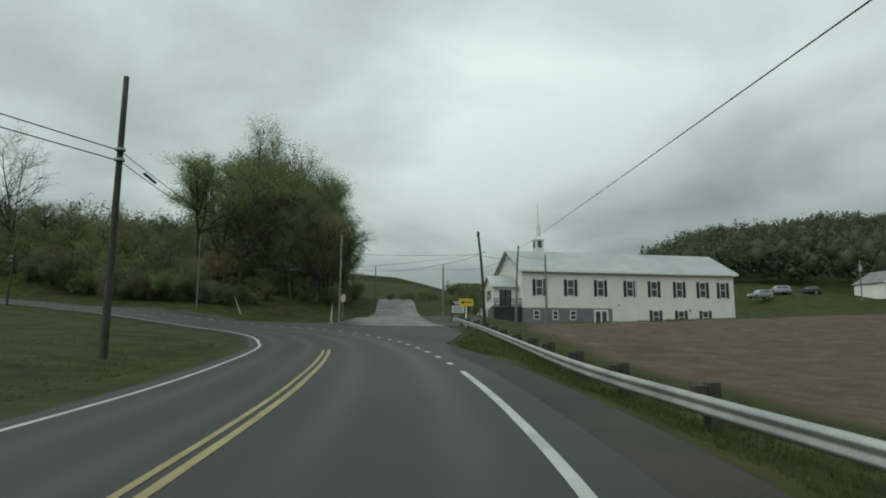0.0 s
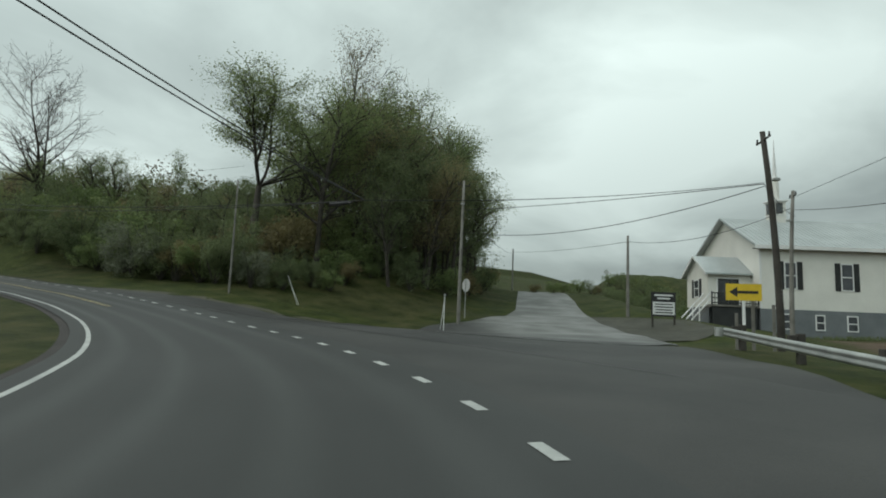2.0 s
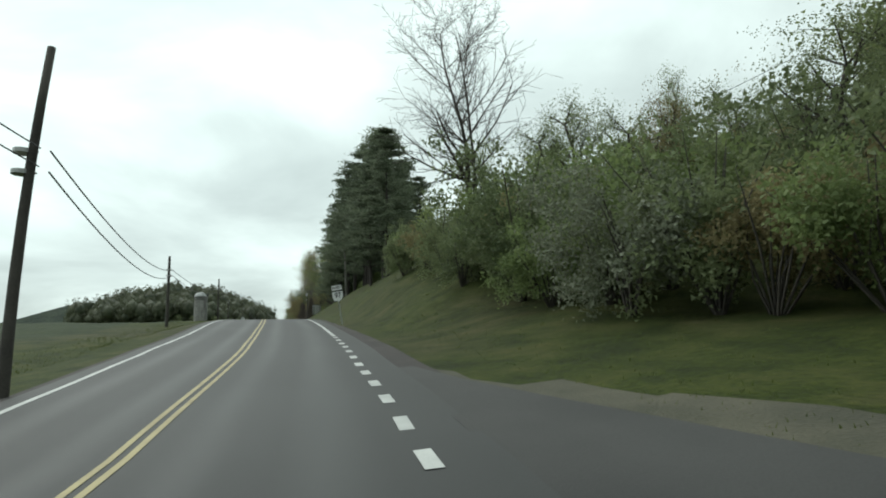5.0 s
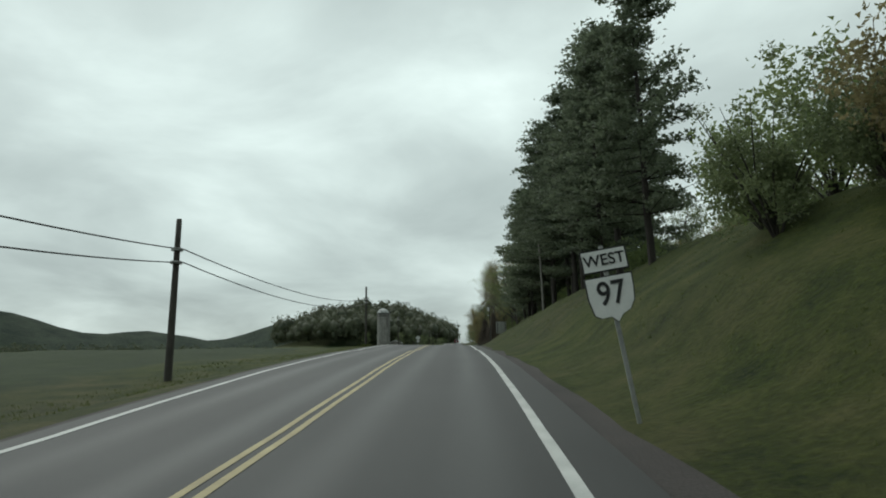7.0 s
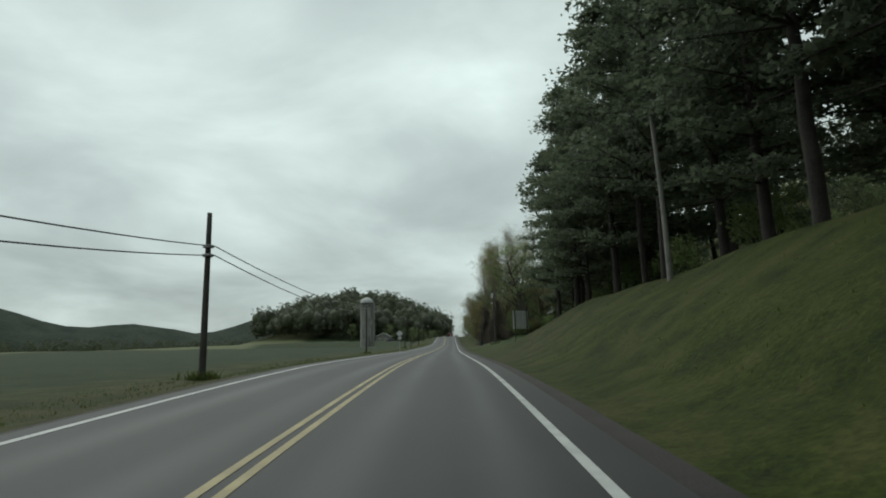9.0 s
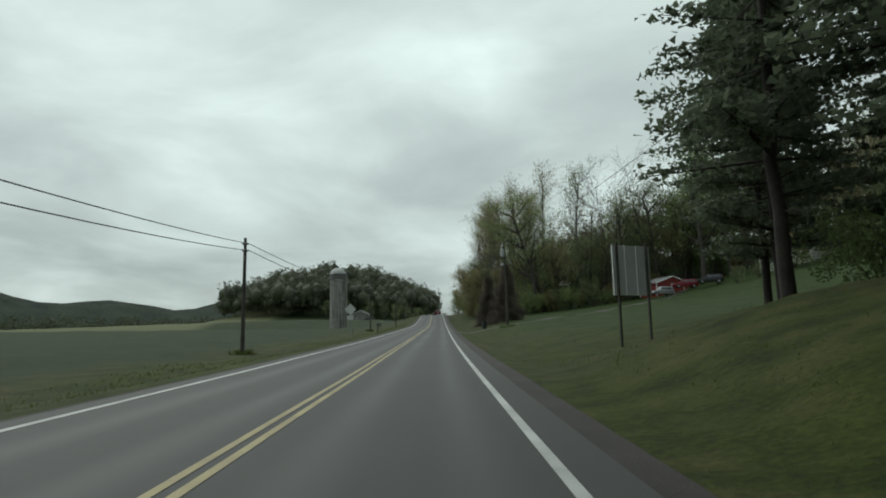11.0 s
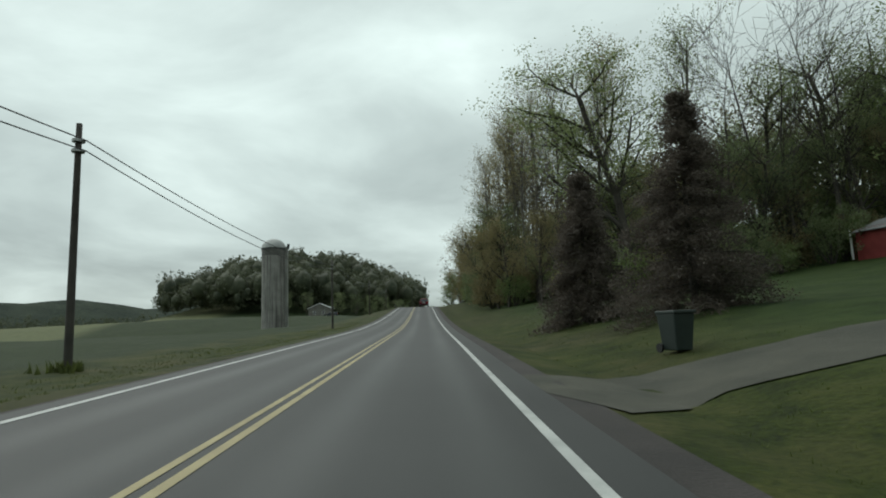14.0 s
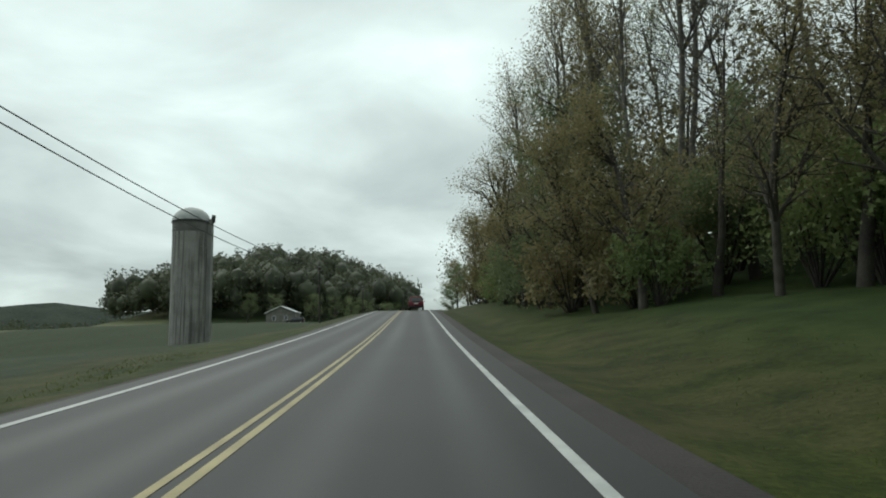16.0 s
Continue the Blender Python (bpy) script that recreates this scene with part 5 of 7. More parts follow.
def ridge(name, pts, seed, label):
    """A far line of hills: a bumpy slope that runs along the given feet."""
    g = np.random.default_rng(seed)
    v, f = [], []
    rows = 7
    for i, (x, y, h) in enumerate(pts):
        for j in range(rows):
            t = j / (rows - 1)
            d = Vector((x, y, 0)).normalized()
            v.append((x + d.x * t * 260, y + d.y * t * 260, -8 + (h + 8) * t ** 0.7 + g.normal(0, 1.5) * (t > 0.1)))
    for i in range(len(pts) - 1):
        f += [(i * rows + j, (i + 1) * rows + j, (i + 1) * rows + j + 1, i * rows + j + 1) for j in range(rows - 1)]
    ob = new(name, from_lists(name, v, f, "far_hill", True))
    return tagged(ob, label, "hills", kind="structure")


M["far_hill"] = surface("far_hill", (0.022, 0.032, 0.026), (0.048, 0.060, 0.044), 0.95, 0.02, 0.12, 1.0, dist=6.0, coords="World", spec=0.1)
hl = []
for k in range(60):
    a = radians(-4 - 100 * k / 59)
    h = 118 + 26 * math.sin(k * 0.35) + 14 * math.sin(k * 0.9 + 1)
    hl.append((math.sin(a) * 1500, 150 + math.cos(a) * 1500, h))
ridge("far_hills", hl, 3, "distant wooded hills under the clouds")
far_wood("far_wood", spots(1100, -520, -150, 420, 760, 12, lambda x, y: 560 < math.hypot(x, y - 150) < 640), 13, "line of woods along the far side of the field", 13, 0.65)


# ---- poles and cables ----
def utility_pole(x, y, top, label, r=0.15, lean=(0, 0), mat="pole_wood", base=None):
    z = (gz(x, y) if base is None else base) - 0.15
    h = top - z
    ob = thing("utility_pole", pose(x, y, z), label, "utility pole", "poles along the roads")
    bm = bmesh.new()
    n, seg, rings = 7, 12, []
    for k in range(n):
        a = k / (n - 1)
        q = r * (1 - 0.32 * a)
        rings.append([bm.verts.new((lean[0] * a * a + q * math.cos(6.2832 * i / seg), lean[1] * a * a + q * math.sin(6.2832 * i / seg), h * a)) for i in range(seg)])
    for lo, hi in zip(rings, rings[1:]):
        for i in range(seg):
            bm.faces.new((lo[i], lo[(i + 1) % seg], hi[(i + 1) % seg], hi[i]))
    bm.faces.new(rings[-1])
    part("pole", bm, mat, ob, smooth=True)
    return ob, h, lean


def band(ob, z, r=0.17):
    bm = bmesh.new()
    tube(bm, (0, 0, z - 0.04), (0, 0, z + 0.04), r, r, 12)
    tube(bm, (0, 0, z), (0.24, 0, z), 0.02, 0.02, 6)
    part("bracket", bm, "galvanised", ob, "steel cable bracket")


def arm(ob, h, lean, turn, half=0.7):
    bm = bmesh.new()
    c, s = math.cos(turn), math.sin(turn)
    x, y, z = lean[0] * 0.95, lean[1] * 0.95, h - 0.35
    tube(bm, (x - c * half, y - s * half, z), (x + c * half, y + s * half, z), 0.045, 0.045, 6)
    part("crossarm", bm, "pole_wood", ob, "short timber crossarm")
    for k in (-0.9, 0.9):
        b2 = bmesh.new()
        tube(b2, (x + c * half * k, y + s * half * k, z + 0.04), (x + c * half * k, y + s * half * k, z + 0.2), 0.045, 0.03, 8)
        part("insulator", b2, "black", ob, "dark insulator")


def cable(p, q, sag, r=0.018, name="cable", label="black overhead cable between poles"):
    p, q = Vector(p), Vector(q)
    cu = bpy.data.curves.new(name, "CURVE")
    cu.dimensions, cu.bevel_depth, cu.bevel_resolution = "3D", r, 1
    sp = cu.splines.new("POLY")
    n = 24
    sp.points.add(n)
    for k in range(n + 1):
        t = k / n
        v = p.lerp(q, t) - Vector((0, 0, 4 * sag * t * (1 - t)))
        sp.points[k].co = (*v, 1)
    cu.materials.append(M["cable"])
    ob = new(name, cu)
    return tagged(ob, label, "cable", "overhead cables")


DARK = "dark weathered timber utility pole in the grass"
PALE = "grey weathered timber utility pole by the junction"
pA, hA, lA = utility_pole(-31.4, 12.4, 10.1, "dark leaning timber utility pole on the inner verge", 0.13, (0.12, 0.1))
pB, hB, lB = utility_pole(15.6, 26.8, 12.8, PALE, 0.13, (0.9, 0.4), "grey_wood")
pC, hC, lC = utility_pole(6.4, 7.95, 10.75, "timber utility pole with insulators beside the arrow sign", 0.15, (-0.5, 0.45))
pC2, hC2, lC2 = utility_pole(19.85, 7.05, 11.4, "timber utility pole beside the church", 0.14, (0.45, -0.3), "grey_wood")
pC3, hC3, lC3 = utility_pole(10.8, 2.75, 9.0, "short timber pole in front of the church", 0.13, (-0.2, 0.0), "grey_wood")
pD, hD, lD = utility_pole(-5.95, 49.3, 10.3, DARK, 0.105, (0.35, -0.1))
pE, hE, lE = utility_pole(6.9, 39.3, 11.6, PALE, 0.075, (0.05, 0.1), "grey_wood")
LEFT = [(-8.3, 81.0, 11.1), (-7.9, 116.3, 13.6), (-10.2, 169.6, 15.3), (-9.5, 222.4, 17.4), (-8.8, 264.2, 18.3), (-9.5, 312.0, 20.2), (-9.5, 360.0, 22.0), (-9.5, 410.0, 20.0)]
poles = [(pD, hD - 1.1, (-5.7, 49.2, 9.2))]
for x, y, top in LEFT:
    ob, h, _ = utility_pole(x, y, top, DARK, 0.115)
    poles.append((ob, h, (x, y, top)))
HANG = [(0.95, 1.35), (0.95, 1.35), (1.12, 1.42), (0.32, 0.68), (0.5, 0.8)] + [(0.5, 0.85)] * 4
for (ob, h, _), hang in zip(poles, HANG):
    for dz in hang:
        band(ob, h - dz)
band(pA, hA - 2.6)
band(pA, hA - 2.95)
for (_, _, a), (_, _, b), ha, hb in zip(poles, poles[1:], HANG, HANG[1:]):
    for da, db, sag in zip(ha, hb, (0.7, 0.85)):
        cable((a[0] + 0.22, a[1], a[2] - da), (b[0] + 0.22, b[1], b[2] - db), sag, 0.018)
pF2, hF2, _ = utility_pole(29.1, 18.2, 10.4, "far timber utility pole beyond the church", 0.14, (0, 0), "grey_wood")
pF3, hF3, _ = utility_pole(67.0, 43.4, 15.0, "far timber utility pole beside the side road", 0.14, (0, 0), "grey_wood")
pY, hY, lY = utility_pole(82.0, -49.3, 15.3, "timber pole with a pale transformer by the small house", 0.13, (-0.3, 0), "grey_wood")
bm = bmesh.new()
tube(bm, (-0.45, 0, hY - 2.2), (-0.45, 0, hY - 1.0), 0.28, 0.28, 12)
part("transformer", bm, "galvanised", pY, "pale grey transformer can")
pT, hT, lT = utility_pole(8.8, 213.3, 21.4, "tall timber pole with a transformer on the lawn", 0.16, (-0.15, 0))
pW, hW, lW = utility_pole(8.6, 120.5, 18.5, "pale slender timber pole among the pines", 0.12, (-0.2, 0), "grey_wood")
arm(pC, hC, lC, 0.4, 0.6)
arm(pB, hB, lB, -0.6, 0.5)
arm(pC2, hC2, lC2, 0.3, 0.5)
for ob, h in ((pC, hC), (pC2, hC2), (pB, hB)):
    band(ob, h - 1.9, 0.15)
bm = bmesh.new()
tube(bm, (-0.36, -0.05, hT - 1.75), (-0.36, -0.05, hT - 0.85), 0.24, 0.24, 14)
tube(bm, (-0.36, -0.05, hT - 0.85), (-0.36, -0.05, hT - 0.78), 0.25, 0.16, 14)
can = part("transformer", bm, "galvanised", pT, "pale grey transformer can")
bm = bmesh.new()
tube(bm, (-0.30, -0.1, hT - 0.8), (-0.30, -0.1, hT - 0.5), 0.05, 0.03, 8)
part("bushing", bm, "black", can)
bm = bmesh.new()
box(bm, (-0.62, -0.14, hT - 2.9), (-0.2, 0.14, hT - 2.65), 0.03)
part("yard_light", bm, "galvanised", pT, "grey yard light on a short arm")
NODE = (-5.0, 19.95, 6.42)
for dz in (2.0, 2.35):
    cable((-31.3, 12.5, 9.5 - dz), NODE, 0.55, 0.013)
    cable(NODE, (-5.65, 49.2, 10.3 - dz), 0.35, 0.013)
cable(NODE, (5.95, 8.4, 8.65), 0.25, 0.013)
cable((-31.3, 12.5, 7.5), (-76.0, 64.0, 26.0), 0.9, 0.02)
cable((-31.3, 12.5, 7.15), (-76.0, 64.0, 24.6), 1.0, 0.02)
bm = bmesh.new()
tube(bm, (-5.0, 20.65, 6.37), (-5.02, 21.4, 6.37), 0.055, 0.055, 10)
tube(bm, (-5.0, 20.5, 6.37), (-5.0, 20.65, 6.37), 0.025, 0.055, 10)
sp = new("cable_splice", to_mesh("cable_splice", bm, "black", True))
tagged(sp, "black splice case hanging on the overhead cable", "splice case")
bm = bmesh.new()
tube(bm, (-29.6, 13.05, 7.2), (-28.7, 13.35, 7.1), 0.05, 0.05, 10)
sp2 = new("cable_splice", to_mesh("cable_splice", bm, "black", True))
tagged(sp2, "black splice case on the cable beside the pole", "splice case")
cable((16.2, 27.05, 10.6), (5.95, 8.4, 8.6), 0.15)
cable((16.1, 27.0, 9.0), (5.95, 8.4, 8.5), 0.9)
cable((5.95, 8.4, 8.6), (20.2, 6.7, 9.8), 0.2)
cable((20.2, 6.7, 10.2), (10.7, 2.75, 8.6), 0.12)
cable((20.25, 6.7, 11.0), (-60.0, -10.2, 3.3), 0.05, 0.011)
cable((16.2, 27.05, 10.8), (67.0, 43.4, 14.3), 0.8)
cable((67.0, 43.4, 14.5), (29.1, 18.2, 9.9), 0.3)
cable((29.1, 18.2, 9.9), (20.2, 6.7, 10.4), 0.8)
cable((8.65, 213.3, 21.0), (11.0, 120.5, 18.2), 1.2, 0.014)
cable((11.0, 120.5, 18.2), (26.0, 60.0, 19.5), 0.8, 0.014)
cable((8.65, 213.3, 19.2), (48.0, 258.0, 18.6), 0.7, 0.012)


# ---- guard rail ----
RAIL = [(-100.0, -25.4, -0.1), (-75.0, -18.1, 0.1), (-60.0, -13.6, 0.2), (-50.9, -9.98, 0.30), (-44.35, -7.42, 0.34), (-39.5, -5.6, 0.5), (-36.3, -4.2, 0.64),
        (-30.6, -2.07, 0.85), (-18.8, 1.45, 1.32), (-8.3, 5.1, 1.95), (-2.2, 7.6, 2.38), (3.4, 9.8, 2.78)]
rail_line = smooth_curve(RAIL, 1.0)
rail_t = np.gradient(rail_line[:, :2], axis=0)
rail_t /= np.linalg.norm(rail_t, axis=1)[:, None]
guard = thing("guard_rail", pose(0, 0, 0), "galvanised steel guard rail on dark timber posts", "guard rail")
# the beam's two ridges, from top to bottom: offset towards the road, drop from the top
WAVE = [(0.0, 0.0), (0.035, 0.012), (0.08, 0.06), (0.085, 0.09), (0.035, 0.135), (0.03, 0.156), (0.035, 0.178), (0.085, 0.222), (0.08, 0.255), (0.035, 0.30), (0.0, 0.312)]
rv, rf = [], []
for (x, y, z, *_), t in zip(rail_line, rail_t):
    lx, ly = -t[1], t[0]
    for o, dz in WAVE:
        rv.append((x + lx * o, y + ly * o, z - dz))
nw = len(WAVE)
for a in range(len(rail_line) - 1):
    rf += [(a * nw + k, (a + 1) * nw + k, (a + 1) * nw + k + 1, a * nw + k + 1) for k in range(nw - 1)]
beam = new("beam", from_lists("beam", rv, rf, "galvanised", True))
beam.parent = guard
so = beam.modifiers.new("thickness", "SOLIDIFY")
so.thickness = 0.006
bm = bmesh.new()
tube(bm, (3.55, 10.0, 2.46), (3.55, 10.0, 2.79), 0.16, 0.16, 14, False)
part("end_piece", bm, "galvanised", guard, "flared steel end of the rail", True)
bm = bmesh.new()
box(bm, (-0.11, -0.10, -1.2), (0.11, 0.10, 0.30), 0.02)
post_mesh = to_mesh("post", bm, "pole_wood")
bm = bmesh.new()
box(bm, (-0.10, -0.10, -0.30), (0.10, 0.10, 0.13), 0.015)
block_mesh = to_mesh("spacer", bm, "pole_wood")
d_run = np.concatenate([[0], np.cumsum(np.hypot(*np.diff(rail_line[:, :2], axis=0).T))])
for s in np.arange(2.0, d_run[-1], 3.8):
    k = int(np.argmin(np.abs(d_run - s)))
    x, y, z = rail_line[k, :3]
    t = rail_t[k]
    a = math.atan2(t[1], t[0])
    for name, me, off, up in (("post", post_mesh, 0.36, -0.12), ("spacer", block_mesh, 0.13, 0.0)):
        ob = new(name, me)
        ob.parent = guard
        ob.matrix_local = Matrix.Translation((x + t[1] * off, y - t[0] * off, z + up + 0.03 * math.sin(s * 3))) @ Matrix.Rotation(a + 0.05 * math.sin(s), 4, "Z")


# ---- signs ----
def sign_post(ob, h, r=0.03, mat="galvanised", at=(0, 0), lean=(0, 0)):
    bm = bmesh.new()
    box(bm, (at[0] - r, at[1] - r * 0.7, -0.3), (at[0] + r, at[1] + r * 0.7, h), 0.004)
    for v in bm.verts:
        f = max(v.co.z, 0) / h
        v.co.x += lean[0] * f
        v.co.y += lean[1] * f
    return part("post", bm, mat, ob)


def plate(ob, outline, y, mat, name="panel", label="", thick=0.012, parent=None):
    bm = bmesh.new()
    prism(bm, outline, "y", y, y + thick)
    return part(name, bm, mat, parent or ob, label)


def words(text, size, m, mat, parent, name="lettering", squeeze=1.0):
    cu = bpy.data.curves.new(name, "FONT")
    cu.body, cu.size, cu.align_x, cu.align_y, cu.extrude, cu.offset = text, size, "CENTER", "CENTER", 0.003, size * 0.012
    cu.materials.append(M[mat])
    ob = new(name, cu)
    ob.parent = parent
    ob.matrix_local = m @ Matrix.Diagonal((squeeze, 1, 1, 1))
    return ob


def ngon(n, r, turn=0.0, c=(0, 0)):
    return [(c[0] + r * math.cos(turn + 2 * math.pi * k / n), c[1] + r * math.sin(turn + 2 * math.pi * k / n)) for k in range(n)]


# a sign's face looks along its local -y; turn sets where that points
sx, sy = 4.5, 9.2
s1 = thing("arrow_sign", pose(sx, sy, gz(sx, sy), 0, 0, -76), "yellow sign with a black arrow on a white post", "road sign")
sign_post(s1, 2.5, 0.05, "trim")
arrow = plate(s1, [(-0.62, 1.85), (0.62, 1.85), (0.62, 2.48), (-0.62, 2.48)], -0.06, "sign_yellow", "panel", "yellow panel")
plate(s1, [(-0.5, 2.165), (-0.22, 2.36), (-0.22, 2.215), (0.5, 2.215), (0.5, 2.115), (-0.22, 2.115), (-0.22, 1.97)], -0.068, "black", "arrow", "black arrow pointing along the bend", 0.006, arrow)
for px_, py_, h in ((5.2, 8.9, 2.0), (5.7, 8.2, 1.8), (6.0, 9.5, 1.5)):
    sp3 = thing("marker_post", pose(px_, py_, gz(px_, py_), 0, 0, -76), "weathered timber marker post beside the arrow sign", "post", "posts by the arrow sign")
    sign_post(sp3, h, 0.055, "grey_wood")

sx, sy = 19.6, 28.3
s2 = thing("stop_sign", pose(sx, sy, gz(sx, sy), 0, 0, -118), "octagonal sign seen from its grey back", "road sign")
sign_post(s2, 2.9, 0.035)
plate(s2, ngon(8, 0.52, math.pi / 8, (0, 2.5)), 0.03, "sign_back", "panel", "bare grey metal back")
plate(s2, ngon(8, 0.52, math.pi / 8, (0, 2.5)), 0.046, "sign_red", "face", "red face", 0.004)

sx, sy = 11.65, 25.8
s3 = thing("marker_post", pose(sx, sy, gz(sx, sy), 0, 0, 40), "white marker post with a leaning stay", "post")
sign_post(s3, 2.3, 0.03, "trim")
bm = bmesh.new()
tube(bm, (0.7, 0.1, -0.1), (0.02, 0, 2.0), 0.022, 0.022, 6)
part("stay", bm, "trim", s3)
bm = bmesh.new()
box(bm, (-0.08, -0.06, 2.25), (0.08, 0.06, 2.42), 0.02)
part("cap", bm, "galvanised", s3)

sx, sy = 9.3, 35.5
s4 = thing("marker_post", pose(sx, sy, gz(sx, sy), 0, 0, -45), "two thin white stakes, leaning in the grass", "stake")
for dx0, h, ln in ((0.0, 1.9, -0.75), (0.12, 1.1, -0.55)):
    bm = bmesh.new()
    tube(bm, (dx0, 0, -0.1), (dx0 + ln, 0, h), 0.016, 0.016, 6)
    part("stake", bm, "trim", s4)

sx, sy = 2.45, 71.5
s5 = thing("route_sign", pose(sx, sy, gz(sx, sy), 3, -9, -4), "white route marker with a direction plate on a leaning post", "road sign")
zt = 7.65 - gz(sx, sy)
sign_post(s5, zt + 0.5, 0.028)
pl = plate(s5, [(-0.305, zt + 0.15), (0.305, zt + 0.15), (0.305, zt + 0.46), (-0.305, zt + 0.46)], -0.04, "black", "direction_plate", "black-edged white plate")
plate(s5, [(-0.285, zt + 0.17), (0.285, zt + 0.17), (0.285, zt + 0.44), (-0.285, zt + 0.44)], -0.046, "sign_white", "face", "", 0.004, pl)
words("WEST", 0.21, pose(0, -0.052, zt + 0.305, 90, 0, 0), "black", pl, squeeze=1.0)
SHIELD = [(-0.30, 0.08), (0.30, 0.08), (0.295, -0.10), (0.27, -0.27), (0.20, -0.38), (0.09, -0.43), (0.02, -0.52), (-0.06, -0.44), (-0.18, -0.45), (-0.26, -0.40), (-0.30, -0.2)]
sh = plate(s5, [(a * 1.06, b * 1.04 + zt + 0.012) for a, b in SHIELD], -0.04, "black", "shield", "black-edged white state shield")
plate(s5, [(a, b + zt) for a, b in SHIELD], -0.046, "sign_white", "face", "", 0.004, sh)
words("97", 0.44, pose(0, -0.052, zt - 0.15, 90, 0, 0), "black", sh, squeeze=0.85)

sx, sy = 7.6, 161.4
s6 = thing("billboard", pose(sx, sy, gz(sx, sy), 0, 0, 22), "small white billboard seen from behind on dark posts", "billboard")
zb = 11.4 - gz(sx, sy)
for k in (-0.72, 0.72):
    bm = bmesh.new()
    box(bm, (k - 0.04, -0.09, -0.4), (k + 0.04, 0.0, zb + 2.05), 0.01)
    part("post", bm, "pole_wood", s6)
bm = bmesh.new()
box(bm, (-0.92, 0.0, zb), (0.92, 0.03, zb + 1.95), 0.004)
pan = part("panel", bm, "sign_back", s6, "pale grey sheet")
for k in (-0.9, -0.3, 0.25, 0.8):
    bm = bmesh.new()
    box(bm, (k - 0.02, -0.025, zb), (k + 0.02, 0.002, zb + 1.95), 0.004)
    part("rib", bm, "sign_white", pan)

sx, sy = -8.3, 194.9
s7 = thing("warning_sign", pose(sx, sy, gz(sx, sy), 0, 0, 184), "diamond warning sign seen from its grey back", "road sign")
zc = 12.45 - gz(sx, sy)
sign_post(s7, zc + 0.5, 0.035)
plate(s7, ngon(4, 0.56, 0, (0, zc)), 0.03, "sign_yellow", "face", "", 0.004)
plate(s7, ngon(4, 0.56, 0, (0, zc)), 0.036, "sign_back", "panel", "bare grey metal back")
plate(s7, [(-0.30, zc - 0.95), (0.30, zc - 0.95), (0.30, zc - 0.55), (-0.30, zc - 0.55)], 0.036, "sign_back", "plate", "bare grey advisory plate")

sx, sy = 84.0, 32.5
s8 = thing("warning_sign", pose(sx, sy, gz(sx, sy), 0, 0, -70), "diamond warning sign on the crest of the side road", "road sign")
sign_post(s8, 2.6, 0.035)
plate(s8, ngon(4, 0.56, 0, (0, 2.4)), -0.05, "sign_back", "panel")


# ---- church ----
CH = pose(36.5, 8.66, 1.23, 0, 0, -63.3) @ Matrix.Diagonal((1.217, 1.207, 1.341, 1.0))
church = thing("church", CH, "white two-storey church with a metal roof and small steeple", "church")
LEN, DEP = 27.7, 10.5
Z0, EAVE, RIDGE, FLOOR = 0.3, 6.95, 9.35, 2.78


def board_wall(x0, x1, z0, z1, y, gap=0.115):
    """Lapped siding facing local -y, each course set out at its lower edge."""
    bm = bmesh.new()
    z = z0
    while z < z1 - 1e-6:
        t = min(z + gap, z1)
        v = [bm.verts.new(p) for p in ((x0, y - 0.018, z), (x1, y - 0.018, z), (x1, y, t), (x0, y, t), (x0, y, z), (x1, y, z))]
        bm.faces.new((v[0], v[1], v[2], v[3]))
        bm.faces.new((v[4], v[5], v[1], v[0]))
        z = t
    return bm


bm = bmesh.new()
box(bm, (0.02, 0.02, Z0 - 0.6), (LEN - 0.02, DEP, EAVE))
part("wall_core", bm, "siding", church)
part("front_siding", board_wall(0, LEN, FLOOR, EAVE, 0.0), "siding", church, "white lapped siding")
part("lower_siding", board_wall(11.25, LEN, Z0 + 0.25, FLOOR, 0.0), "siding", church, "white lapped siding")
bm = bmesh.new()
box(bm, (-0.02, -0.05, Z0 - 0.6), (11.2, 0.03, FLOOR - 0.02))
part("basement_wall", bm, "block", church, "grey painted block wall")
bm = bmesh.new()
box(bm, (11.25, -0.03, Z0 - 0.6), (LEN, 0.02, Z0 + 0.25))
part("footing", bm, "block", church, "grey foundation strip")
# gable end towards the side road, in courses
bm = bmesh.new()
z = FLOOR
while z < RIDGE - 0.15:
    t = z + 0.115
    f = max(0.0, (z - EAVE) / (RIDGE - EAVE))
    g2 = max(0.0, (t - EAVE) / (RIDGE - EAVE))
    a0, a1, b0, b1 = DEP / 2 * f, DEP - DEP / 2 * f, DEP / 2 * g2, DEP - DEP / 2 * g2
    bm.faces.new([bm.verts.new(p) for p in ((-0.02, a1, z), (-0.02, a0, z), (0, b0, t), (0, b1, t))])
    z = t
part("gable_siding", bm, "siding", church, "white lapped siding")
bm = bmesh.new()
prism(bm, [(0.02, EAVE), (DEP, EAVE), (DEP / 2, RIDGE - 0.05)], "x", 0.01, LEN - 0.01)
part("attic_wall", bm, "siding", church)
bm = bmesh.new()
box(bm, (-0.02, 0.0, Z0 - 0.6), (0.02, DEP, FLOOR - 0.01))
part("basement_wall", bm, "block", church, "grey painted block wall")
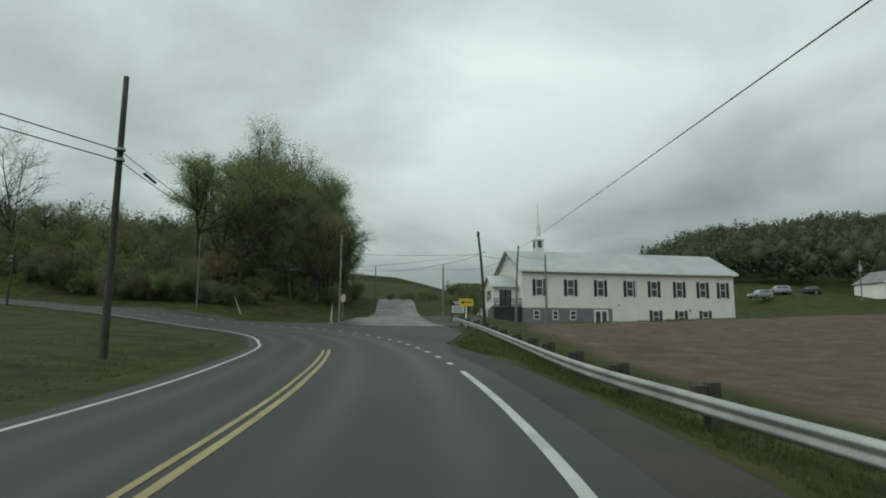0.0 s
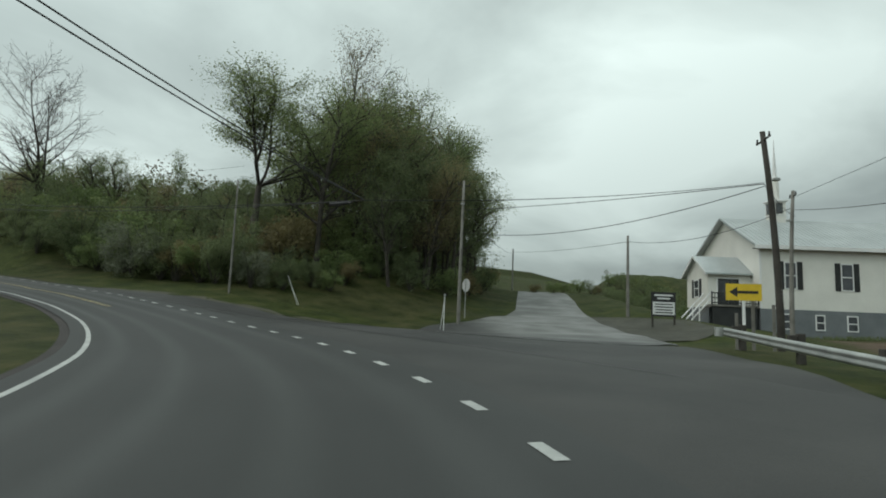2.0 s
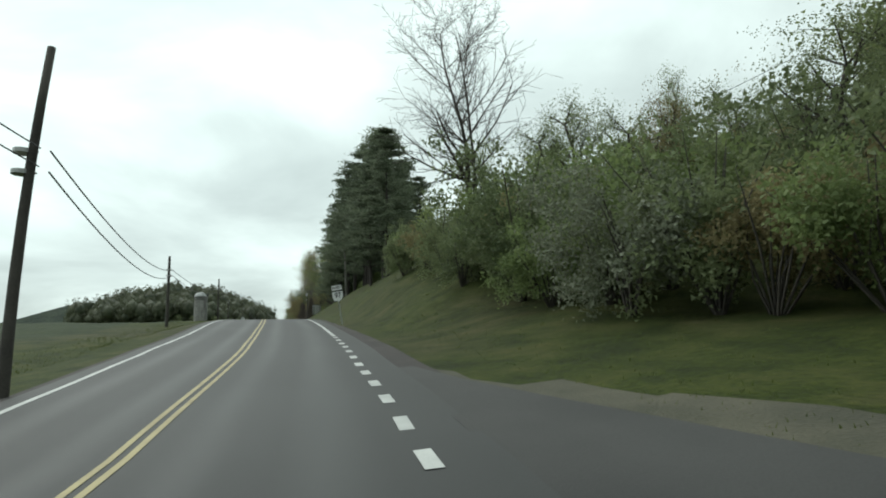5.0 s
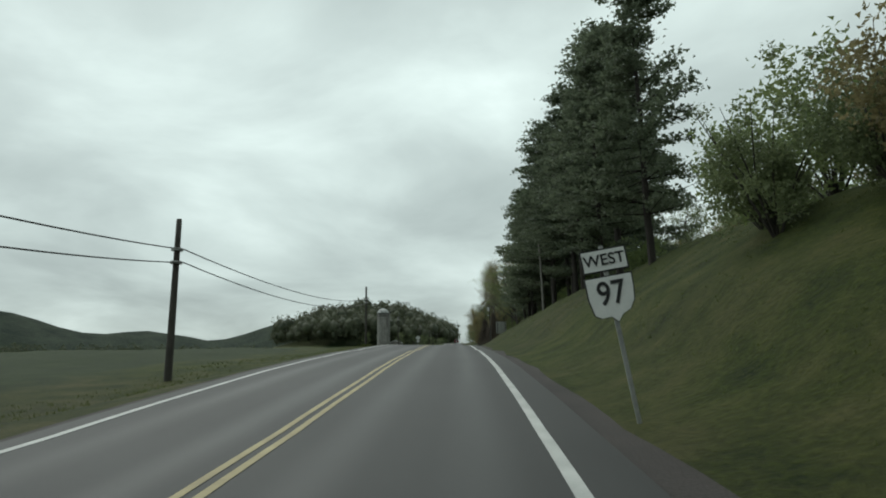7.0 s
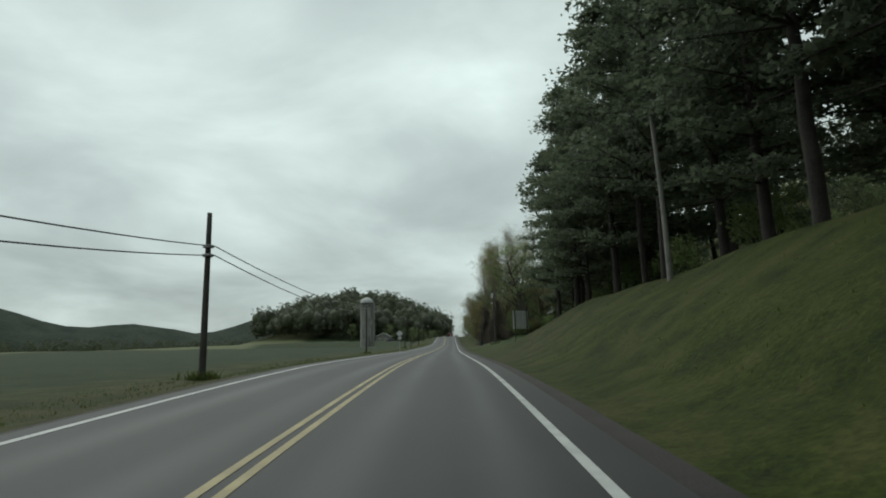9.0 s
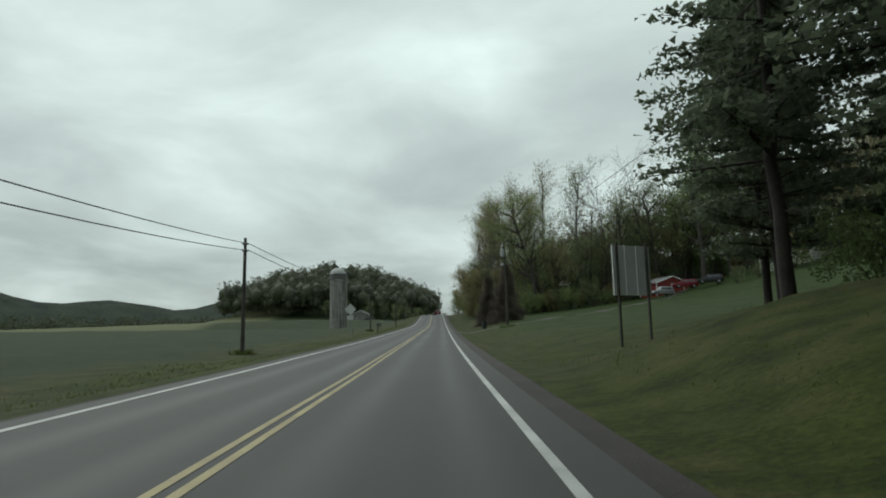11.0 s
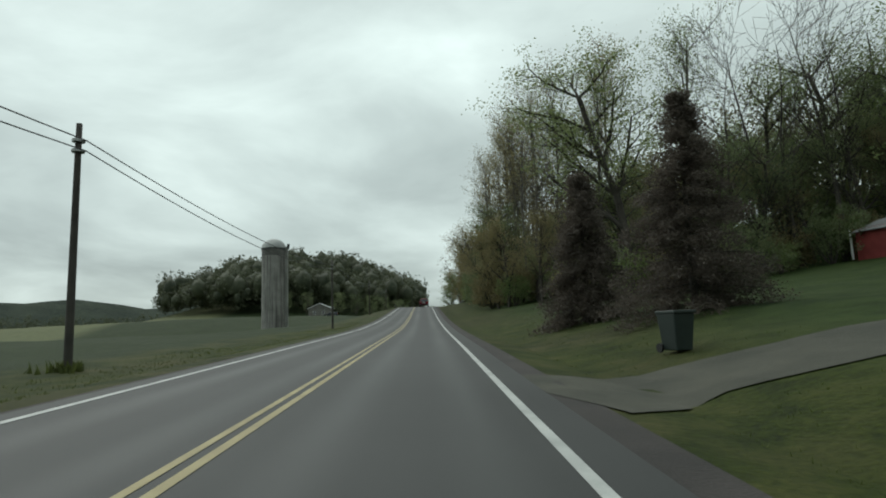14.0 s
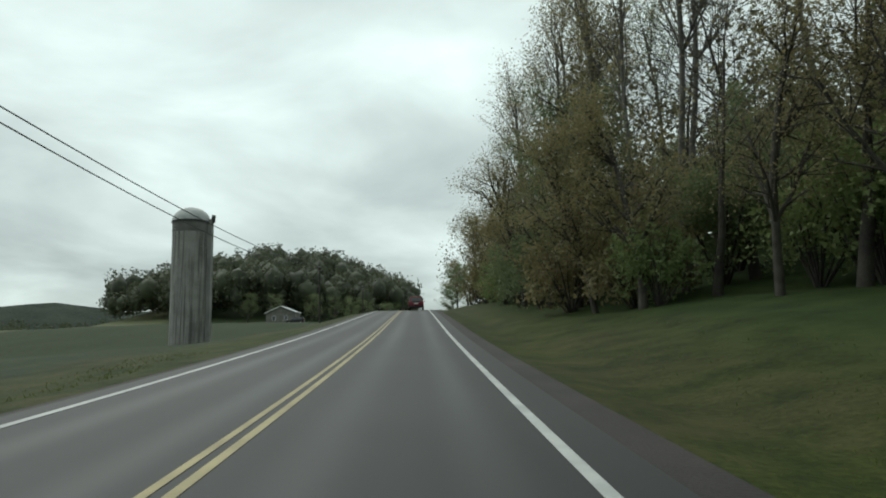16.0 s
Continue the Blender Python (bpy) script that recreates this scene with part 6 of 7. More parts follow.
# roof: two slopes with standing seams
for sgn, name in ((-1, "roof_slope"), (1, "roof_slope")):
    bm = bmesh.new()
    y0, y1 = (-0.45, DEP / 2) if sgn < 0 else (DEP + 0.45, DEP / 2)
    k = (RIDGE - EAVE) / (DEP / 2)
    ze = EAVE - 0.45 * k + 0.06
    prism(bm, [(y0, ze), (y1, RIDGE + 0.06), (y1, RIDGE - 0.06), (y0, ze - 0.12)], "x", -0.5, LEN + 0.5)
    slope = part(name, bm, "metal_roof", church, "pale grey standing-seam metal")
    if sgn < 0:
        bm = bmesh.new()
        for i in range(82):
            x = -0.45 + i * (LEN + 0.9) / 81
            prism(bm, [(y0, ze), (y1, RIDGE + 0.06), (y1, RIDGE + 0.10), (y0, ze + 0.04)], "x", x - 0.012, x + 0.012)
        tagged(part("seams", bm, "metal_roof", slope), kind="stuff")
for name, lo, hi, mat in (("fascia", (-0.5, -0.50, EAVE - 0.40), (LEN + 0.5, -0.44, EAVE - 0.16), "trim"), ("soffit", (-0.48, -0.44, EAVE - 0.37), (LEN + 0.48, 0.0, EAVE - 0.34), "shutter"),
                          ("corner_board", (-0.03, -0.035, FLOOR), (0.1, 0.02, EAVE - 0.35), "trim"), ("corner_board", (LEN - 0.1, -0.035, Z0), (LEN + 0.03, 0.02, EAVE - 0.35), "trim"),
                          ("downpipe", (14.25, -0.1, Z0), (14.35, -0.02, EAVE - 0.35), "trim"), ("wall_lamp", (12.0, -0.16, 3.05), (12.15, -0.02, 3.2), "black"),
                          ("wall_lamp", (21.4, -0.16, 2.75), (21.55, -0.02, 2.5), "black")):
    bm = bmesh.new()
    box(bm, lo, hi, 0.008)
    part(name, bm, mat, church)


def window(parent, x, z0, w, h, y, shutters=True, axis=0):
    """A sash window: frame, two panes, meeting rail, and shutters beside it."""
    def put(bm, x0, x1, a, b, y0, y1):
        if axis == 0:
            box(bm, (x0, y0, a), (x1, y1, b), 0.006)
        else:
            box(bm, (y0, -x1, a), (y1, -x0, b), 0.006)
        return bm
    bm = bmesh.new()
    t = 0.07
    for q in ((x - w / 2, x - w / 2 + t, z0, z0 + h), (x + w / 2 - t, x + w / 2, z0, z0 + h), (x - w / 2 + t, x + w / 2 - t, z0, z0 + t), (x - w / 2 + t, x + w / 2 - t, z0 + h - t, z0 + h),
              (x - w / 2 + t, x + w / 2 - t, z0 + h / 2 - 0.03, z0 + h / 2 + 0.03)):
        put(bm, *q, y - 0.06, y + 0.02)
    win = part("window", bm, "trim", parent, "white sash window")
    for a, b in ((z0 + t, z0 + h / 2 - 0.03), (z0 + h / 2 + 0.03, z0 + h - t)):
        part("pane", put(bmesh.new(), x - w / 2 + t - 0.01, x + w / 2 - t + 0.01, a - 0.01, b + 0.01, y - 0.035, y - 0.022), "glass_dark", win)
    if shutters:
        for k in (-1, 1):
            c = x + k * (w / 2 + 0.22)
            bm = bmesh.new()
            put(bm, c - 0.19, c + 0.19, z0 - 0.02, z0 + h + 0.02, y - 0.05, y - 0.015)
            sh_ = part("shutter", bm, "shutter", parent, "black louvred shutter")
            bm = bmesh.new()
            for i in range(10):
                zz = z0 + 0.08 + i * (h - 0.12) / 10
                put(bm, c - 0.14, c + 0.14, zz, zz + 0.05, y - 0.062, y - 0.048)
            part("louvre", bm, "shutter", sh_)
    return win


for x in (2.1, 6.0, 9.8, 13.6, 16.8, 20.2, 23.4, 26.2):
    window(church, x, 4.05, 0.86, 1.75, 0.0)
for x in (16.9, 20.3, 23.6):
    window(church, x, 1.2, 0.86, 1.4, 0.0)
for x, w in ((1.7, 0.75), (4.0, 0.65), (6.2, 0.75)):
    window(church, x, 1.5, w, 1.0, -0.05, False)


def door(parent, x, z0, w, h, y, mat, glass, name="door"):
    bm = bmesh.new()
    t = 0.09
    for q in ((x - w / 2 - t, x - w / 2), (x + w / 2, x + w / 2 + t)):
        box(bm, (q[0], y - 0.07, z0), (q[1], y + 0.02, z0 + h + t), 0.006)
    box(bm, (x - w / 2, y - 0.07, z0 + h), (x + w / 2, y + 0.02, z0 + h + t), 0.006)
    fr = part("door_frame", bm, "trim", parent, "white door frame")
    leaves = 2 if w > 1.3 else 1
    for k in range(leaves):
        a, b = x - w / 2 + w * k / leaves, x - w / 2 + w * (k + 1) / leaves
        bm = bmesh.new()
        if glass:
            for q in ((a + 0.01, a + 0.1, z0, z0 + h), (b - 0.1, b - 0.01, z0, z0 + h), (a + 0.1, b - 0.1, z0, z0 + 0.22), (a + 0.1, b - 0.1, z0 + h - 0.1, z0 + h)):
                box(bm, (q[0], y - 0.05, q[2]), (q[1], y - 0.01, q[3]), 0.004)
        else:
            box(bm, (a + 0.01, y - 0.05, z0), (b - 0.01, y - 0.01, z0 + h), 0.006)
            for zz in (0.25, 1.15):
                box(bm, (a + 0.14, y - 0.058, z0 + zz), (b - 0.14, y - 0.048, z0 + zz + 0.65), 0.004)
        lf = part(name, bm, mat, fr)
        if glass:
            bm = bmesh.new()
            box(bm, (a + 0.09, y - 0.035, z0 + 0.2), (b - 0.09, y - 0.025, z0 + h - 0.09))
            part("pane", bm, "glass_dark", fr)
        bm = bmesh.new()
        hx = b - 0.08 if k == 0 else a + 0.08
        tube(bm, (hx, y - 0.1, z0 + 0.95), (hx, y - 0.05, z0 + 0.95), 0.03, 0.03, 8)
        part("handle", bm, "galvanised", fr, "metal handle")


door(church, 9.75, 0.92, 1.6, 1.62, -0.05, "trim", True)
door(church, 21.85, 1.05, 0.85, 1.55, 0.0, "trim", False)
# steeple
SX, SY = 4.0, DEP / 2
bm = bmesh.new()
box(bm, (SX - 0.53, SY - 0.53, RIDGE - 0.9), (SX + 0.53, SY + 0.53, RIDGE + 1.35), 0.02)
part("steeple_base", bm, "siding", church, "white boarded steeple base")
for lo, hi, w in ((1.35, 1.47, 0.14), (0.32, 0.38, 0.05)):
    bm = bmesh.new()
    box(bm, (SX - 0.53 - w, SY - 0.53 - w, RIDGE + lo), (SX + 0.53 + w, SY + 0.53 + w, RIDGE + hi), 0.02)
    part("cornice", bm, "trim", church)
for k in range(2):
    bm = bmesh.new()
    lo, hi = ((SX - 0.26, SY - 0.57), (SX + 0.26, SY - 0.52)) if k == 0 else ((SX - 0.57, SY - 0.34), (SX - 0.52, SY + 0.34))
    box(bm, (*lo, RIDGE + 0.48), (*hi, RIDGE + 1.25), 0.01)
    louvre = part("louvre_panel", bm, "shutter", church, "dark louvred opening")
    for i in range(7):
        bm = bmesh.new()
        z = RIDGE + 0.53 + i * 0.1
        box(bm, (lo[0] + (0 if k else 0.04) - 0.02 * k, lo[1] - (0 if k else 0.02) + 0.04 * k, z), (hi[0] - (0 if k else 0.04), hi[1] - 0.04 * k, z + 0.05))
        part("slat", bm, "block", louvre)
bm = bmesh.new()
tube(bm, (SX, SY, RIDGE + 1.47), (SX, SY, RIDGE + 3.1), 0.32, 0.27, 8)
part("belfry", bm, "siding", church, "white eight-sided belfry")
bm = bmesh.new()
tube(bm, (SX, SY, RIDGE + 3.1), (SX, SY, RIDGE + 3.2), 0.30, 0.30, 8)
part("cornice", bm, "trim", church)
bm = bmesh.new()
tube(bm, (SX, SY, RIDGE + 3.2), (SX, SY, RIDGE + 6.1), 0.17, 0.015, 8)
part("spire", bm, "trim", church, "slender white spire")
# entrance wing, deck and stairs at the gable end
WX0, WX1, WY0, WY1, WZ = -3.1, 0.0, 1.3, 5.2, 2.95
bm = bmesh.new()
box(bm, (WX0, WY0, WZ - 0.1), (WX1 + 0.02, WY1, WZ + 2.2))
prism(bm, [(WY0, WZ + 2.2), (WY1, WZ + 2.2), ((WY0 + WY1) / 2, WZ + 3.3)], "x", WX0, WX1)
part("entrance_wing", bm, "siding", church, "white entrance wing")
part("wing_siding", board_wall(WX0, WX1, WZ - 0.1, WZ + 2.1, WY0 - 0.004), "siding", church, "white lapped siding")
bm = bmesh.new()
box(bm, (WX0 + 0.1, WY0 + 0.1, -0.3), (WX1 + 0.01, WY1 - 0.1, WZ - 0.1))
part("wing_base", bm, "block", church, "grey block base")
for sgn in (-1, 1):
    bm = bmesh.new()
    ym, ye = (WY0 + WY1) / 2, WY0 - 0.4 if sgn < 0 else WY1 + 0.4
    prism(bm, [(ye, WZ + 2.08), (ym, WZ + 3.40), (ym, WZ + 3.29), (ye, WZ + 1.97)], "x", WX0 - 0.3, WX1 - 0.02)
    part("wing_roof", bm, "metal_roof", church, "pale grey metal roof")
    bm = bmesh.new()
    prism(bm, [(ye, WZ + 2.10), (ym, WZ + 3.42), (ym, WZ + 3.26), (ye, WZ + 1.93)], "x", WX0 - 0.33, WX0 - 0.30)
    part("bargeboard", bm, "trim", church)
wing = new("wing_front")
wing.parent = church
wing.matrix_local = Matrix.Translation((WX0, (WY0 + WY1) / 2, 0)) @ Matrix.Rotation(radians(-90), 4, "Z")
window(wing, 0.0, WZ + 0.55, 0.9, 1.2, 0.0)
door(church, -1.65, WZ, 1.5, 1.72, WY0, "shutter", True)
# deck along the wing, with steps down to the drive
DX0, DX1, DY = WX0 - 0.3, -0.1, WY0 - 1.3
bm = bmesh.new()
box(bm, (DX0, DY, WZ - 0.15), (DX1, WY0, WZ - 0.02), 0.01)
part("deck", bm, "grey_wood", church, "grey timber deck")
bm = bmesh.new()
box(bm, (DX0 + 0.1, DY + 0.1, -0.3), (DX1 - 0.1, DY + 0.15, WZ - 0.15))
part("deck_skirt", bm, "shutter", church, "dark deck skirting")
for zz in (0.74, 0.42, 0.12):
    bm = bmesh.new()
    box(bm, (DX0, DY - 0.03, WZ + zz - 0.07), (DX1, DY + 0.03, WZ + zz), 0.01)
    part("handrail", bm, "shutter", church, "dark deck handrail")
for i in range(17):
    bm = bmesh.new()
    x, w = DX0 + 0.05 + i * (DX1 - DX0 - 0.1) / 16, 0.045 if i % 8 == 0 else 0.018
    box(bm, (x - w, DY - 0.025, WZ - 0.05), (x + w, DY + 0.025, WZ + (0.8 if i % 8 == 0 else 0.72)))
    part("baluster", bm, "shutter", church)
for k in (DY + 0.1, DY + 1.3):
    for up in (0.7, 0.3):
        bm = bmesh.new()
        tube(bm, (DX0, k, WZ + up), (DX0 - 2.0, k, up + 0.9), 0.045, 0.045, 8)
        part("stair_rail", bm, "trim", church, "white sloping stair rail")
    for f in (0.4, 0.98):
        bm = bmesh.new()
        x, z = DX0 - 2.0 * f, WZ * (1 - f) + 0.9 * f
        box(bm, (x - 0.035, k - 0.045, -0.3), (x + 0.035, k + 0.045, z + 0.74), 0.006)
        part("stair_post", bm, "trim", church)
for i in range(12):
    bm = bmesh.new()
    x, zz = DX0 - i * 0.17, WZ - 0.17 - i * 0.165
    box(bm, (x - 0.21, DY + 0.1, zz - 0.06), (x, DY + 1.3, zz), 0.006)
    part("tread", bm, "grey_wood", church)

# reader board by the side road
sx, sy = 22.9, 14.6
s9 = thing("church_sign", pose(sx, sy, gz(sx, sy), 0, 0, -62) @ Matrix.Diagonal((0.8, 0.8, 0.8, 1)), "dark framed reader board on posts beside the drive", "notice board")
for k in (-0.95, 0.95):
    bm = bmesh.new()
    box(bm, (k - 0.07, -0.07, -0.3), (k + 0.07, 0.07, 2.9), 0.01)
    part("post", bm, "pole_wood", s9)
bm = bmesh.new()
box(bm, (-1.05, -0.08, 0.85), (1.05, 0.08, 2.95), 0.02)
fr9 = part("frame", bm, "black", s9, "black frame")
bm = bmesh.new()
box(bm, (-0.95, -0.1, 1.0), (0.95, -0.075, 2.1), 0.005)
part("reader_panel", bm, "sign_white", fr9, "white reader panel")
for i, (w, zz) in enumerate(((0.75, 1.9), (0.8, 1.66), (0.7, 1.42), (0.78, 1.18))):
    bm = bmesh.new()
    box(bm, (-w, -0.106, zz - 0.05), (w, -0.098, zz + 0.05))
    part("text_bar", bm, "black", fr9)
for w, zz in ((0.8, 2.68), (0.55, 2.4)):
    bm = bmesh.new()
    box(bm, (-w, -0.092, zz - 0.07), (w, -0.078, zz + 0.07))
    part("text_bar", bm, "sign_white", fr9)


# ---- silo ----
SLX, SLY = -34.4, 343.5
silo = thing("silo", pose(SLX, SLY, gz(SLX, SLY) - 0.2), "weathered concrete stave silo with a domed metal cap", "silo")
SR, SH = 2.7, 33.6 - gz(SLX, SLY)
bm = bmesh.new()
seg, rows_ = 36, 24
tube(bm, (0, 0, -0.3), (0, 0, SH - 2.6), SR, SR, seg, False)
part("stave_wall", bm, "staves", silo, "stained grey concrete staves", True)
for j in range(1, rows_):
    bm = bmesh.new()
    z = (SH - 2.6) * j / rows_
    tube(bm, (0, 0, z - 0.012), (0, 0, z + 0.012), SR + 0.02, SR + 0.02, seg, False)
    part("hoop", bm, "concrete", silo, "rusty steel hoop")
bm = bmesh.new()
r = bmesh.ops.create_uvsphere(bm, u_segments=32, v_segments=14, radius=SR + 0.12)
bmesh.ops.delete(bm, geom=[v for v in bm.verts if v.co.z < -0.05], context="VERTS")
bmesh.ops.transform(bm, matrix=Matrix.Translation((0, 0, SH - 2.6)) @ Matrix.Diagonal((1, 1, 0.85, 1)), verts=bm.verts[:])
part("dome", bm, "silo_dome", silo, "pale metal dome", True)
bm = bmesh.new()
tube(bm, (0, 0, SH - 4.3), (0, 0, SH - 2.6), SR + 0.03, SR + 0.03, seg, False)
part("dark_course", bm, "stained_concrete", silo, "blackened top courses", True)
bm = bmesh.new()
tube(bm, (0, 0, SH - 2.75), (0, 0, SH - 2.5), SR + 0.16, SR + 0.16, seg, False)
part("rim", bm, "shutter", silo, "dark band under the dome", True)
bm = bmesh.new()
box(bm, (SR - 0.1, -0.5, 0.2), (SR + 0.55, 0.5, SH - 2.2), 0.05)
part("chute", bm, "concrete", silo, "grey unloading chute")
bm = bmesh.new()
tube(bm, (SR + 0.55, 0, SH - 2.6), (SR + 0.7, 0, SH - 1.5), 0.35, 0.3, 10)
part("chute_hood", bm, "shutter", silo, "dark hood on the chute")
for i in range(40):
    bm = bmesh.new()
    a = -2.2
    z = 1 + i * 0.45
    tube(bm, (math.cos(a) * (SR + 0.15) - 0.2, math.sin(a) * (SR + 0.15), z), (math.cos(a) * (SR + 0.15) + 0.2, math.sin(a) * (SR + 0.15), z), 0.015, 0.015, 5)
    if z < SH - 3:
        part("rung", bm, "galvanised", silo)
    else:
        bm.free()


# ---- shed, houses ----
def gable_house(name, m, w, d, wall_h, ridge_h, wall_mat, roof_mat, label, category, over=0.35):
    """A plain building: front gable faces local -y."""
    ob = thing(name, m, label, category)
    bm = bmesh.new()
    box(bm, (0, 0, -0.5), (w, d, wall_h))
    prism(bm, [(0, wall_h), (w, wall_h), (w / 2, ridge_h - 0.05)], "y", 0, d)
    part("wall", bm, wall_mat, ob)
    k = (ridge_h - wall_h) / (w / 2)
    for s in (-1, 1):
        bm = bmesh.new()
        xe = -over if s < 0 else w + over
        prism(bm, [(xe, wall_h - over * k + 0.1), (w / 2, ridge_h + 0.1), (w / 2, ridge_h), (xe, wall_h - over * k)], "y", -over, d + over)
        part("roof", bm, roof_mat, ob)
        bm = bmesh.new()
        prism(bm, [(xe, wall_h - over * k + 0.09), (w / 2, ridge_h + 0.09), (w / 2, ridge_h - 0.09), (xe, wall_h - over * k - 0.09)], "y", -over - 0.04, -over)
        part("bargeboard", bm, "trim", ob, "white bargeboard")
    return ob


shed = gable_house("shed", pose(44.4, 256.8, gz(46, 258) - 0.25, 0, 0, 11), 7.2, 5.8, 2.7, 4.0, "barn_red", "shingle", "red wooden shed with white trim and a grey roof", "shed")
for x0, x1, y0, y1, z0, z1, nm in ((-0.05, 0.1, -0.05, 0.1, 0, 3.0, "corner_board"), (7.9, 8.05, -0.05, 0.1, 0, 3.0, "corner_board"), (-0.05, 0.1, 6.3, 6.45, 0, 3.0, "corner_board")):
    bm = bmesh.new()
    box(bm, (x0, y0, z0), (x1, y1, z1), 0.01)
    part(nm, bm, "trim", shed, "white corner board")
bm = bmesh.new()
for q in ((3.3, 3.42, 0, 2.5), (6.1, 6.22, 0, 2.5), (3.42, 6.1, 2.38, 2.5)):
    box(bm, (q[0], -0.07, q[2]), (q[1], -0.01, q[3]), 0.006)
gd = part("door_frame", bm, "trim", shed, "white garage door frame")
for i in range(4):
    bm = bmesh.new()
    box(bm, (3.44, -0.05, 0.03 + i * 0.585), (6.08, -0.015, 0.6 + i * 0.585), 0.012)
    part("door_panel", bm, "barn_red", gd, "red panel")
for i in range(26):
    bm = bmesh.new()
    box(bm, (-0.02, 0.15 + i * 0.235, 0), (0.004, 0.17 + i * 0.235, 3.05))
    part("batten", bm, "barn_red", shed)

for x, y, k in ((52.5, 240.5, 0.55), (55.0, 238.0, 0.6), (57.5, 236.0, 0.55), (60.0, 233.5, 0.6), (62.5, 231.5, 0.5)):
    plant("bush_b", "hedge", x, y, "dark clipped bush before the house", "hedge", k, group="hedge before the house")
hs = gable_house("house", pose(60.5, 247.5, gz(63, 245), 0, 0, -50), 9.0, 12.0, 5.2, 7.4, "tan_siding", "shingle", "pale two-storey house above the lawn", "house")
hw = new("side_front")
hw.parent = hs
hw.matrix_local = Matrix.Translation((0, 6.0, 0)) @ Matrix.Rotation(radians(-90), 4, "Z")
for x, z0 in ((-4.0, 3.2), (-1.0, 3.2), (2.5, 3.2), (-3.5, 0.9), (2.0, 0.9)):
    window(hw, x, z0, 0.95, 1.3, 0.0, True)
for x, z0 in ((2.2, 3.2), (6.6, 3.2), (2.2, 0.9)):
    window(hs, x, z0, 0.95, 1.3, 0.0, True)
h2 = gable_house("house", pose(92.0, -57.0, gz(92, -53), 0, 0, -70), 9.0, 8.0, 3.0, 5.6, "siding", "shingle", "small white house at the edge of the field", "house")
for x in (2.0, 6.5):
    window(h2, x, 0.9, 0.9, 1.3, 0.0, False)
h3 = gable_house("farm_shed", pose(-38.5, 406.0, gz(-34, 407), 0, 0, 0), 7.5, 6.0, 3.0, 4.6, "grey_wood", "metal_roof", "grey timber farm building under the trees", "farm building")
window(h3, 2.0, 1.0, 0.9, 1.1, 0.0, False)
window(h3, 5.0, 1.0, 0.9, 1.1, 0.0, False)


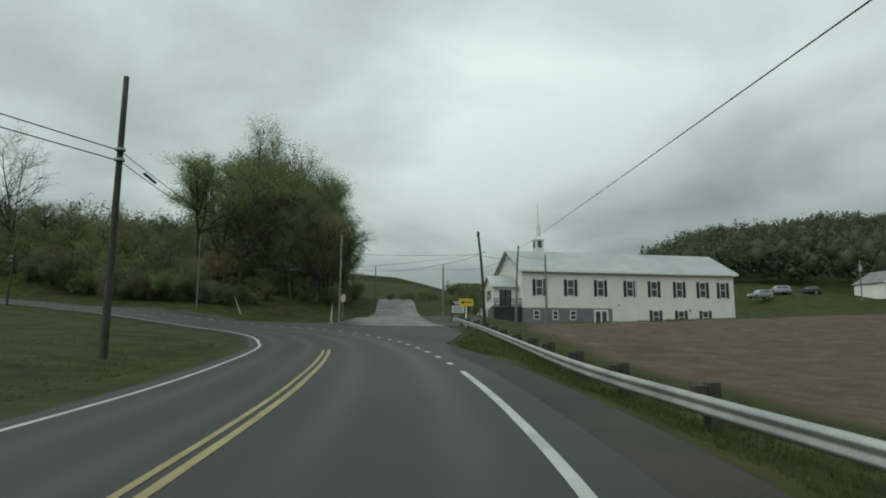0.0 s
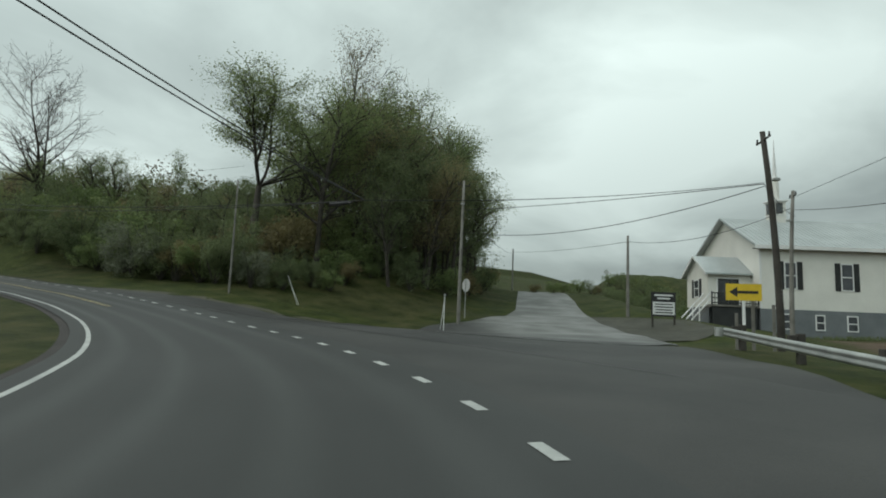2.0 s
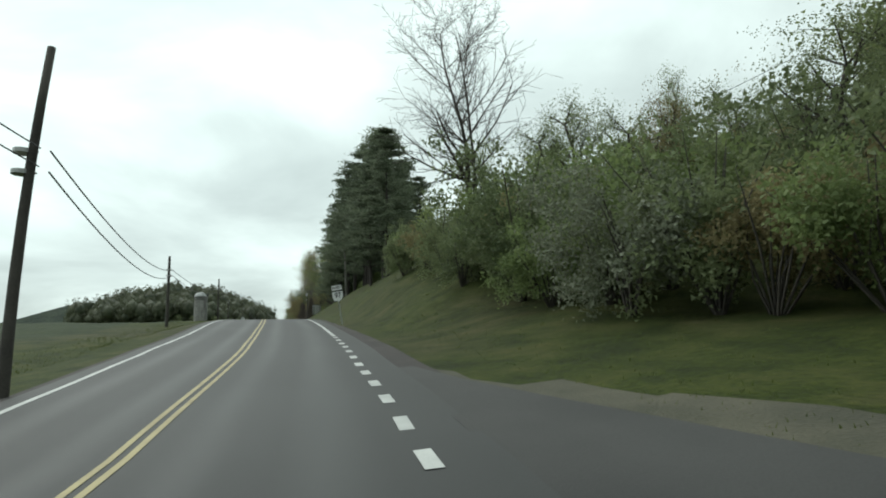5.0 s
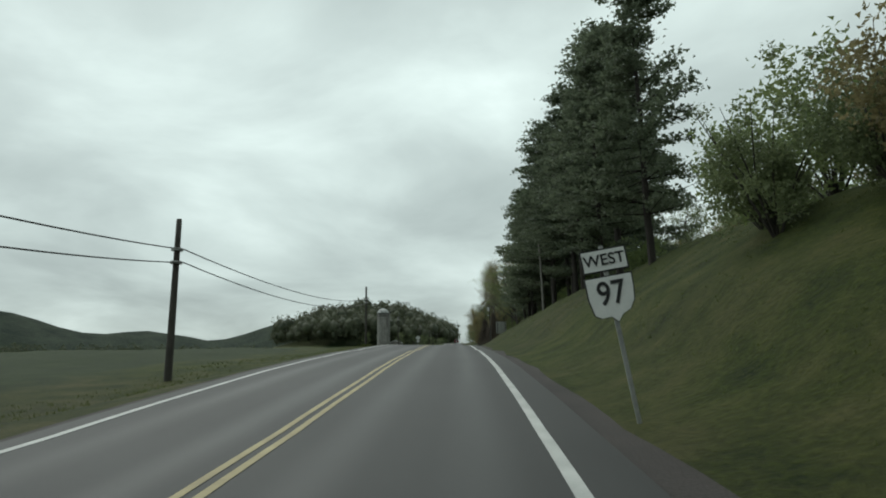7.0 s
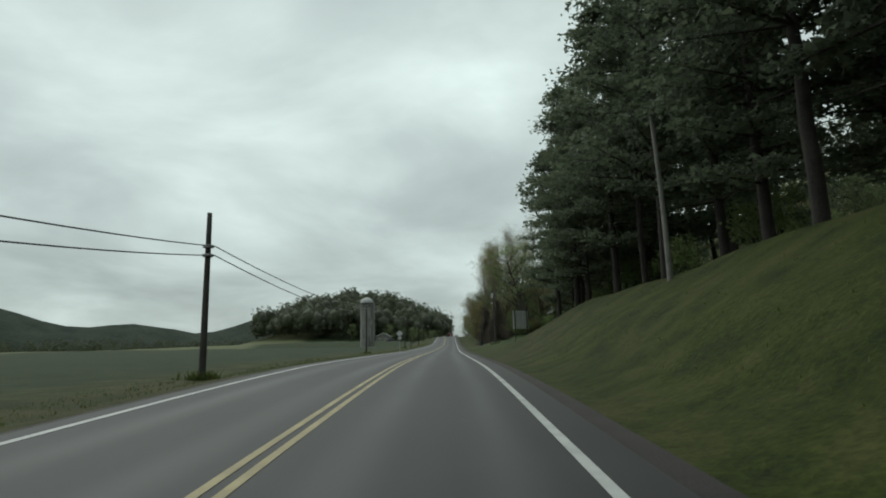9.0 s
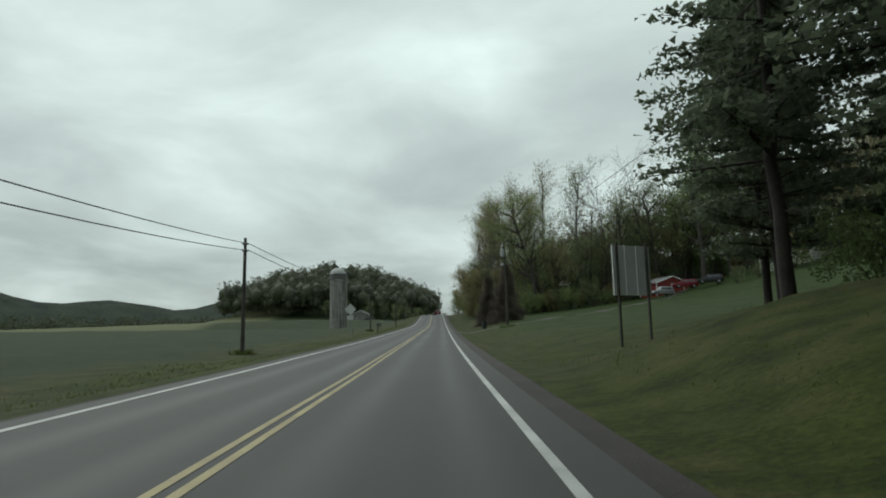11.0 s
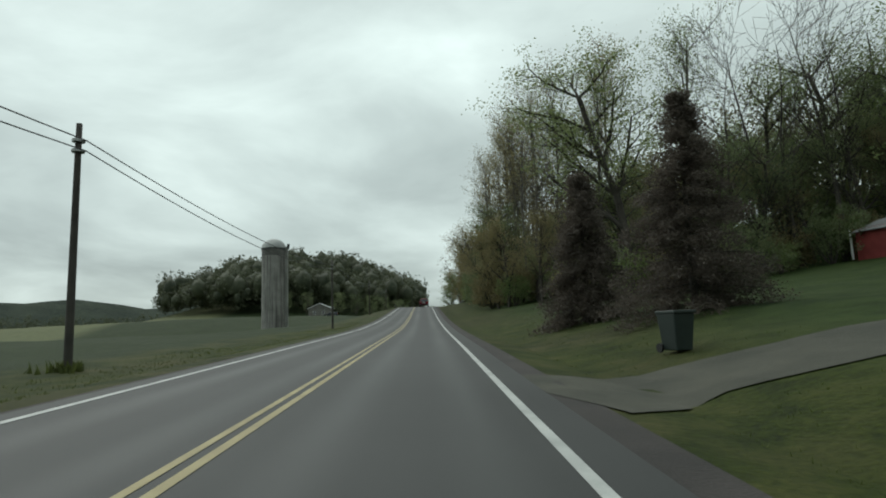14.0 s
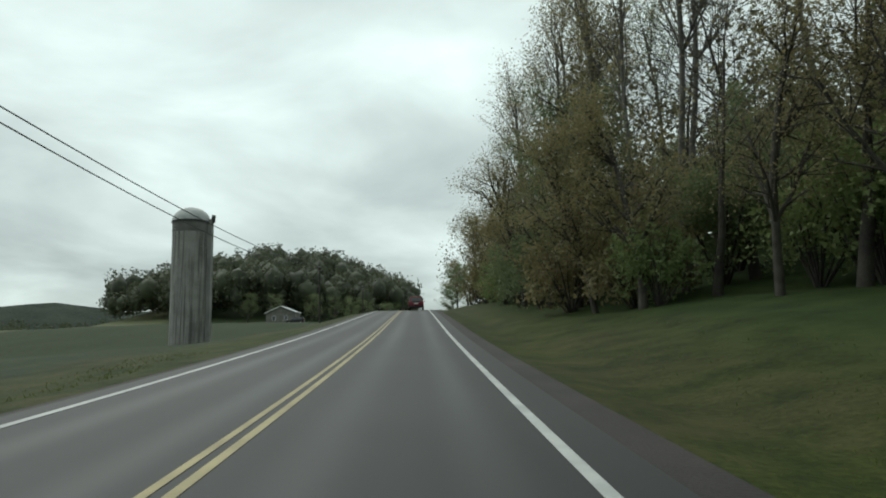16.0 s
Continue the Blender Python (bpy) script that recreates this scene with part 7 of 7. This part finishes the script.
# ---- vehicles ----
def suv(m, paint, label, name="car", length=4.5, width=1.82, height=1.68):
    """A boxy estate car; its rear looks along local -y."""
    ob = thing(name, m, label, "car")
    w, L, h = width / 2, length, height
    bm = bmesh.new()
    prof = [(0.02, 0.45), (0.0, 0.75), (0.06, 0.98), (L * 0.60, 1.0), (L * 0.97, 0.88), (L, 0.62), (L - 0.05, 0.32), (0.1, 0.30)]
    prism(bm, prof, "x", -w, w)
    bmesh.ops.bevel(bm, geom=bm.edges[:], offset=0.06, segments=3, affect="EDGES", profile=0.6)
    part("body", bm, paint, ob, smooth=True)
    bm = bmesh.new()
    r0 = bmesh.ops.create_cube(bm, size=1.0, matrix=Matrix.Translation((0, L * 0.36, (0.98 + h) / 2)) @ Matrix.Diagonal((width * 0.94, L * 0.70, h - 0.98, 1)))
    for v in bm.verts:
        if v.co.z > 1.2:
            v.co.x *= 0.80
            v.co.y = L * 0.34 + (v.co.y - L * 0.36) * 0.74
    bmesh.ops.bevel(bm, geom=bm.edges[:], offset=0.07, segments=3, affect="EDGES", profile=0.6)
    part("cabin", bm, paint, ob, smooth=True)
    for name_, lo, hi, mat in (("rear_window", (-w * 0.70, 0.10, 1.08), (w * 0.70, 0.30, h - 0.16), "glass_dark"), ("bumper", (-w * 0.96, -0.05, 0.36), (w * 0.96, 0.1, 0.58), "black"),
                               ("number_plate", (-0.26, -0.025, 0.78), (0.26, 0.01, 0.92), "sign_white"), ("windscreen", (-w * 0.72, L * 0.60, 1.04), (w * 0.72, L * 0.63, h - 0.2), "glass_dark")):
        bm = bmesh.new()
        box(bm, lo, hi, 0.02)
        if name_ == "rear_window":
            for v in bm.verts:
                v.co.y += (v.co.z - 1.08) * 0.42 - 0.06
        if name_ == "windscreen":
            for v in bm.verts:
                v.co.y += (1.45 - v.co.z) * 0.75
        part(name_, bm, mat, ob)
    for s in (-1, 1):
        for a, b in ((0.16, 0.42), (0.44, 0.62)):
            bm = bmesh.new()
            x = s * w * 0.90
            box(bm, (x - 0.02, L * a - 0.1, 1.06), (x + 0.02, L * b - 0.1, h - 0.2), 0.01)
            for v in bm.verts:
                v.co.x -= s * (v.co.z - 1.02) * 0.20
            part("side_window", bm, "glass_dark", ob)
        bm = bmesh.new()
        box(bm, (s * w - s * 0.16 - 0.09, -0.02, 0.82), (s * w - s * 0.16 + 0.09, 0.08, 1.12), 0.02)
        part("tail_lamp", bm, "lamp_red", ob, "red tail lamp")
        bm = bmesh.new()
        box(bm, (s * (w + 0.10) - 0.07, L * 0.60, 1.0), (s * (w + 0.10) + 0.07, L * 0.60 + 0.1, 1.14), 0.03)
        part("mirror", bm, paint, ob)
        for y in (0.82, L - 0.85):
            bm = bmesh.new()
            tube(bm, (s * (w - 0.2), y, 0.34), (s * (w + 0.01), y, 0.34), 0.34, 0.34, 22)
            wh = part("wheel", bm, "tyre", ob, "black tyre", True)
            bm = bmesh.new()
            tube(bm, (s * (w - 0.02), y, 0.34), (s * (w + 0.025), y, 0.34), 0.21, 0.17, 14)
            part("rim", bm, "galvanised", wh, "alloy rim")
    return ob


k = at_y(324)
rx_, ry_, rz_ = road_point(k, -0.35)
suv(pose(rx_, ry_, rz_, 2.6, 0, 0), "car_red", "dark red sport utility car driving up the road", "car")
for x, y, turn, paint, label in ((45.6, 252.0, 100, "car_silver", "silver car parked before the red shed"), (50.4, 251.6, 80, "car_red", "dark red car parked beside the shed"),
                                 (53.0, 246.5, 70, "car_dark", "dark sport utility car parked above the lawn"), (-28.5, 405.0, 90, "car_dark", "dark vehicle parked by the farm building"),
                                 (87.0, -38.5, 10, "car_silver", "pale car parked beyond the field"), (81.0, -33.5, 25, "car_silver", "pale car parked in the yard beyond the field"), (91.5, -45.5, -20, "car_dark", "dark car parked in the yard beyond the field")):
    suv(pose(x, y, gz(x, y), 0, 0, turn), paint, label)


# ---- roadside things ----
sx, sy = 6.5, 220.9
tb = thing("wheelie_bin", pose(sx, sy, gz(sx, sy), 0, 0, 15), "dark green wheeled rubbish bin on the lawn", "bin")
bm = bmesh.new()
r0 = bmesh.ops.create_cube(bm, size=1.0, matrix=Matrix.Translation((0, 0, 0.52)) @ Matrix.Diagonal((0.62, 0.70, 0.92, 1)))
for v in bm.verts:
    if v.co.z < 0.5:
        v.co.x *= 0.78
        v.co.y *= 0.78
bmesh.ops.bevel(bm, geom=bm.edges[:], offset=0.03, segments=2, affect="EDGES", profile=0.5)
part("body", bm, "plastic_green", tb)
bm = bmesh.new()
box(bm, (-0.34, -0.40, 0.98), (0.34, 0.36, 1.06), 0.02)
part("lid", bm, "plastic_green", tb, "closed dark lid")
bm = bmesh.new()
tube(bm, (-0.26, 0.42, 0.95), (0.26, 0.42, 0.95), 0.02, 0.02, 8)
part("handle", bm, "plastic_green", tb)
for s in (-1, 1):
    bm = bmesh.new()
    tube(bm, (s * 0.27, 0.3, 0.12), (s * 0.33, 0.3, 0.12), 0.12, 0.12, 14)
    part("wheel", bm, "tyre", tb)


def mailbox(x, y, turn, label, wide=1.0):
    ob = thing("mailbox", pose(x, y, gz(x, y), 0, 0, turn), label, "mailbox")
    bm = bmesh.new()
    box(bm, (-0.06, -0.06, -0.2), (0.06, 0.06, 1.25), 0.01)
    part("post", bm, "pole_wood", ob)
    bm = bmesh.new()
    tube(bm, (0, 0.05, 0.55), (0, -0.42, 1.02), 0.035, 0.035, 6)
    part("brace", bm, "pole_wood", ob)
    bm = bmesh.new()
    out = [(-0.1 * wide, 0.0), (0.1 * wide, 0.0)] + [(0.1 * wide * math.cos(a), 0.13 + 0.1 * math.sin(a)) for a in np.linspace(0, math.pi, 9)]
    prism(bm, [(a, b + 1.06) for a, b in out], "y", -0.52, 0.08)
    part("box", bm, "black", ob, "black metal box")
    return ob


mailbox(-7.9, 216.4, 90, "black mailbox on a braced timber post in the verge", 1.3)
mk = thing("marker_post", pose(-10.8, 214.0, gz(-10.8, 214.0)), "small dark marker stake in the field", "stake")
sign_post(mk, 0.8, 0.02, "pole_wood")

# drive from the road up to the shed
DRIVE = [(2.0, 216.6, 0), (5.0, 217.6, 0), (9.4, 217.2, 0), (14, 218.0, 0), (20, 222.3, 0), (28, 231, 0), (37, 242, 0), (44, 250, 0), (50, 254, 0)]
dl = smooth_curve(DRIVE, 0.5)
dt = np.gradient(dl[:, :2], axis=0)
dt /= np.linalg.norm(dt, axis=1)[:, None]
dv, df = [], []
for i, (p, t) in enumerate(zip(dl, dt)):
    half = 1.6 + 0.9 * max(0, 1 - i / 6)
    for u in (-1, -0.75, -0.5, -0.25, 0, 0.25, 0.5, 0.75, 1):
        dv.append((p[0] + t[1] * u * half, p[1] - t[0] * u * half))
dz = land([q[0] for q in dv], [q[1] for q in dv], True) + 0.028
dv = [(a, b, z) for (a, b), z in zip(dv, dz)]
for a in range(len(dl) - 1):
    df += [(a * 9 + k, a * 9 + k + 1, (a + 1) * 9 + k + 1, (a + 1) * 9 + k) for k in range(8)]
drive = new("driveway", from_lists("driveway", dv, df, "gravel", True))
tagged(drive, "pale gravel driveway up the lawn", "driveway", kind="structure")
# church drive
cdv = []
for d in np.linspace(9, 26, 18):
    c = SIDE_A + SIDE_DIR * d
    h0 = np.interp(d, SIDE_HALF_D, SIDE_RIGHT) - 0.2
    h1 = h0 + 0.3 + 6.0 * math.sin(math.pi * (d - 9) / 17) ** 0.6
    for f in (0, 0.33, 0.66, 1):
        p = c + SIDE_N * (h0 + (h1 - h0) * f)
        cdv.append((p[0], p[1]))
cz = land([q[0] for q in cdv], [q[1] for q in cdv], True) + 0.035
cdf = [(a * 4 + k, a * 4 + k + 1, (a + 1) * 4 + k + 1, (a + 1) * 4 + k) for a in range(17) for k in range(3)]
cd = new("driveway", from_lists("driveway", [(a, b, z) for (a, b), z in zip(cdv, cz)], cdf, "gravel", True))
tagged(cd, "pale gravel apron beside the church", "driveway", kind="structure")


# ---- grass tufts along the verges ----
def tufts(name, places, seed, size, mat, label, blades=4):
    g = np.random.default_rng(seed)
    p = np.array(places)
    z = land(p[:, 0], p[:, 1])
    n = len(p) * blades
    base = np.repeat(np.column_stack([p, z]), blades, axis=0) + np.column_stack([g.normal(0, 0.05, (n, 2)), np.full(n, -0.02)])
    a = g.uniform(0, 2 * math.pi, n)
    w = size * 0.16
    h = size * g.uniform(0.5, 1.3, n)
    side_ = np.column_stack([np.cos(a) * w, np.sin(a) * w, np.zeros(n)])
    tip = base + np.column_stack([g.normal(0, 0.35, n) * h, g.normal(0, 0.35, n) * h, h])
    v = np.stack([base - side_, base + side_, tip], 1).reshape(-1, 3)
    i = np.arange(n) * 3
    ob = new(name, from_lists(name, v.tolist(), np.stack([i, i + 1, i + 2], 1).tolist(), mat))
    return tagged(ob, label, "grass", kind="stuff")


def verge_spots(n, u0, u1, s0, s1, seed):
    g = np.random.default_rng(seed)
    s, u = g.uniform(s0, s1, n), u0 + (u1 - u0) * g.uniform(0, 1, n) ** 1.5
    k = np.clip(np.searchsorted(RUN, s) - 1, 0, END - 1)
    e = (s - RUN[k])[:, None]
    xy = LINE[k, :2] + TAN[k] * e + RIGHT[k] * u[:, None]
    clear = np.where((s > 20) & (s < 66), np.interp(s, APRON_S, APRON_U) + 0.4, 3.6)
    ok = (u < clear) & (u > 0)
    # keep the drive bare
    ok |= np.array([np.min(np.hypot(dl[:, 0] - a, dl[:, 1] - b)) < 2.4 for a, b in xy])
    return xy[~ok].tolist()


tufts("grass", verge_spots(7000, 2.9, 8.0, -5, 34, 1), 1, 0.13, "grass_blade", "uneven grass along the guard rail", 3)
tufts("grass", verge_spots(9000, 3.0, 9.0, 66, 300, 2), 2, 0.07, "grass_blade", "rough mown grass on the bank", 3)
tufts("grass", verge_spots(7000, -7.2, -9.5, 60, 300, 3), 3, 0.08, "grass_blade", "taller grass along the field edge", 3)
tufts("grass", verge_spots(4000, -7.2, -14.0, -5, 40, 4), 4, 0.07, "grass_blade", "mown grass inside the bend", 3)
g_ = np.random.default_rng(9)
tufts("weeds", (np.array((8.8, 213.3)) + g_.normal(0, 0.42, (260, 2))).tolist(), 5, 0.30, "leaf_dark", "clump of weeds round the foot of the pole", 4)
for px_, py_ in ((-10.2, 169.6), (-7.9, 116.3), (-9.5, 222.4)):
    tufts("weeds", (np.array((px_, py_)) + g_.normal(0, 0.28, (50, 2))).tolist(), 6, 0.28, "grass_blade", "tall grass left standing round the pole", 4)

# rank weeds along the foot of the church and the edge of the ploughed field
ca, sa = math.cos(radians(-63.3)), math.sin(radians(-63.3))
wl_, wd_ = g_.uniform(-5, 38, 900), g_.uniform(0.5, 3.2, 900) ** 1.0
tufts("weeds", [(36.5 + ca * a + sa * b, 8.66 + sa * a - ca * b) for a, b in zip(wl_, wd_)], 7, 0.34, "leaf_dark", "rank weeds along the foot of the church", 3)
